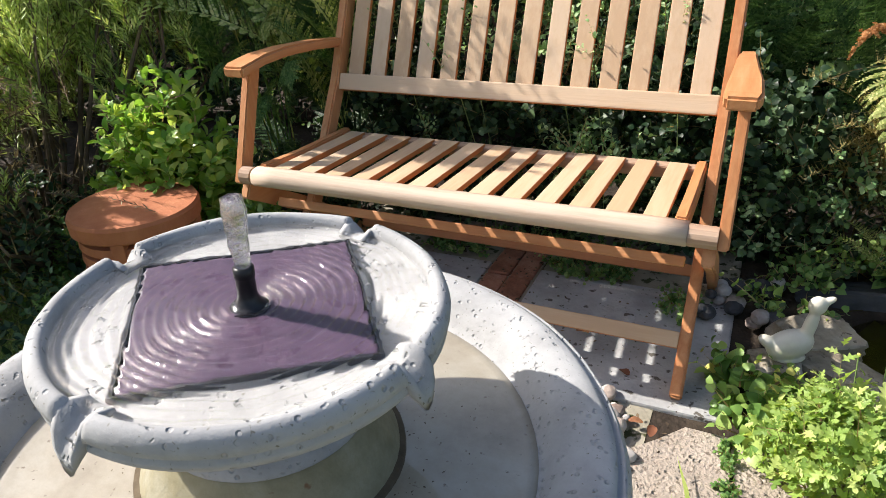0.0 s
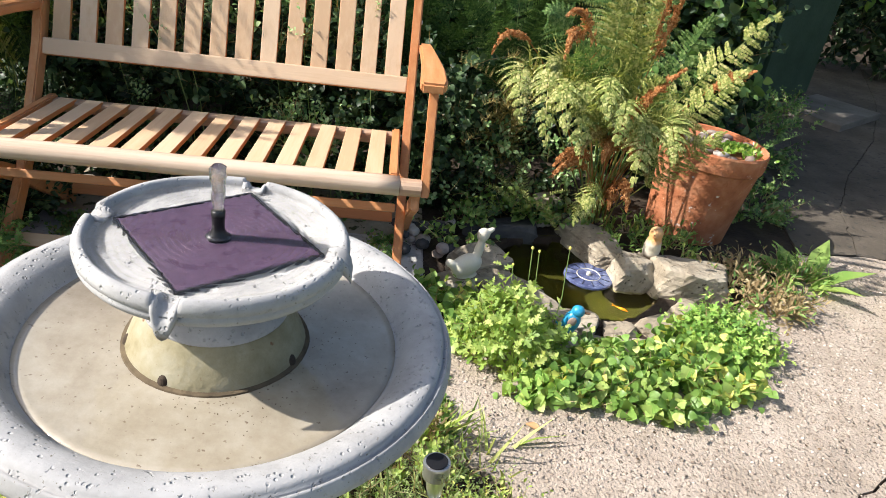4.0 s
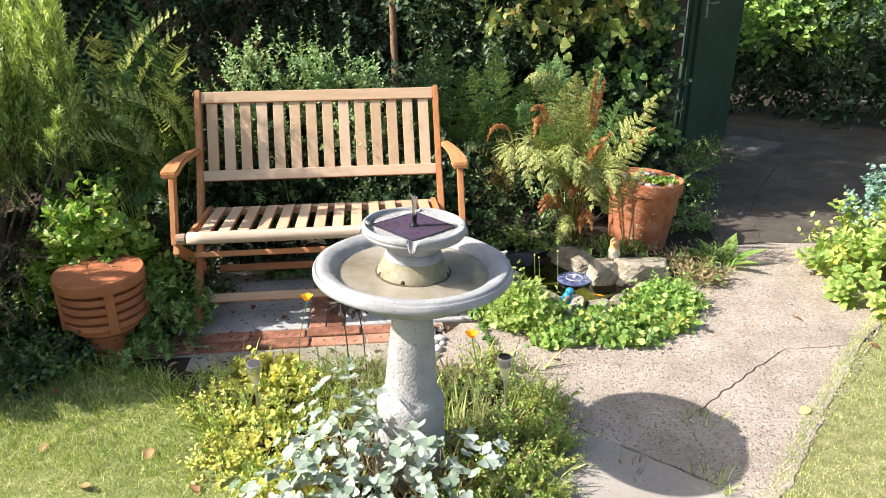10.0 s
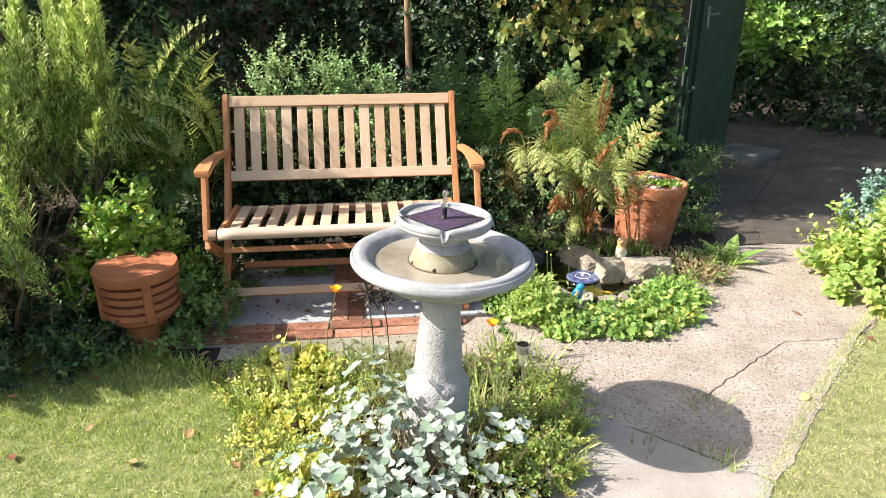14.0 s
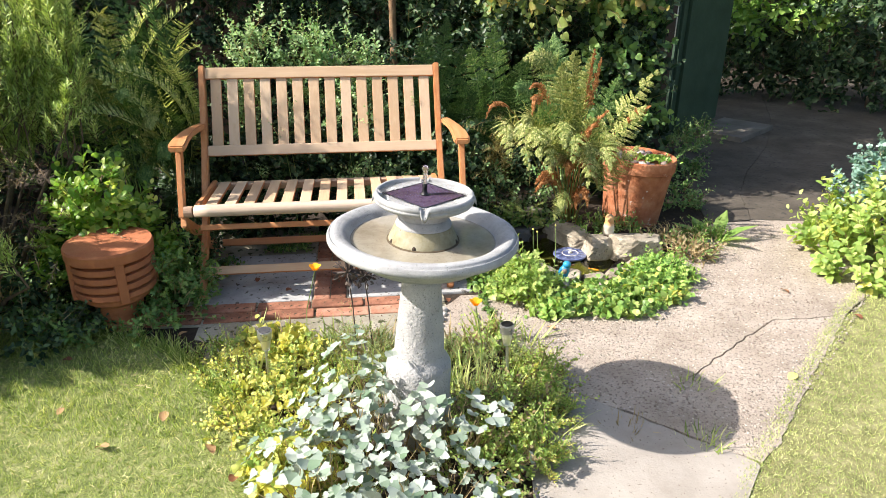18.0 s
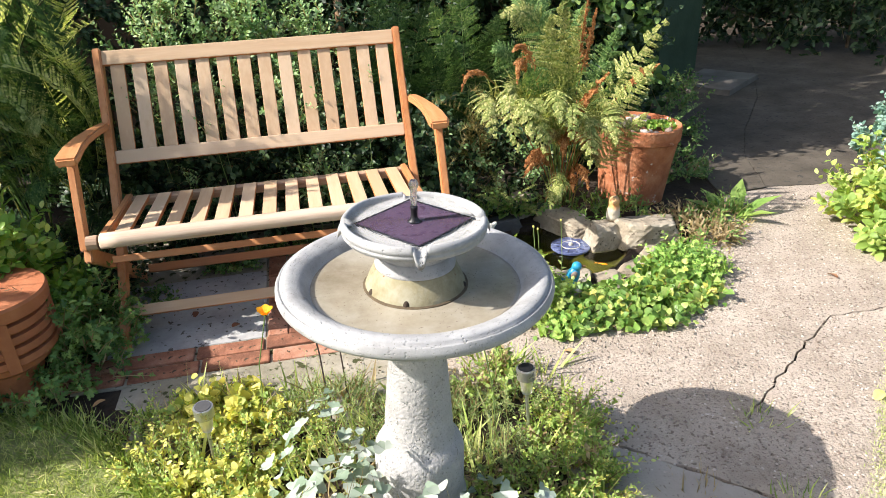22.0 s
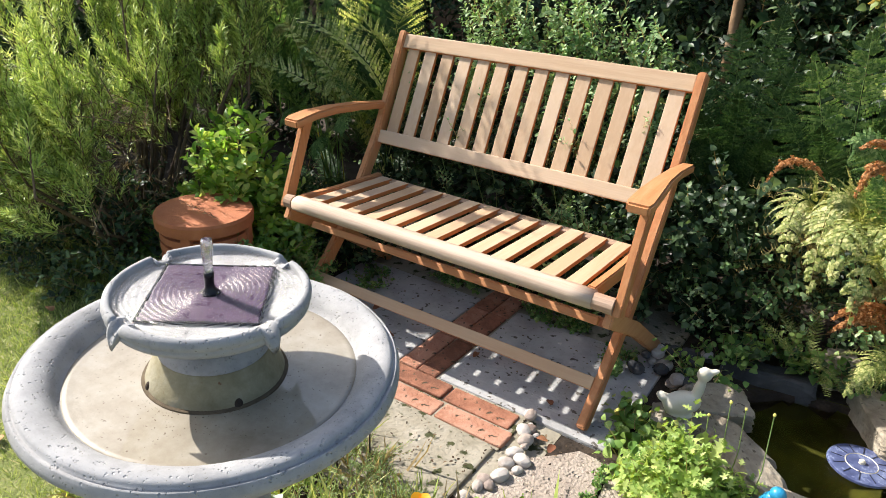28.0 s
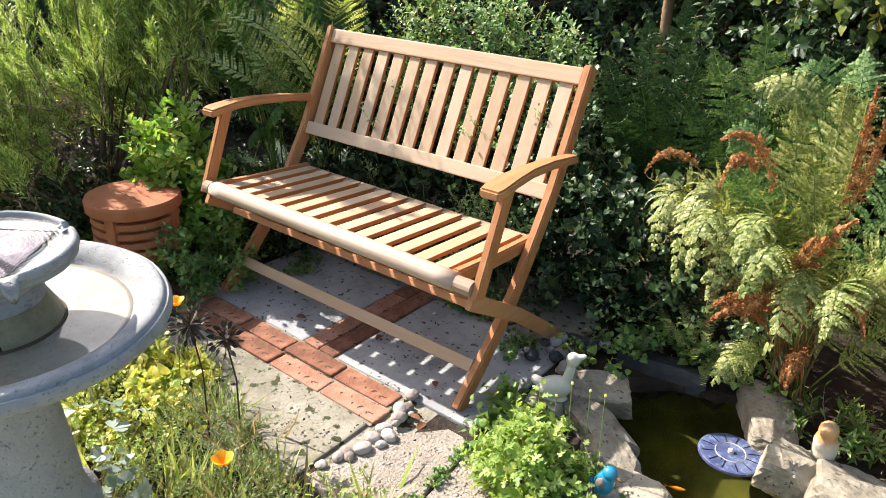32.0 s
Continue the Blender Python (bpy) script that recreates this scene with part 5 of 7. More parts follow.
b, w = dome(rng, 320, 0.28, 0.20, 0.60, 0.9, 0.14)
leafy("evergreen_bush", (-0.37, 1.53, 0), "glossy green and yellow-edged evergreen bush over the cowl", "shrub",
      [(L_euon, sprays(rng, b, w, rng.uniform(0.06, 0.12, 320), 9, 0.050, "oval", out=0.75))])
for k, (x, y, n, h) in enumerate(((-0.09, 1.31, 80, 0.30), (-0.47, 1.20, 40, 0.16), (-0.13, 1.55, 70, 0.28), (-0.06, 1.48, 60, 0.36), (-0.42, 1.46, 40, 0.25), (-0.62, 1.36, 40, 0.2), (-0.18, 1.2, 16, 0.1), (-0.3, 1.75, 60, 0.35))):
    rng = np.random.default_rng(40 + k)
    b, w = dome(rng, n, 0.10, 0.09, h, 0.8)
    leafy("wild_geranium", (x, y, 0), "green cut-leaved weeds growing around the cowl", "plant",
          [(L_weed, sprays(rng, b, w, rng.uniform(0.06, 0.14, n), 8, 0.036, "cut", out=0.8))], group="weeds by the cowl")

# ferns
L_wilt = leaf_mat("wilted fern", [(0.14, 0.11, 0.035), (0.27, 0.22, 0.08), (0.44, 0.38, 0.16)], rough=0.8, through_light=0.3)
# Brighter fern copy: sunlight on the upper fronds is put into its colour.
L_fern_sun = leaf_mat("sun-brightened fern", [(0.18, 0.27, 0.06), (0.40, 0.475, 0.16), (0.70, 0.70, 0.40)], through_light=0.40)
R = np.random.default_rng(50)
def frond_set(material, n, length, width, arch, **k):
    out = []
    for i in range(n):
        me = frond_mesh(R, length * R.uniform(0.85, 1.1), width, arch * R.uniform(0.8, 1.25), **k)
        me.materials.append(material)
        out.append(me)
    return out
KINDS = {"dark": frond_set(L_fern_shade, 4, 0.85, 0.115, 0.8, pairs=24),
         "green": frond_set(L_fern, 4, 0.85, 0.105, 0.75, pairs=24),
         "sunny": frond_set(L_fern_sun, 4, 0.85, 0.110, 0.9, pairs=23, curl=0.2, bare=0.22),
         "thin": frond_set(L_fern, 4, 1.1, 0.060, 0.6, pairs=32, curl=0.2, bare=0.25),
         "arc": frond_set(L_fern_sun, 5, 0.85, 0.105, 1.5, pairs=23, curl=0.35, bare=0.22),
         "lowarc": frond_set(L_fern, 4, 0.85, 0.095, 1.8, pairs=30, curl=0.35, bare=0.25),
         "small": frond_set(L_fern_y, 3, 0.9, 0.12, 0.8, pairs=20, curl=0.2),
         "wilt": frond_set(L_wilt, 4, 0.75, 0.060, 2.3, pairs=30, curl=1.6, gap=0.15)}
def ring(rng, n, lean, kinds, sc, a0=0, a1=360):
    return [(rng.uniform(a0, a1), -rng.uniform(*lean), kinds[int(rng.integers(0, len(kinds)))], rng.uniform(*sc)) for _ in range(n)]
rr = np.random.default_rng(51)
# beside the bench: sun-coloured fronds on top, shade-coloured ones arching to the rosemary
fern_to((-0.20, 2.14, 0.25), [(-0.08, 2.14, 1.18, "arc", 5), (-0.02, 2.10, 1.12, "arc", 12), (-0.24, 1.96, 0.97, "arc", -20), (-0.13, 2.06, 1.04, "arc", -8), (-0.06, 2.02, 0.94, "arc", 8), (-0.20, 1.92, 0.88, "arc", -12), (-0.34, 1.86, 0.92, "arc", -25),
         (-0.46, 1.66, 0.80, "sunny", -15), (-0.40, 1.78, 0.86, "arc", -30), (-0.16, 1.86, 0.58, "lowarc", 0), (-0.22, 1.84, 0.74, "lowarc", -10), (-0.30, 1.84, 0.72, "lowarc", -20), (-0.09, 1.90, 0.66, "lowarc", 10), (-0.30, 1.80, 0.50, "lowarc", -10),
         (-0.56, 2.02, 0.86, "dark", -20), (-0.46, 1.90, 0.64, "dark", -10), (-0.36, 2.20, 1.12, "dark", -10), (-0.52, 2.12, 1.02, "dark", -20), (-0.42, 2.10, 1.18, "dark", -5), (-0.28, 2.18, 1.24, "dark", 0)], "tall fern with sunlit yellow-green fronds beside the bench back", 52, KINDS)
# the thin fronds are unseen, added to throw dappled shade over the bench back
fern_to((-0.62, 2.04, 0.40), [(-0.34, 1.84, 1.40, "thin", 5), (-0.46, 1.82, 1.50, "thin", 0), (-0.60, 1.80, 1.58, "thin", -4), (-0.76, 1.82, 1.52, "thin", -8), (-0.26, 1.86, 1.26, "thin", 8), (-0.54, 1.86, 1.68, "thin", 0),
         (-0.86, 1.84, 1.0, "dark", -15), (-0.48, 1.84, 0.98, "dark", 5), (-0.70, 1.80, 1.06, "dark", 0), (-0.80, 2.2, 1.1, "dark", 0)], "dark green fern in the hedge's shade, with added tall fronds dappling the bench", 54, KINDS)
ARCHED = dict(pairs=26, bare=0.28, mess=0.06, coil=0.5, gap=0.02)
open_fern((-0.36, 2.02, 0.10), [(m, (x * 0.6 - 0.14, y * 0.5 + 1.0, z + 0.22), (x, y, z), 0.11, (-0.3, -0.7, 0.6), ARCHED) for m, x, y, z in (
    (L_fern, -0.55, 1.84, 0.96), (L_fern_y, -0.44, 1.78, 0.82), (L_fern, -0.30, 1.78, 0.76), (L_fern_y, -0.20, 1.80, 0.64), (L_fern, -0.52, 1.72, 0.62), (L_fern, -0.36, 1.72, 0.52),
    (L_fern, -0.64, 1.90, 1.06), (L_fern, -0.25, 1.86, 0.92), (L_fern, -0.16, 1.83, 0.50), (L_fern_y, -0.36, 1.88, 1.06), (L_fern, -0.26, 1.78, 0.40))], "lush green fern arching beside the bench", 53)
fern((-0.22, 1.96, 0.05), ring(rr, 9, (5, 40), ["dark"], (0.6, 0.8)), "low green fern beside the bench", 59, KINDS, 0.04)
# against the hedge, low fronds and the second fern take the shade-dark green
UPRIGHT = dict(pairs=30, bare=0.25, mess=0.03, coil=0.3, gap=0.0)
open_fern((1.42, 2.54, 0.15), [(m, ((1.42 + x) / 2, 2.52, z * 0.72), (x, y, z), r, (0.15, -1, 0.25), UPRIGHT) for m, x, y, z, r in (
    (L_fern, 1.38, 2.40, 0.99, 0.135), (L_fern, 1.58, 2.40, 0.86, 0.12), (L_fern, 1.25, 2.38, 0.90, 0.125), (L_fern_shade, 1.20, 2.38, 0.74, 0.10), (L_fern_shade, 1.66, 2.40, 0.72, 0.10), (L_fern_shade, 1.32, 2.30, 0.72, 0.10), (L_fern_shade, 1.48, 2.30, 0.76, 0.10))],
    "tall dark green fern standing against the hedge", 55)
open_fern((1.06, 2.52, 0.15), [(L_fern_shade, ((1.06 + x) / 2, 2.50, z * 0.72), (x, y, z), 0.105, (0.1, -1, 0.25), UPRIGHT) for x, y, z in (
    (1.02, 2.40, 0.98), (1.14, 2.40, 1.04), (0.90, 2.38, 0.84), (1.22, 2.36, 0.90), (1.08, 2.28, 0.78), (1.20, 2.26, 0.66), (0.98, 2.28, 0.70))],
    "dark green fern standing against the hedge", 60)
# by the planter: broken yellow-green fronds and coiled rust-brown dead ones
LIVE, BROKEN = dict(pairs=24, bare=0.36, mess=0.08, coil=0.7, gap=0.04), dict(pairs=24, bare=0.42, mess=0.13, coil=1.0, gap=0.07)
DEAD = dict(pairs=34, bare=0.42, mess=0.4, coil=4.5, gap=0.05)
FRONT = (-0.2, -0.85, 0.45)
fronds = [(L_fern_y, (1.72, 2.10, 1.00), (1.46, 2.08, 0.87), 0.110, FRONT, LIVE), (L_fern, (1.66, 2.20, 1.02), (1.54, 2.14, 0.90), 0.115, FRONT, LIVE),
          (L_fern_y, (1.78, 1.95, 0.50), (2.01, 1.78, 0.86), 0.110, (-0.4, -0.85, 0.3), dict(LIVE, mess=0.10)), (L_fern_y, (1.80, 1.90, 0.42), (1.95, 1.74, 0.71), 0.105, (-0.4, -0.8, 0.4), LIVE),
          (L_fern_y, (1.84, 1.90, 0.30), (1.95, 1.76, 0.52), 0.080, FRONT, BROKEN), (L_fern_y, (1.36, 1.98, 0.98), (1.44, 1.78, 0.40), 0.105, FRONT, BROKEN),
          (L_fern_y, (1.50, 1.95, 0.92), (1.54, 1.74, 0.37), 0.110, FRONT, BROKEN), (L_fern_y, (1.28, 2.00, 0.88), (1.36, 1.82, 0.46), 0.105, FRONT, BROKEN),
          (L_fern_y, (1.76, 1.85, 0.78), (1.70, 1.70, 0.34), 0.105, FRONT, BROKEN), (L_fern_y, (1.66, 1.80, 0.82), (1.62, 1.70, 0.46), 0.105, FRONT, BROKEN),
          (L_fern_y, (1.64, 2.00, 0.60), (1.60, 1.90, 0.87), 0.115, FRONT, LIVE), (L_fern_y, (1.70, 1.98, 0.60), (1.66, 1.86, 0.79), 0.115, FRONT, LIVE),
          (L_fern, (1.60, 1.96, 0.62), (1.50, 1.86, 0.70), 0.110, FRONT, LIVE), (L_fern_y, (1.72, 1.95, 0.50), (1.74, 1.80, 0.64), 0.105, FRONT, BROKEN),
          (L_fern_y, (1.62, 1.90, 0.52), (1.56, 1.76, 0.57), 0.105, FRONT, BROKEN), (L_fern, (1.80, 2.20, 0.70), (1.86, 2.18, 0.88), 0.115, FRONT, LIVE),
          (L_fern, (1.70, 2.20, 0.80), (1.66, 2.28, 0.96), 0.120, FRONT, LIVE), (L_fern, (1.86, 2.05, 0.60), (1.90, 1.96, 0.80), 0.110, FRONT, LIVE),
          (L_fern_y, (1.735, 2.00, 0.58), (1.735, 1.90, 0.91), 0.105, FRONT, dict(LIVE, sides=(-1,))), (L_fern_b, (1.74, 2.00, 0.60), (1.745, 1.90, 0.94), 0.060, FRONT, dict(DEAD, bare=0.62)),
          (L_fern_b, (1.77, 1.99, 0.60), (1.78, 1.90, 0.90), 0.055, FRONT, dict(DEAD, bare=0.66)), (L_fern_b, (1.58, 2.00, 0.90), (1.45, 1.90, 0.76), 0.060, FRONT, DEAD),
          (L_fern_b, (1.50, 1.98, 0.95), (1.47, 1.90, 0.64), 0.060, FRONT, dict(DEAD, bare=0.55)), (L_fern_b, (1.60, 1.90, 0.45), (1.79, 1.78, 0.68), 0.080, FRONT, DEAD),
          (L_fern_b, (1.64, 1.85, 0.50), (1.73, 1.75, 0.63), 0.065, FRONT, DEAD), (L_fern_b, (1.34, 2.00, 0.90), (1.26, 1.94, 0.62), 0.045, FRONT, dict(DEAD, bare=0.6)),
          (L_fern_b, (1.85, 1.90, 0.62), (1.98, 1.76, 0.70), 0.055, FRONT, dict(DEAD, bare=0.7))]
fronds += [(L_fern_y, (1.44, 1.92, 0.86), (1.48, 1.74, 0.46), 0.100, FRONT, BROKEN), (L_fern_y, (1.60, 1.92, 0.86), (1.58, 1.72, 0.52), 0.105, FRONT, BROKEN), (L_fern_y, (1.80, 1.86, 0.72), (1.80, 1.70, 0.42), 0.100, FRONT, BROKEN),
           (L_fern_y, (1.56, 1.98, 0.72), (1.42, 1.88, 0.62), 0.100, FRONT, LIVE), (L_fern_y, (1.68, 2.06, 0.70), (1.68, 1.98, 0.92), 0.110, FRONT, LIVE), (L_fern, (1.56, 2.10, 0.80), (1.42, 2.06, 0.74), 0.110, FRONT, LIVE)]
rb = np.random.default_rng(151)
for k in range(16):
    x, y, z = rb.uniform(1.50, 1.92), rb.uniform(1.74, 1.92), rb.uniform(0.14, 0.50)
    fronds.append(((L_fern_b, L_wilt, L_fern_b, L_fern_y)[k % 4], (x * 0.5 + 0.87, y * 0.5 + 1.0, z + 0.18), (x, y, z), 0.065, FRONT, BROKEN if k % 4 == 3 else DEAD))
open_fern((1.73, 2.06, 0.05), fronds, "large fern turning yellow with rust-brown dead fronds beside the planter", 56)
fern_to((1.36, 2.26, 0.05), [(1.22, 2.10, 0.44, "wilt", -10), (1.30, 2.06, 0.36, "wilt", 0), (1.18, 2.16, 0.52, "wilt", -20), (1.34, 2.08, 0.52, "wilt", 0), (1.26, 2.12, 0.60, "wilt", -10), (1.42, 2.06, 0.44, "wilt", 10), (1.24, 2.04, 0.28, "wilt", 0)],
        "wilted brown fern drooping beside the bench", 57, KINDS)
fern((1.48, 2.06, 0.06), ring(rr, 8, (20, 50), ["small"], (0.20, 0.30)), "small pale fern above the pond", 58, KINDS, 0.02)
fern((2.28, 2.45, 0.1), ring(rr, 7, (20, 50), ["green"], (0.4, 0.55)), "small green fern behind the planter", 61, KINDS, 0.02)

# climber and shrubs near the shed
rng = np.random.default_rng(62)
b, w = bank(rng, 150, 1.0, 0.55, 0.0, 0.2, 2.0)
b[:, 2] += 1.06
leafy("climber", (1.80, 2.50, 0), "climber with large russet-edged green leaves on the hedge", "climbing plant",
      [(L_rust, sprays(rng, b, w + [0, 0, -0.5], rng.uniform(0.12, 0.25, 150), 7, 0.052, "heart", out=0.8))])
rng = np.random.default_rng(63)
b, w = bank(rng, 300, 0.42, 1.02, 0.0, 0.12, 6.0)
leafy("climber", (2.22, 2.60, 0), "grey-green leafy climber beside the shed", "climbing plant",
      [(L_ivy, sprays(rng, b, w, rng.uniform(0.12, 0.25, 300), 9, 0.046, "heart")), (L_weed, sprays(rng, b[:130] + [-0.04, -0.05, 0.10], w[:130], rng.uniform(0.1, 0.22, 130), 8, 0.05, "heart"))])
for k, (x, y, n) in enumerate(((2.45, 2.35, 60), (2.75, 2.9, 60), (3.05, 3.55, 60), (3.35, 3.8, 40))):
    rng = np.random.default_rng(64 + k)
    b, w = dome(rng, n, 0.15, 0.16, 0.16, 0.9)
    leafy("weeds", (x, y, 0), "low green weeds along the path edge", "plant", [(L_fern, sprays(rng, b, w, rng.uniform(0.06, 0.14, n), 9, 0.034, "cut"))], group="weeds along the path")
# right-hand border plant
rng = np.random.default_rng(70)
b, w = dome(rng, 150, 0.32, 0.36, 0.50, 0.85, 0.0)
leafy("border_shrub", (3.0, 1.42, 0), "lime-green leafy border plant with yellowing leaves beside the lawn", "shrub",
      [(L_lime, sprays(rng, b, w, rng.uniform(0.10, 0.22, 150), 10, 0.058, "oval")), (L_yellow, sprays(rng, b[:28], w[:28] + [-0.2, -0.1, 0], rng.uniform(0.10, 0.22, 28), 8, 0.05, "oval"))])
L_blue = leaf_mat("blue-green leaves", [(0.08, 0.17, 0.13), (0.20, 0.33, 0.27), (0.42, 0.55, 0.47)], rough=0.5)
rng = np.random.default_rng(71)
b, w = dome(rng, 130, 0.26, 0.26, 0.55, 0.8, 0.08)
leafy("border_shrub", (3.45, 1.95, 0), "blue-green small-leaved shrub behind the border plant", "shrub",
      [(L_blue, sprays(rng, b, w, rng.uniform(0.08, 0.16, 130), 16, 0.032, "round"))])

# bed round the bird bath
def clump(name, x, y, rx, ry, h, n, per, size, kind, material, label, seed, length=(0.06, 0.13), group="", z=0.0, extra=None, category="plant", out=0.85, spread=0.8):
    rng = np.random.default_rng(seed)
    b, w = dome(rng, n, rx, ry, h, spread)
    sets = [(material, sprays(rng, b, w, rng.uniform(*length, n), per, size, kind, out=out))]
    if extra:
        m = n // 3
        sets.append((extra, sprays(rng, b[:m], w[:m] + [0.1, 0, 0], rng.uniform(*length, m), per, size * 0.9, kind, out=out)))
    return leafy(name, (x, y, z), label, category, sets, group)


GOLD = "golden yellow-green leafy plant in the bed by the lawn"
for k, (x, y, rx, ry, h, n) in enumerate(((0.18, 0.86, 0.12, 0.10, 0.07, 60), (0.33, 0.68, 0.14, 0.12, 0.08, 70), (0.33, 1.00, 0.14, 0.10, 0.07, 55), (0.50, 0.52, 0.12, 0.12, 0.09, 50), (0.46, 0.86, 0.14, 0.12, 0.08, 60), (0.43, 0.33, 0.12, 0.12, 0.07, 45), (0.24, 0.58, 0.1, 0.1, 0.05, 40))):
    clump("golden_plant", x, y, rx, ry, h, int(n * 1.3), 6, 0.020 + 0.008 * (k % 3), ("leaf", "oval", "heart")[k % 3], L_yellow, GOLD, 80 + k, group="golden bed plants", extra=L_lime, length=(0.02, 0.085))
for k, (x, y, rx, ry, h, n) in enumerate(((0.27, 0.80, 0.14, 0.12, 0.06, 60), (0.42, 0.72, 0.14, 0.12, 0.07, 60), (0.42, 0.45, 0.12, 0.12, 0.06, 50), (0.55, 0.80, 0.12, 0.1, 0.08, 50), (0.14, 1.0, 0.1, 0.08, 0.05, 40))):
    clump("creeping_herb", x, y, rx, ry, h, n, 14, 0.014, "leaf", L_lime, "fine creeping herb between the golden leaves", 85 + k, (0.03, 0.10), "creeping herbs", extra=L_herb, spread=0.5)
for k, (x, y, rx, ry, h, n) in enumerate(((0.62, 0.93, 0.16, 0.11, 0.13, 130), (0.84, 0.86, 0.14, 0.10, 0.12, 120), (0.70, 0.74, 0.13, 0.1, 0.14, 90), (1.02, 0.62, 0.12, 0.11, 0.07, 90), (1.14, 0.82, 0.11, 0.10, 0.05, 60), (0.98, 0.84, 0.10, 0.08, 0.07, 70))):
    clump("grey_herb", x, y, rx, ry, h, n, 22, 0.017, "pin", L_herb, "soft grey-green herb with fine upright shoots", 90 + k, (0.05, 0.11), "herbs in the bed", out=0.7, spread=0.45)
for k, (x, y, rx, ry, h, n) in enumerate(((1.16, 0.50, 0.11, 0.10, 0.10, 110), (1.10, 0.32, 0.10, 0.1, 0.09, 80), (1.22, 0.72, 0.09, 0.09, 0.07, 60))):
    clump("lime_herb", x, y, rx, ry, h, n, 14, 0.016, "leaf", L_lime, "bright lime mossy herb at the bed edge", 100 + k, (0.05, 0.11), "lime herbs", extra=L_yellow)
for k, (x, y, rx, ry, h, n) in enumerate(((1.0, 0.44, 0.14, 0.12, 0.14, 60), (1.2, 0.62, 0.12, 0.12, 0.12, 60), (0.95, 0.25, 0.14, 0.12, 0.12, 60), (1.08, 0.92, 0.1, 0.08, 0.08, 40))):
    clump("bed_weeds", x, y, rx, ry, h, n, 11, 0.022, "leaf", L_lime, "leafy green weeds in the bed", 110 + k, (0.06, 0.14), "weeds in the bed", extra=L_dry)
# silver plant: leaves of three lobes on stalks
def silver(x, y, rx, ry, h, n, seed):
    rng = np.random.default_rng(seed)
    b, w = dome(rng, n, rx, ry, h, 0.55)
    L = rng.uniform(0.09, 0.19, n)
    lv = sprays(rng, b, w, L, 2, 0.01, "leaf")
    w = unit(w)
    end = b + w * L[:, None]
    parts_ = []
    side = unit(np.cross(w, rng.normal(size=w.shape)))
    fwd = np.cross(side, w)
    s = rng.uniform(0.016, 0.034, n)
    for ang in (-1.25, 0, 1.25):
        tip = fwd * math.cos(ang) + side * math.sin(ang) + w * 0.15
        parts_.append(scatter(end, tip, w + rng.normal(size=w.shape) * 0.3 + [-0.1, -0.25, 0.3], s * (1.0 if ang else 1.1), "wedge"))
    return leafy("silver_plant", (x, y, 0), "silver-grey plant with rounded three-lobed leaves", "plant", [(L_silver, (join(parts_), lv[1]))], group="silver plants")


BLADES["wedge"] = (np.array([(0, 0, 0), (0.34, 0.42, 0.03), (0.5, 0.78, 0.09), (0.24, 1.0, 0.05), (0, 0.88, -0.03), (-0.24, 1.0, 0.05), (-0.5, 0.78, 0.09), (-0.34, 0.42, 0.03)], float),
                   np.array([(0, 1, 4), (1, 2, 3), (1, 3, 4), (0, 4, 7), (4, 5, 7), (5, 6, 7)]))
silver(0.66, 0.33, 0.20, 0.15, 0.26, 135, 120)
silver(0.87, 0.30, 0.13, 0.11, 0.19, 62, 121)
silver(0.52, 0.18, 0.15, 0.13, 0.18, 74, 122)
silver(0.62, 0.61, 0.09, 0.07, 0.21, 40, 123)
silver(0.74, 0.05, 0.2, 0.12, 0.16, 76, 125)

# pond planting
clump("feathery_plant", 1.335, 1.315, 0.125, 0.115, 0.20, 130, 9, 0.044, "cut", L_lime, "lime-green feathery cut-leaved plant beside the pond", 130, (0.06, 0.12))
clump("feathery_plant", 1.97, 1.42, 0.13, 0.12, 0.10, 110, 9, 0.036, "cut", L_bush, "green feathery cut-leaved plant beside the path", 131, (0.05, 0.10), extra=L_viola)
for k, (x, y, z, n) in enumerate(((1.27, 2.00, 0.03, 26), (1.40, 2.06, 0.04, 30), (1.52, 2.06, 0.03, 22), (1.22, 1.86, 0.01, 16), (1.62, 2.06, 0.02, 14))):
    clump("pond_ivy", x, y, 0.09, 0.05, 0.05, n, 4, 0.028, "heart", L_viola if k % 2 else L_weed, "round-leaved ivy trailing over the pond wall", 220 + k, (0.05, 0.10), "ivy on the pond wall", extra=L_ivy, z=z)
for k, (x, y) in enumerate(((1.165, 0.98), (1.16, 1.08), (1.152, 1.2), (1.145, 1.3))):
    clump("ground_moss", x, y, 0.016, 0.045, 0.012, 26, 5, 0.010, "round", L_weed, "green moss growing in the path joint", 240 + k, (0.01, 0.025), "moss in the joint")
V = "low carpet of round heart-shaped violet leaves spreading over the path"
for k, (x, y, rx, ry, n) in enumerate(((1.52, 1.20, 0.14, 0.10, 60), (1.70, 1.18, 0.15, 0.12, 75), (1.86, 1.26, 0.14, 0.12, 70), (1.62, 1.31, 0.14, 0.05, 34), (1.82, 1.37, 0.12, 0.06, 34), (1.22, 1.42, 0.10, 0.09, 40), (1.17, 1.52, 0.09, 0.08, 30), (1.42, 1.17, 0.1, 0.07, 35))):
    clump("violet_leaves", x, y, rx, ry, 0.035, int(n * 1.15), 3, 0.040, "heart", L_viola, V, 140 + k, (0.03, 0.085), "violet carpet", extra=(L_yellow, L_lime, L_yellow, L_bush)[k % 4], out=0.9)
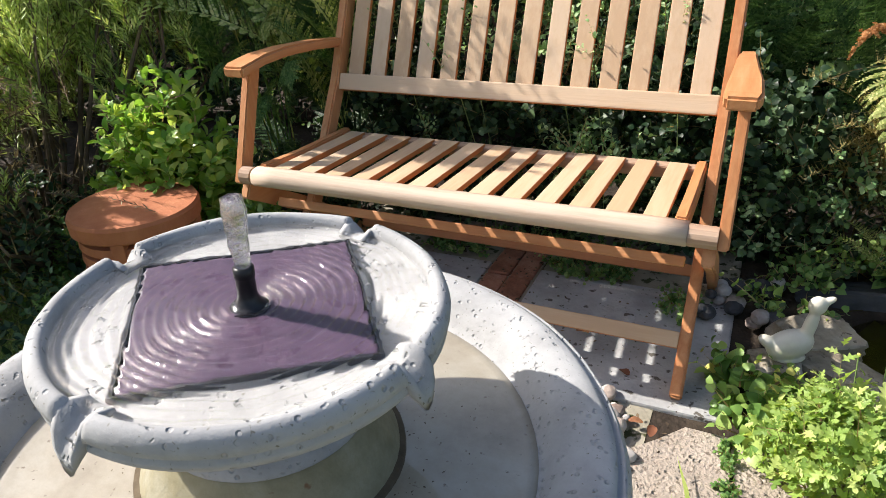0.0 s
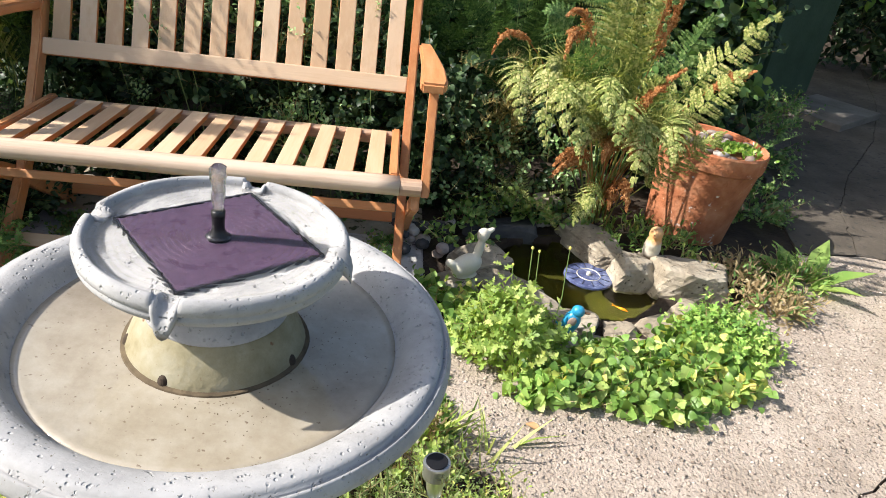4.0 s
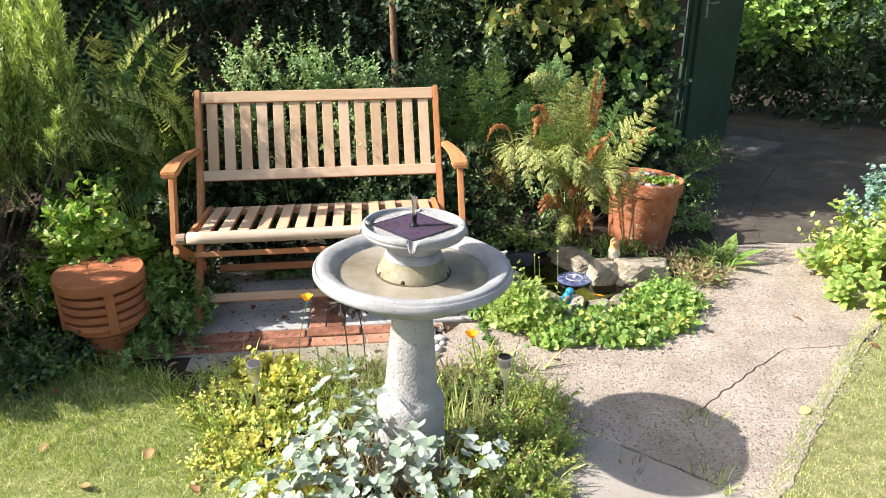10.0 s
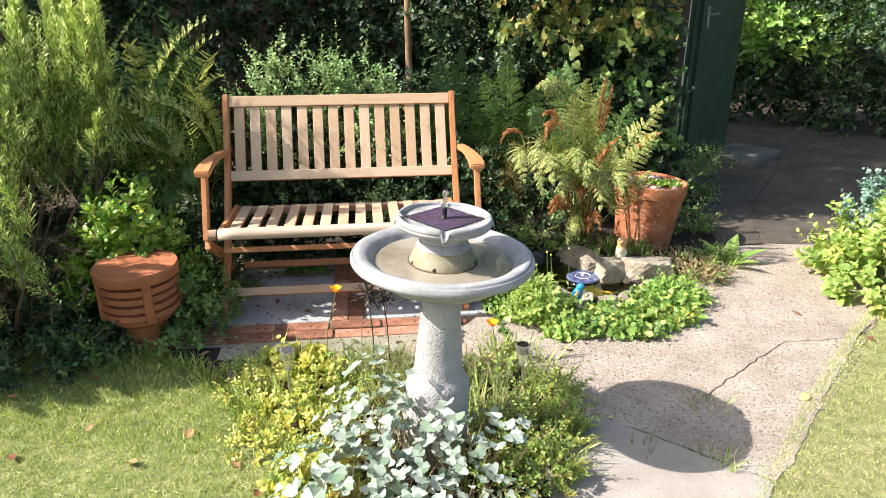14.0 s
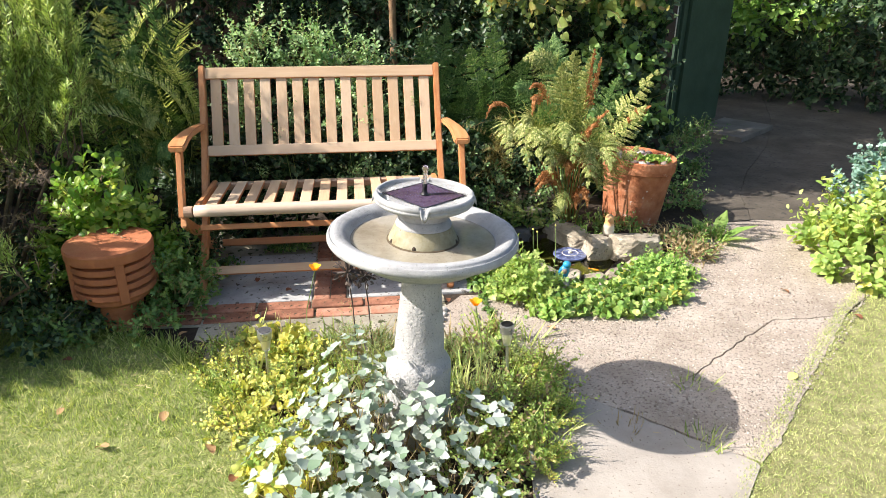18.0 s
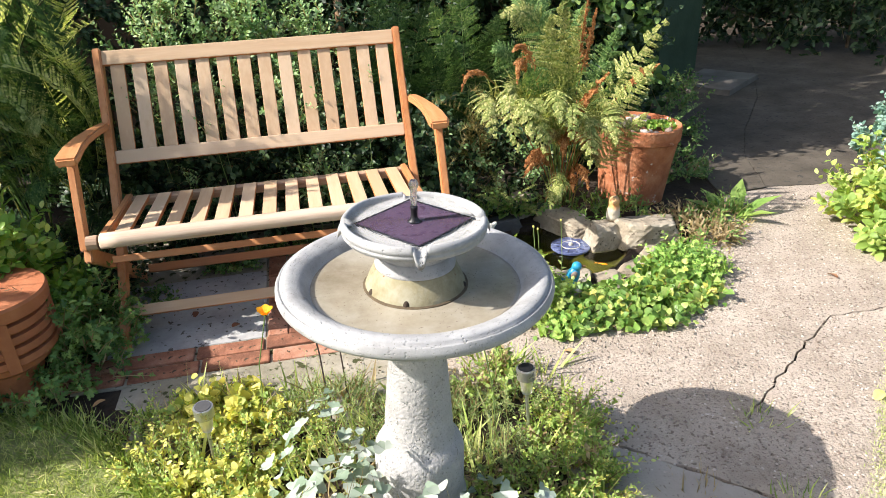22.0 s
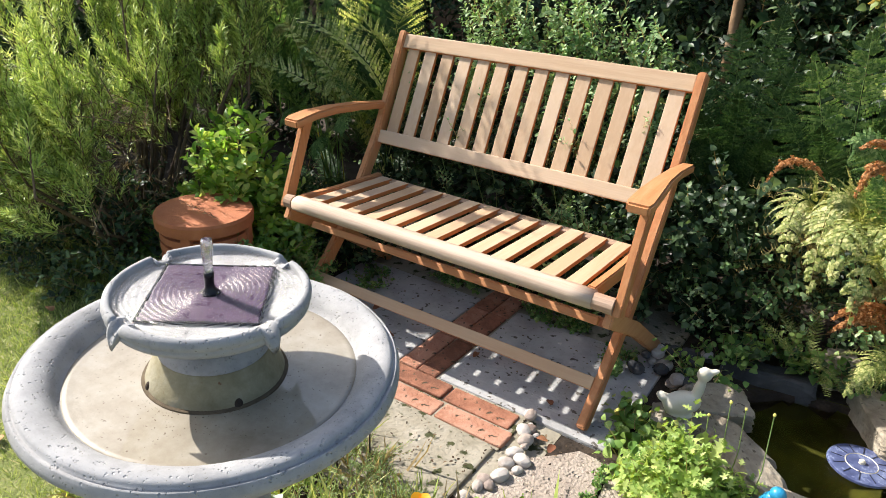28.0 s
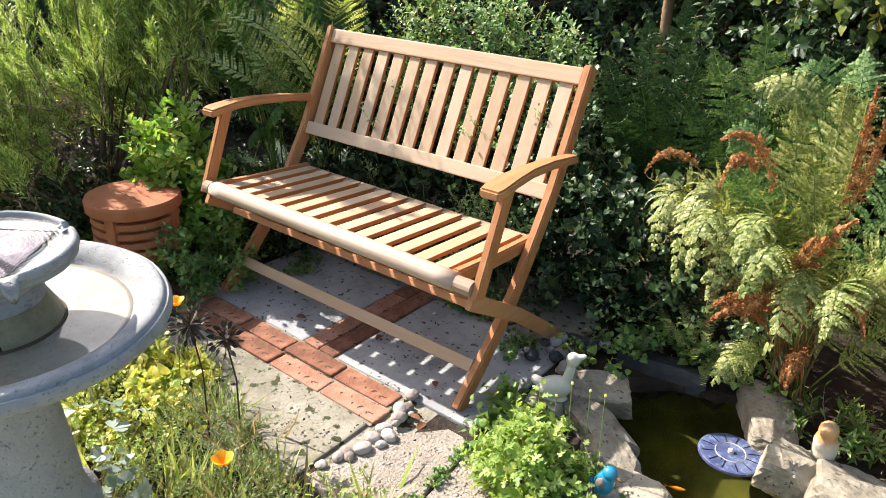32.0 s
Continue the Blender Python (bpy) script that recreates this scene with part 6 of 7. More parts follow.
for k, (x, y, n, m) in enumerate(((2.24, 1.66, 60, L_dry), (2.36, 1.82, 50, L_viola), (2.15, 1.78, 40, L_dry), (1.98, 1.98, 30, L_viola), (1.86, 2.02, 30, L_viola))):
    clump("strap_leaves", x, y, 0.11, 0.11, 0.05, n, 6, 0.042, "lance", m, "tangled half-dry leaves between planter and path", 150 + k, (0.05, 0.11), "dry leaves by the planter", extra=L_weed)

# Unseen dark sheets added so that gaps in the hedges look deeply shaded.
backing_far = part("backing_far", board((9.0, 0.08, 2.6), (6.6, 7.6, 1.3), (0, 0, -32)), M_dark_board, None)
tagged(backing_far, "added dark backing sheet behind the far hedge", "fence", kind="structure")
backing_rear = part("backing_rear", board((9.2, 0.08, 2.4), (-1.7, 3.6, 1.2)), M_dark_board, None)
tagged(backing_rear, "added dark backing sheet behind the hedge", "fence", kind="structure")

rng = np.random.default_rng(180)
hart = thing("harts_tongue", (2.42, 1.80, 0), "glossy strap-leaved fern at the path edge", "fern")
for k in range(5):
    a = radians(-60 + 55 * k)
    v, f = scatter(np.zeros((1, 3)), np.array([[math.cos(a), math.sin(a), 0.5]]), np.array([[-0.3 * math.cos(a), -0.3 * math.sin(a), 1.0]]), np.array([0.2 + 0.03 * (k % 3)]), "lance")
    put("frond", np_mesh("frond", v, f), L_viola, hart)
for x, y, h in ((1.37, 1.40, 0.27), (1.40, 1.44, 0.24), (1.33, 1.41, 0.21), (1.46, 1.38, 0.29)):
    fl = thing("flower_stalk", (x, y, 0), "thin green stalk with a small yellow bud", "flower", "flower stalks")
    part("stalk", tube(bmesh.new(), [(0, 0, -0.01), (0.008, 0, h * 0.5), (0.0, 0.005, h)], 0.0014, 5), L_herb, fl)
    part("bud", stone(int(h * 100), (0.008, 0.008, 0.010), 0.2, sub=1), L_yellow, fl).location = (0, 0.005, h)

# grass
def grass(name, n, region, label, seed, lo=0.016, hi=0.042, material=None, kind="grass"):
    rng = np.random.default_rng(seed)
    p = region(rng, n)
    tip = unit(rng.normal(size=p.shape) * [0.55, 0.55, 0] + [0, 0, 0.8])
    s = rng.uniform(lo, hi, len(p))
    tv, tf = scatter(p, tip, rng.normal(size=p.shape), s, kind)
    ob = put(name, np_mesh(name, tv, tf), material or L_grass)
    return tagged(ob, label, "grass", kind="stuff")


def left_lawn(rng, n):
    x, y = rng.uniform(-2.0, 0.95, n), rng.uniform(-0.3, 1.42, n)
    edge = np.interp(x, [-2.0, -0.95, -0.5, -0.12, 0.08, 0.46, 0.95], [1.5, 1.4, 1.27, 1.08, 0.74, 0.22, -0.15]) + 0.05 * np.sin(x * 23) + rng.normal(size=n) * 0.02
    k = y < edge
    return np.stack([x[k], y[k], np.full(k.sum(), -0.006)], 1)


def right_lawn(rng, n):
    x, y = rng.uniform(1.3, 4.2, n), rng.uniform(-0.4, 1.9, n)
    edge = np.interp(x, [1.3, 1.48, 1.722, 1.856, 2.067, 2.301, 2.587, 2.825, 2.97, 4.2], [-0.6, -0.12, 0.20, 0.325, 0.54, 0.765, 1.035, 1.225, 1.36, 1.9]) + 0.012 * np.sin(x * 31) + rng.normal(size=n) * 0.018
    k = y < edge
    return np.stack([x[k], y[k], np.full(k.sum(), -0.006)], 1)


grass("lawn_grass", 120000, left_lawn, "short mown grass, yellow-green and patchy in sun", 160, 0.010, 0.028)
grass("lawn_grass", 190000, right_lawn, "short dry mown grass beside the path", 161, 0.006, 0.015, L_grass_dry, "turf")
def lie_flat(name, n, region, label, seed, material, kind, lo, hi, cut, z=0.0):
    rng = np.random.default_rng(seed)
    p = region(rng, n)
    k = np.array([noise.noise((a * 3.2, b * 3.2, seed)) for a, b, _ in p]) + rng.normal(size=len(p)) * 0.3 > cut
    p = p[k] + [0, 0, z]
    v, f = scatter(p, rng.normal(size=p.shape) * [1, 1, 0.12], rng.normal(size=p.shape) * 0.25 + [0, 0, 1], rng.uniform(lo, hi, len(p)), kind)
    return tagged(put(name, np_mesh(name, v, f), material), label, "litter" if kind in ("grass", "turf") else "gravel", kind="stuff")


def lawn_edge(rng, n):
    p = left_lawn(rng, n)
    return p[(p[:, 1] > 0.55 - 0.25 * p[:, 0]) & (p[:, 0] > -1.2)]


def bed_rim(rng, n):
    t = rng.random(n)
    x = np.interp(t, [0, 0.35, 0.6, 0.8, 1], [0.62, 0.30, 0.14, -0.08, -0.50])
    y = np.interp(t, [0, 0.35, 0.6, 0.8, 1], [0.24, 0.58, 0.80, 1.08, 1.27])
    return np.stack([x + rng.normal(size=n) * 0.025, y + rng.normal(size=n) * 0.025, np.full(n, -0.012)], 1)


def path_rim(rng, n):
    x = rng.uniform(1.44, 2.95, n)
    y = np.interp(x, [1.44, 1.722, 1.856, 2.067, 2.301, 2.587, 2.825, 2.97], [-0.12, 0.20, 0.325, 0.54, 0.765, 1.035, 1.225, 1.36])
    w = 0.012 + 0.03 * np.array([max(0.0, noise.noise((a * 7, 3.0, 0.0))) for a in x])
    return np.stack([x + rng.normal(size=n) * w - 0.012, y + rng.normal(size=n) * w, np.full(n, -0.008)], 1)


grass("long_grass", 8000, path_rim, "dry uncut grass along the path's edge", 168, 0.008, 0.022, L_grass_dry, "turf")
grass("long_grass", 3500, bed_rim, "uncut grass hanging over the bed's rim", 167, 0.03, 0.075)
grass("long_grass", 40000, lawn_edge, "longer green grass at the lawn's shaded edge", 165, 0.02, 0.042)
lie_flat("dry_straw", 8000, left_lawn, "dry straw and clippings lying in the lawn", 162, L_straw, "grass", 0.012, 0.030, 0.1, 0.016)
lie_flat("dry_straw", 9000, right_lawn, "dry straw and clippings lying in the lawn", 163, L_straw, "turf", 0.005, 0.012, 0.0, 0.012)
def on_path(rng, n):
    x, y = rng.uniform(1.2, 3.1, n), rng.uniform(0.3, 2.0, n)
    lo = np.interp(x, [1.2, 1.62, 1.74, 2.0, 2.28, 2.7, 2.95, 3.1], [0.54, 0.45, 0.24, 0.44, 0.68, 1.06, 1.42, 1.8])
    hi = np.interp(x, [1.2, 1.75, 2.0, 2.2, 2.4, 2.52, 3.1], [1.36, 1.38, 1.46, 1.68, 1.86, 2.0, 1.98])
    k = (y > lo) & (y < hi)
    return np.stack([x[k], y[k], np.zeros(k.sum())], 1)


lie_flat("path_gravel", 15000, on_path, "rounded gravel standing proud of the worn path", 164, L_chip, "chip", 0.003, 0.012, -0.4)
br = np.random.default_rng(190)
bed_spots = [(0.30, 1.10, 70), (0.55, 1.02, 50), (0.92, 0.70, 90), (1.10, 0.95, 40), (0.15, 1.0, 40), (1.72, 0.62, 40), (1.64, 0.33, 60), (1.44, 0.42, 30), (1.15, 1.0, 30), (0.85, 0.95, 50)]
bed_spots += [(float(x), float(y), 16) for x, y in zip(br.uniform(0.15, 1.25, 36), br.uniform(0.35, 1.05, 36)) if (x - 0.79) ** 2 + (y - 0.49) ** 2 > 0.02 and y > 0.95 - 1.0 * x]
for k, (x, y, n) in enumerate(bed_spots):
    rng = np.random.default_rng(170 + k)
    p = np.stack([rng.normal(0, 0.028, n), rng.normal(0, 0.028, n), np.full(n, -0.01)], 1)
    tip = unit(p * [9, 9, 0] + rng.normal(size=(n, 3)) * 0.25 + [0, 0, 0.8])
    h = 0.07 if x > 1.3 else (0.11 if n > 20 else 0.16)
    ob = put("grass_tuft", np_mesh("grass_tuft", *scatter(p, tip, rng.normal(size=(n, 3)), rng.uniform(0.4, 1.0, n) * h, "grass")), L_dry if k % 4 == 3 else L_grass)
    ob.location = (x, y, 0)
    tagged(ob, "tuft of long thin grass", "grass", "grass tufts")

# crumbs of soil and leaf on the paving, moss by the bench
def crumbs(n, x0, x1, y0, y1, seed, label):
    rng = np.random.default_rng(seed)
    p = np.stack([rng.uniform(x0, x1, n), rng.uniform(y0, y1, n), np.full(n, 0.003)], 1)
    k = np.array([noise.noise((a * 4, b * 4, seed)) for a, b, _ in p]) + rng.normal(size=n) * 0.25 > 0.05
    p = p[k]
    v, f = scatter(p, rng.normal(size=p.shape) * [1, 1, 0.2], rng.normal(size=p.shape) * 0.4 + [0, 0, 1], rng.uniform(0.003, 0.012, len(p)), "leaf")
    ob = put("leaf_litter", np_mesh("leaf_litter", v, f), L_litter)
    tagged(ob, label, "litter", kind="stuff")


L_litter = leaf_mat("litter", [(0.03, 0.02, 0.012), (0.09, 0.06, 0.035), (0.24, 0.17, 0.10)], rough=0.9, through_light=0.0)
crumbs(700, -0.1, 1.1, 1.24, 2.1, 200, "dark crumbs of soil and leaf on the patio")
crumbs(500, 0.05, 0.9, 0.95, 1.25, 201, "dark crumbs of soil and leaf on the mossy slab")
crumbs(260, 1.1, 2.5, 0.9, 1.9, 202, "dry leaf crumbs on the path by the pond")
for k, (x, y, rx, ry, n) in enumerate(((0.72, 1.93, 0.14, 0.05, 90), (0.30, 1.95, 0.12, 0.06, 70), (1.0, 1.80, 0.05, 0.08, 40), (0.05, 1.75, 0.06, 0.1, 40), (0.6, 2.05, 0.3, 0.06, 120))):
    clump("ground_moss", x, y, rx, ry, 0.02, n, 5, 0.016, "round", L_fern, "low mossy ground cover on the slabs under the bench", 210 + k, (0.02, 0.05), "moss under the bench")

# ---- pond ----
M_silt = mat("pond silt", [(0.02, 0.02, 0.003), (0.05, 0.05, 0.006), (0.09, 0.085, 0.010)], rough=1.0, scale=6)
def pond_shape(r, z, a):
    k = 1 + 0.08 * noise.noise((1.5 * math.cos(a), 1.5 * math.sin(a), 4))
    return r * k, z
liner = lathe(bmesh.new(), [(0.335, -0.012), (0.325, -0.03), (0.29, -0.10), (0.25, -0.15), (0.02, -0.16)], 48, pond_shape)
bmesh.ops.delete(liner, geom=[f for f in liner.faces if len(f.verts) > 4 and f.calc_center_median().z > -0.05], context="FACES_ONLY")
for v in liner.verts:
    v.co.y *= 0.84
pond = part("pond_bed", liner, M_silt, None, smooth=True)
pond.location = (1.60, 1.75, 0)
tagged(pond, "murky olive bed of the small garden pond", "pond", kind="structure")
bm = bmesh.new()
bmesh.ops.create_circle(bm, cap_ends=True, segments=48, radius=0.318)
for v in bm.verts:
    v.co.y *= 0.84
water = part("pond_water", bm, M_pond, None)
water.location = (1.60, 1.75, -0.035)
water.visible_shadow = False
tagged(water, "still greenish pond water with dark reflections", "water", kind="structure")


def crag(seed, size, rough=0.06):
    """An angular block: a ball cut by planes, slightly worn."""
    g = random.Random(seed)
    planes = [(Vector(p).normalized(), g.uniform(0.40, 0.5)) for p in ((1, g.uniform(-.3, .3), g.uniform(-.2, .2)), (-1, g.uniform(-.3, .3), g.uniform(-.2, .2)), (g.uniform(-.3, .3), 1, g.uniform(-.2, .2)), (g.uniform(-.3, .3), -1, g.uniform(-.3, .1)),
              (g.uniform(-.25, .25), g.uniform(-.25, .25), 1), (0, 0, -1))]
    planes += [(Vector((g.uniform(-1, 1), g.uniform(-1, 1), g.uniform(-.4, .9))).normalized(), g.uniform(0.50, 0.58)) for _ in range(5)]
    bm = bmesh.new()
    bmesh.ops.create_icosphere(bm, subdivisions=4, radius=1.0)
    o = Vector((seed * 3.1, seed * 1.7, 0))
    for v in bm.verts:
        d = v.co.normalized()
        r = min([h / d.dot(n) for n, h in planes if d.dot(n) > 0.05] + [0.75])
        c = d * r * (1 + rough * noise.noise(d * 3 + o) + rough * 0.6 * noise.noise(d * 9 + o))
        v.co = Vector((c.x * size[0], c.y * size[1], c.z * size[2]))
    return bm


def rock(x, y, z, size, seed, material, label, rz=0, tilt=0, name="rock", rough=0.22, flat=0.35, group="pond stones"):
    ob = part(name, crag(seed, size) if flat > 0.3 else stone(seed, size, rough, flat), material, None)
    ob.matrix_world = pose(x, y, z, tilt, 0, rz)
    return tagged(ob, label, "stone", group)


rock(1.715, 1.96, -0.002, (0.13, 0.30, 0.09), 3, M_rock, "long rough sandstone edging the pond", 24)
rock(1.805, 1.775, 0.005, (0.14, 0.13, 0.13), 5, M_rock, "squarish brown sandstone block at the water", 15)
rock(1.985, 1.745, 0.012, (0.28, 0.18, 0.14), 8, M_rock, "large pale angular sandstone beside the robin", -12, -12)
rock(1.40, 2.03, -0.03, (0.30, 0.11, 0.12), 11, M_darkrock, "dark slate block walling the pond's back", 14, rough=0.18, flat=0.78)
rock(1.56, 2.12, 0.05, (0.10, 0.09, 0.12), 12, M_rock, "rounded grey stone behind the pond", 30)
rock(1.29, 1.76, 0.00, (0.22, 0.15, 0.10), 13, M_rock, "weathered grey stone near the duck", 40)
rock(1.36, 1.62, 0.00, (0.22, 0.13, 0.09), 14, M_rock, "pale stone edging the pond", -30)
rock(1.455, 1.53, 0.00, (0.17, 0.11, 0.08), 15, M_rock, "pale stone edging the pond", -40)
rock(1.545, 1.465, -0.005, (0.15, 0.10, 0.07), 16, M_rock, "pale stone edging the pond", -20)
rock(1.68, 1.45, -0.01, (0.11, 0.07, 0.05), 17, M_rock, "pale stone edging the pond", 10)
rock(1.80, 1.49, -0.01, (0.13, 0.08, 0.06), 18, M_rock, "pale stone edging the pond", 25)
rock(1.93, 1.60, -0.02, (0.12, 0.09, 0.06), 19, M_rock, "pale stone edging the pond", 40)
gr = random.Random(21)
for i in range(20):
    t = (i / 19) ** 1.3
    x, y = 0.905 + 0.045 * math.sin(t * 3) + gr.uniform(-0.022, 0.022), 1.40 - 0.36 * t + gr.uniform(-0.02, 0.02)
    s_ = gr.uniform(0.016, 0.042)
    rock(x, y, s_ * 0.18, (s_ * 1.2, s_ * 0.9, s_ * 0.7), 30 + i, M_pebble, "smooth rounded pebble at the patio edge", gr.uniform(0, 180), name="pebble", rough=0.12, flat=0.0, group="pebbles at the patio edge")
for i in range(22):
    s_ = gr.uniform(0.025, 0.05)
    rock(1.12 + gr.uniform(-0.1, 0.1), 1.88 + gr.uniform(-0.10, 0.12), s_ * 0.3 + (0.02 if i > 12 else 0), (s_ * 1.1, s_, s_ * 0.8), 60 + i, M_darkrock if i % 3 else M_pebble, "dark rounded cobble beside the bench foot", gr.uniform(0, 180), name="cobble", rough=0.12, flat=0.0, group="cobbles by the bench")

# floating solar fountain
disc = thing("floating_fountain", (1.671, 1.791, -0.034), "round blue floating solar fountain on the pond", "fountain")
M_cell = mat("blue solar cells", [(0.045, 0.055, 0.12), (0.085, 0.105, 0.21), (0.19, 0.23, 0.36)], rough=0.25, scale=30, spec=0.6)
part("float_plate", lathe(bmesh.new(), [(0.078, 0.0), (0.082, 0.004), (0.081, 0.010), (0.077, 0.012), (0.01, 0.013)], 48), M_cell, disc)
for k in range(12):
    a = 2 * math.pi * k / 12
    bm = board((0.030, 0.0016, 0.001), (0, 0, 0), bevel=0)
    part("cell_line", bm, M_black, disc).matrix_local = pose(0.058 * math.cos(a), 0.058 * math.sin(a), 0.0133, 0, 0, math.degrees(a))
bm = bmesh.new()
lathe(bm, [(0.037, 0.0125), (0.0385, 0.0145), (0.040, 0.0125)], 40)
part("white_ring", bm, M_white, disc)
part("jet_cap", lathe(bmesh.new(), [(0.008, 0.012), (0.008, 0.020), (0.004, 0.024)], 14), M_white, disc)

# goldfish
M_fish = mat("goldfish", [(0.75, 0.20, 0.01), (0.85, 0.32, 0.02)], rough=0.4)
for x, y, rz in ((1.60, 1.62, 20), (1.76, 1.66, -35), (1.68, 1.56, 70)):
    bm = bmesh.new()
    prof = [(0.0005, -0.035), (0.004, -0.024), (0.009, -0.006), (0.009, 0.010), (0.005, 0.022), (0.0005, 0.028)]
    lathe(bm, prof, 10)
    bmesh.ops.rotate(bm, verts=bm.verts, cent=(0, 0, 0), matrix=Matrix.Rotation(radians(90), 3, "Y"))
    t = [bm.verts.new(p) for p in ((-0.032, 0, 0), (-0.052, 0.002, 0.012), (-0.046, 0, 0), (-0.052, -0.002, -0.012))]
    bm.faces.new(t)
    bmesh.ops.scale(bm, verts=bm.verts, vec=(0.7, 0.7, 0.7))
    ob = part("goldfish", bm, M_fish, None, smooth=True)
    ob.matrix_world = pose(x, y, -0.085, 0, 0, rz)
    tagged(ob, "orange goldfish under the pond surface", "fish", "goldfish")


# ---- ornaments ----
def blob(bm, at, size, rot=(0, 0, 0), mi=0, sub=3):
    g = bmesh.ops.create_icosphere(bm, subdivisions=sub, radius=0.5, matrix=pose(*at, *rot) @ Matrix.Diagonal((*size, 1)))
    for f in {f for v in g["verts"] for f in v.link_faces}:
        f.material_index = mi


def ornament(name, blobs, mats, at, rz, label):
    bm = bmesh.new()
    for b_ in blobs:
        blob(bm, *b_)
    me = bpy.data.meshes.new(name)
    bm.to_mesh(me)
    bm.free()
    if name == "duck_ornament":
        me.transform(Matrix.Diagonal((0.80, 0.80, 0.90, 1)))
    if name == "robin_ornament":
        me.transform(Matrix.Diagonal((1.15, 1.15, 1.3, 1)))
    if name == "bluebird_ornament":
        me.transform(Matrix.Diagonal((0.85, 0.85, 0.9, 1)))
    me.shade_smooth()
    for m_ in mats:
        me.materials.append(m_)
    ob = new(name, me)
    if len(set(b_[3] if len(b_) > 3 else 0 for b_ in blobs)) == 1:
        melt = ob.modifiers.new("melt", "REMESH")
        melt.mode, melt.voxel_size, melt.use_smooth_shade = "VOXEL", 0.0035, True
        soft = ob.modifiers.new("soft", "SMOOTH")
        soft.factor, soft.iterations = 0.5, 9
    ob.matrix_world = pose(*at, 0, 0, rz)
    return tagged(ob, label, "ornament")



M_blue = mat("blue glaze", [(0.01, 0.13, 0.26), (0.02, 0.22, 0.38), (0.05, 0.32, 0.45)], rough=0.3, scale=25, coat=0.5)
M_orange = mat("robin breast", [(0.55, 0.22, 0.06), (0.66, 0.36, 0.15)], rough=0.6, scale=25)
M_brown = mat("brown glaze", [(0.10, 0.05, 0.025), (0.2, 0.11, 0.06)], rough=0.6, scale=25)
ornament("duck_ornament", [((0, 0, 0.042), (0.125, 0.075, 0.075), (0, -14, 0)), ((-0.058, 0, 0.05), (0.06, 0.04, 0.03), (0, 25, 0)), ((0.042, 0, 0.095), (0.036, 0.034, 0.10), (0, 10, 0)),
          ((0.050, 0, 0.150), (0.050, 0.042, 0.048)), ((0.076, 0, 0.163), (0.040, 0.024, 0.018), (0, -25, 0)), ((0.0, 0, 0.006), (0.10, 0.06, 0.02))],
         [M_white], (1.235, 1.60, 0.05), 20, "small cream ceramic duck ornament at the pond edge")
rock(1.22, 1.60, 0.018, (0.12, 0.09, 0.075), 96, M_rock, "flat stone carrying the duck", 10)
ornament("bluebird_ornament", [((0, 0, 0.045), (0.055, 0.05, 0.085), (0, 18, 0)), ((0.014, 0, 0.086), (0.042, 0.040, 0.038)), ((0.040, 0, 0.086), (0.026, 0.009, 0.008), (0, 0, 0), 1), ((-0.03, 0, 0.018), (0.05, 0.022, 0.012), (0, 50, 0)),
          ((0.002, -0.020, 0.056), (0.026, 0.012, 0.036), (0, 25, 0), 2)], [M_blue, M_brown, M_pebble], (1.500, 1.355, 0.045), -15, "glossy blue ceramic bird ornament among the leaves")
rock(1.495, 1.365, 0.015, (0.10, 0.09, 0.06), 97, M_pebble, "rounded stone under the blue bird", 10)
def robin_mat():
    """Pale belly, orange breast and face, brown crown, running into one another along the height."""
    m = mat("robin glaze", [(0.5, 0.5, 0.5), (0.6, 0.6, 0.6)], rough=0.5, scale=40, bump=0.2, bump_scale=150)
    nt = m.node_tree
    co, sep, sm, rp = (nt.nodes.new(n) for n in ("ShaderNodeTexCoord", "ShaderNodeSeparateXYZ", "ShaderNodeTexNoise", "ShaderNodeValToRGB"))
    sm.inputs["Scale"].default_value = 60
    nt.links.new(co.outputs["Object"], sep.inputs[0])
    nt.links.new(co.outputs["Object"], sm.inputs[0])
    ad = nt.nodes.new("ShaderNodeMath")
    ad.operation = "MULTIPLY_ADD"
    ad.inputs[1].default_value = 0.02
    nt.links.new(sm.outputs[0], ad.inputs[0])
    nt.links.new(sep.outputs["Z"], ad.inputs[2])
    r = nt.nodes.new("ShaderNodeMapRange")
    r.inputs[2].default_value = 0.16
    nt.links.new(ad.outputs[0], r.inputs[0])
    for k, (p, c) in enumerate(((0.22, (0.20, 0.15, 0.10)), (0.32, (0.58, 0.54, 0.45)), (0.55, (0.60, 0.54, 0.43)), (0.66, (0.56, 0.27, 0.10)), (0.84, (0.60, 0.34, 0.15)), (0.95, (0.36, 0.25, 0.15)))):
        e = rp.color_ramp.elements[k] if k < 2 else rp.color_ramp.elements.new(p)
        e.position, e.color = p, (*c, 1)
    nt.links.new(r.outputs[0], rp.inputs[0])
    nt.links.new(rp.outputs[0], nt.nodes["Principled BSDF"].inputs["Base Color"])
    return m


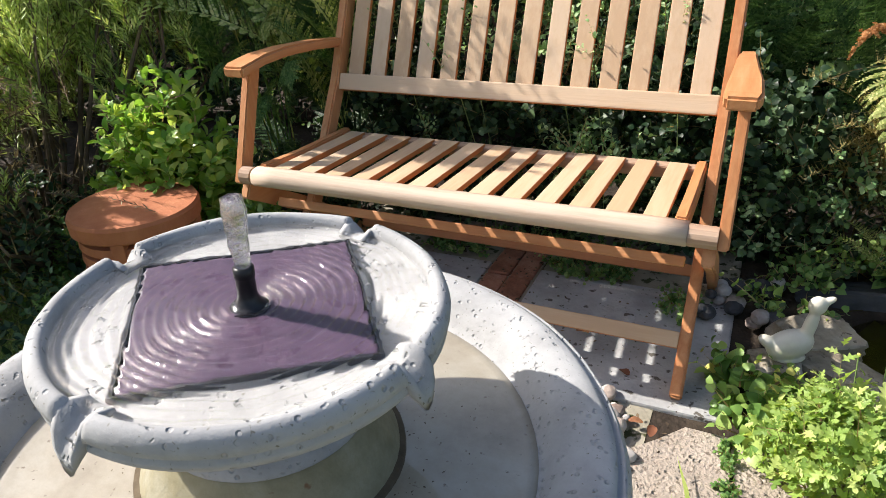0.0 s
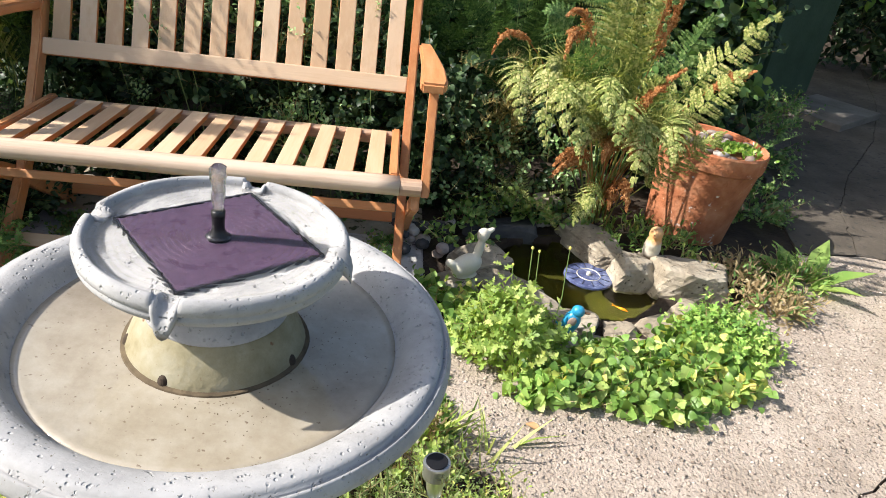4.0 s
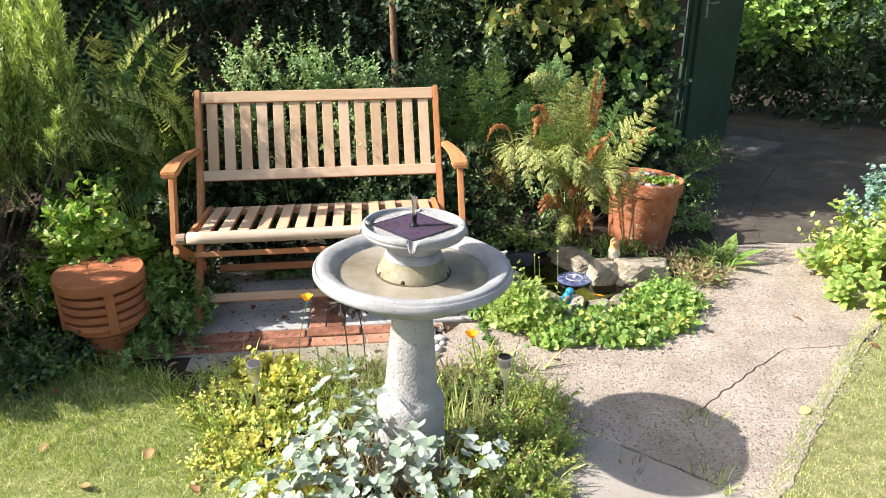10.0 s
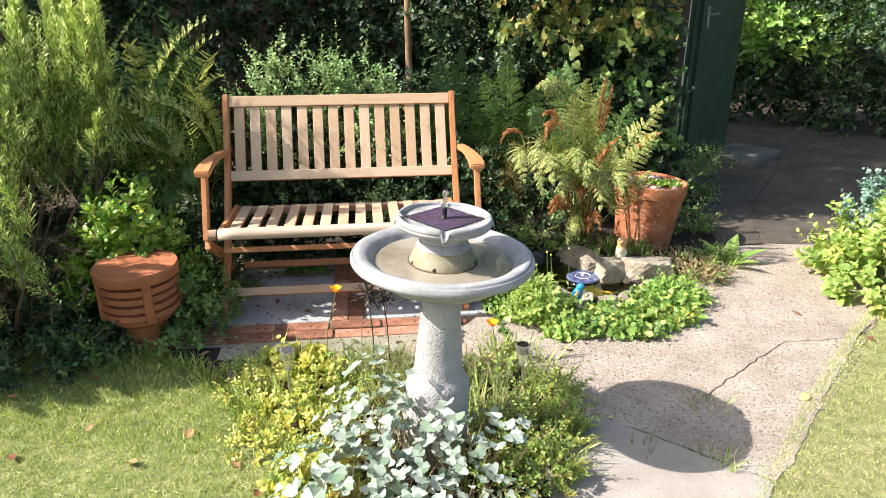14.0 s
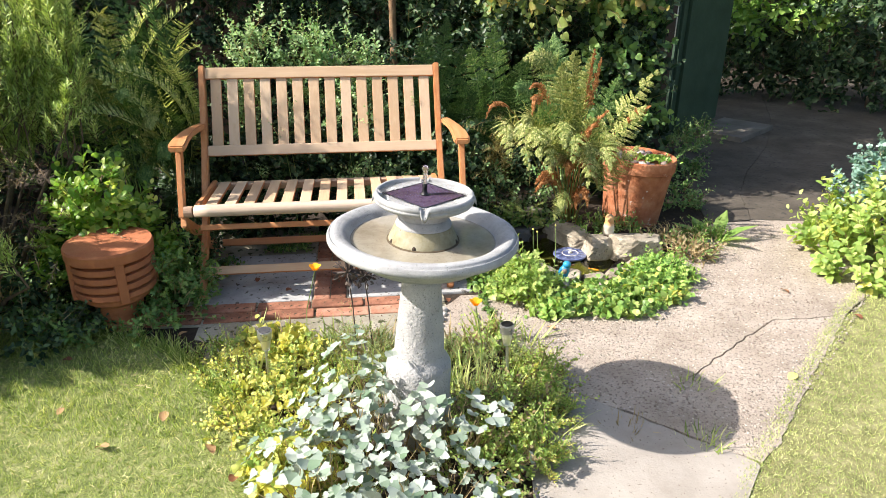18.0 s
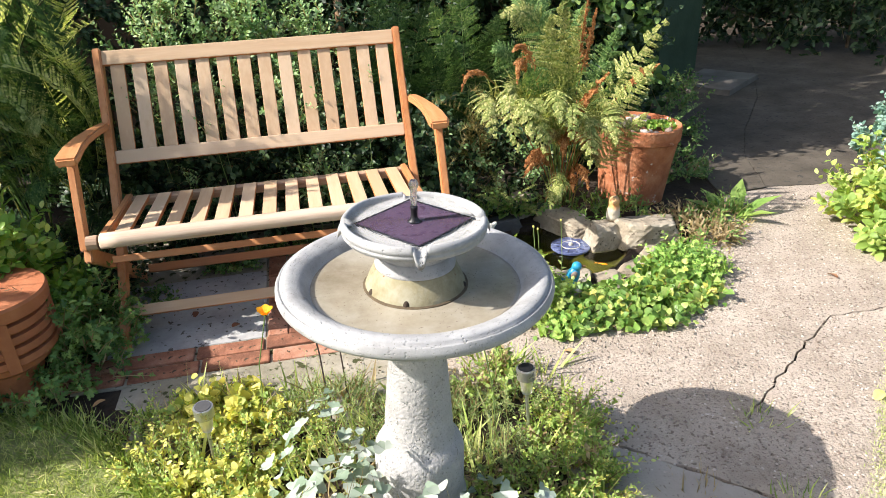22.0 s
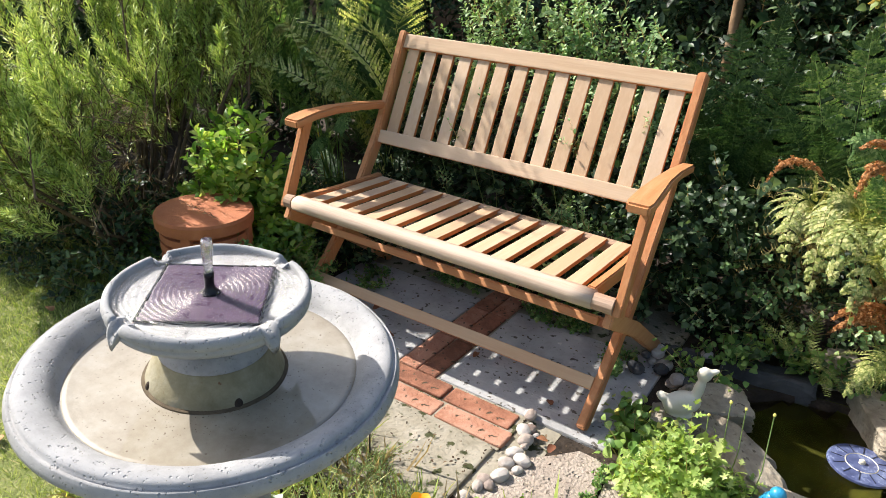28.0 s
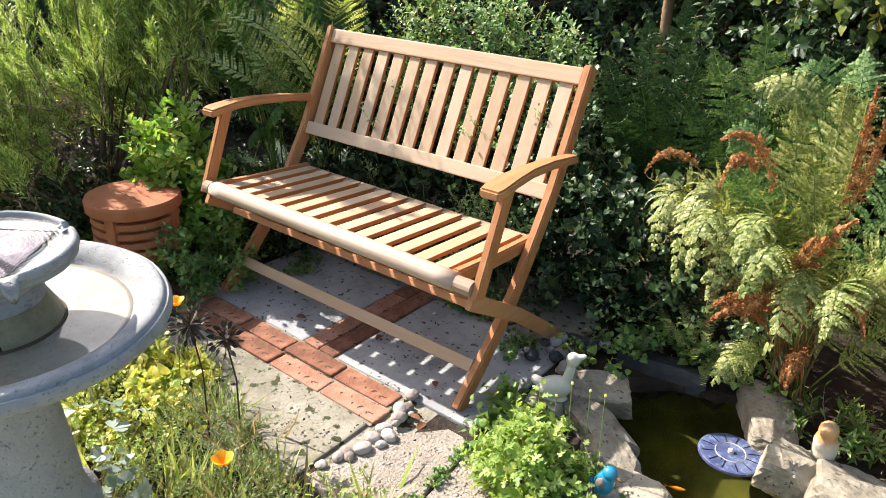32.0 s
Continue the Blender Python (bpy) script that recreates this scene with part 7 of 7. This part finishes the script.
ornament("robin_ornament", [((0, 0, 0.042), (0.054, 0.05, 0.084), (0, 12, 0)), ((0.008, 0, 0.086), (0.040, 0.040, 0.040)), ((0.012, 0, 0.062), (0.044, 0.044, 0.05)), ((0.030, 0, 0.086), (0.018, 0.012, 0.011)), ((-0.030, 0, 0.018), (0.05, 0.022, 0.014), (0, 50, 0)), ((0.004, 0.0, 0.006), (0.05, 0.044, 0.016))],
         [robin_mat()], (1.868, 1.822, 0.028), -110, "small ceramic robin ornament standing on the stones")
rock(1.868, 1.83, 0.0, (0.12, 0.10, 0.07), 98, M_rock, "low stone under the robin", 40)
ornament("animal_ornament", [((0, 0, 0.05), (0.075, 0.055, 0.055), (0, 0, 0), 0), ((0.035, 0.005, 0.05), (0.035, 0.035, 0.035), (0, 0, 0), 1), ((-0.02, 0.018, 0.014), (0.016, 0.016, 0.04)), ((-0.02, -0.018, 0.014), (0.016, 0.016, 0.04)), ((0.02, 0, 0.014), (0.018, 0.018, 0.04), (0, 0, 0), 1)],
         [M_white, M_orange], (1.708, 2.060, 0.088), -60, "small cream and tan animal ornament on the long stone")


# ---- solar lamps ----
M_frost = glass_mat("cloudy plastic", (0.9, 0.9, 0.86), 0.35, 1.45)
def lamp(x, y, top, label, rz, lean):
    ob = thing("solar_lamp", (x, y, 0), label, "garden lamp", "solar lamps", rz, lean)
    part("spike", tube(bmesh.new(), [(0, 0, -0.03), (0, 0, top - 0.075)], 0.005, 8), M_steel, ob)
    part("lens", lathe(bmesh.new(), [(0.010, top - 0.076), (0.0125, top - 0.074), (0.0165, top - 0.045), (0.0185, top - 0.028)], 20), M_frost, ob, "cloudy clear plastic lens")
    part("cap", lathe(bmesh.new(), [(0.020, top - 0.030), (0.0235, top - 0.029), (0.0240, top - 0.003), (0.0232, top), (0.01, top + 0.0005)], 28), M_steel, ob, "brushed steel cap")
    part("solar_cell", lathe(bmesh.new(), [(0.019, top + 0.0005), (0.019, top + 0.002), (0.01, top + 0.0022)], 20), M_black if lean < 0 else M_darkrock, ob, "dark round solar cell")


lamp(0.323, 0.796, 0.212, "small steel solar garden lamp standing in the golden plants", 20, 4)
lamp(1.117, 0.700, 0.223, "small steel solar garden lamp with a dark cap in the herbs", 50, -3)

# ---- poppies and seed heads ----
def poppy(x, y, z, sx=0.0, seed=0):
    rng = np.random.default_rng(seed)
    ob = thing("poppy", (x - sx, y, 0), "single orange-yellow poppy on a thin stalk", "flower", "poppies")
    part("stalk", tube(bmesh.new(), [(0, 0, -0.01), (sx * 0.2, 0.01, z * 0.5), (sx, 0, z - 0.012)], 0.0016, 6), L_herb, ob)
    for k in range(5):
        a = radians(72 * k + 10)
        v, f = scatter(np.array([[sx, 0, z - 0.012]]), np.array([[math.cos(a), math.sin(a), 0.9]]), np.array([[-math.cos(a), -math.sin(a), 0.8]]), np.array([0.027]), "round")
        put("petal", np_mesh("petal", v, f), L_poppy, ob)
    return ob


poppy(0.490, 0.966, 0.345, 0.05, 1)
poppy(1.006, 0.722, 0.305, -0.03, 2)


def seedhead(x, y, z, seed, r=0.05):
    rng = np.random.default_rng(seed)
    ob = thing("seed_head", (x, y, 0), "dark spidery dried seed head on a tall stalk", "flower", "seed heads")
    part("stalk", tube(bmesh.new(), [(0.02, 0.0, -0.01), (0.012, 0.01, z * 0.6), (0, 0, z)], 0.0022, 6), L_darkseed, ob)
    n = 46
    d = unit(rng.normal(size=(n, 3)) + [0, 0, 0.1])
    p = np.tile([[0, 0, z]], (n, 1))
    v1, f1 = scatter(p, d, rng.normal(size=(n, 3)), rng.uniform(0.7, 1.1, n) * r, "pin")
    e = p + d * r * 0.7
    v2, f2 = scatter(e, d + rng.normal(size=(n, 3)) * 0.3, rng.normal(size=(n, 3)), rng.uniform(0.014, 0.026, n), "leaf")
    v, f = join([(v1, f1), (v2, f2)])
    tagged(put("pod", np_mesh("pod", v, f), L_darkseed, ob), kind="stuff")


seedhead(0.60, 0.93, 0.335, 1)
seedhead(0.655, 0.985, 0.29, 2, 0.04)

# ---- trunk, step, litter ----
trunk = part("tree_stem", tube(bmesh.new(), [(0.89, 2.90, -0.02), (0.895, 2.905, 0.6), (0.89, 2.90, 1.2), (0.905, 2.90, 2.0)], [0.024, 0.022, 0.020, 0.018], 12), mat("warm bark", [(0.14, 0.08, 0.04), (0.24, 0.15, 0.08), (0.34, 0.23, 0.14)], rough=0.9, scale=14, bump=0.5, bump_scale=50), None, smooth=True)
tagged(trunk, "bare brown upright stem against the hedge", "tree")
M_step = mat("worn step", [(0.10, 0.09, 0.075), (0.15, 0.135, 0.115), (0.21, 0.19, 0.165)], rough=0.9, scale=5, bump=0.3, bump_scale=60)
step = part("door_step", board((0.62, 0.42, 0.05), (3.72, 4.02, 0.012), (0, 0, 38), 0.006), M_step, None)
tagged(step, "grey concrete step before the shed door", "step", kind="structure")
M_litter = mat("dead leaf", [(0.16, 0.06, 0.03), (0.28, 0.13, 0.06), (0.42, 0.25, 0.12)], rough=0.8, scale=30, rand=0.6)
lr = np.random.default_rng(9)
spots = [(-0.62, 0.92), (-0.42, 1.02), (-0.30, 0.72), (0.02, 0.62), (0.20, 0.45), (-0.10, 0.50), (0.28, 0.35), (-0.5, 0.6), (0.98, 1.34), (1.0, 1.30), (0.62, 1.55), (0.80, 1.62), (0.35, 1.5), (0.2, 1.62), (0.9, 1.5), (1.05, 0.24), (0.9, 0.18),
         (2.2, 1.9), (2.32, 1.62), (2.6, 1.0), (1.35, 1.05), (2.45, 1.2), (-0.05, 1.15), (-0.72, 1.1)]
for i, (x, y) in enumerate(spots):
    v, f = scatter(np.zeros((1, 3)), lr.normal(size=(1, 3)) * [1, 1, 0.15], np.array([[0.2, 0.1, 1.0]]), np.array([lr.uniform(0.03, 0.055)]), "oval")
    v[:, 2] += 0.25 * np.abs(v[:, 0]) 
    v[:, 2] -= v[:, 2].min()
    ob = put("dead_leaf", np_mesh("dead_leaf", v, f), M_litter)
    ob.location = (x, y, 0.004)
    tagged(ob, "curled brown dead leaf lying on the ground", "leaf", "dead leaves")
v, f = scatter(np.zeros((1, 3)), np.array([[0.9, 0.4, 0.1]]), np.array([[0.1, -0.2, 1.0]]), np.array([0.05]), "oval")
v[:, 2] -= v[:, 2].min()
ob = put("fallen_leaf", np_mesh("fallen_leaf", v, f), mat("yellow leaf", [(0.70, 0.55, 0.10), (0.85, 0.72, 0.22)], rough=0.6, scale=40))
ob.location = (2.07, 0.60, 0.003)
tagged(ob, "bright yellow fallen leaf on the path", "leaf")
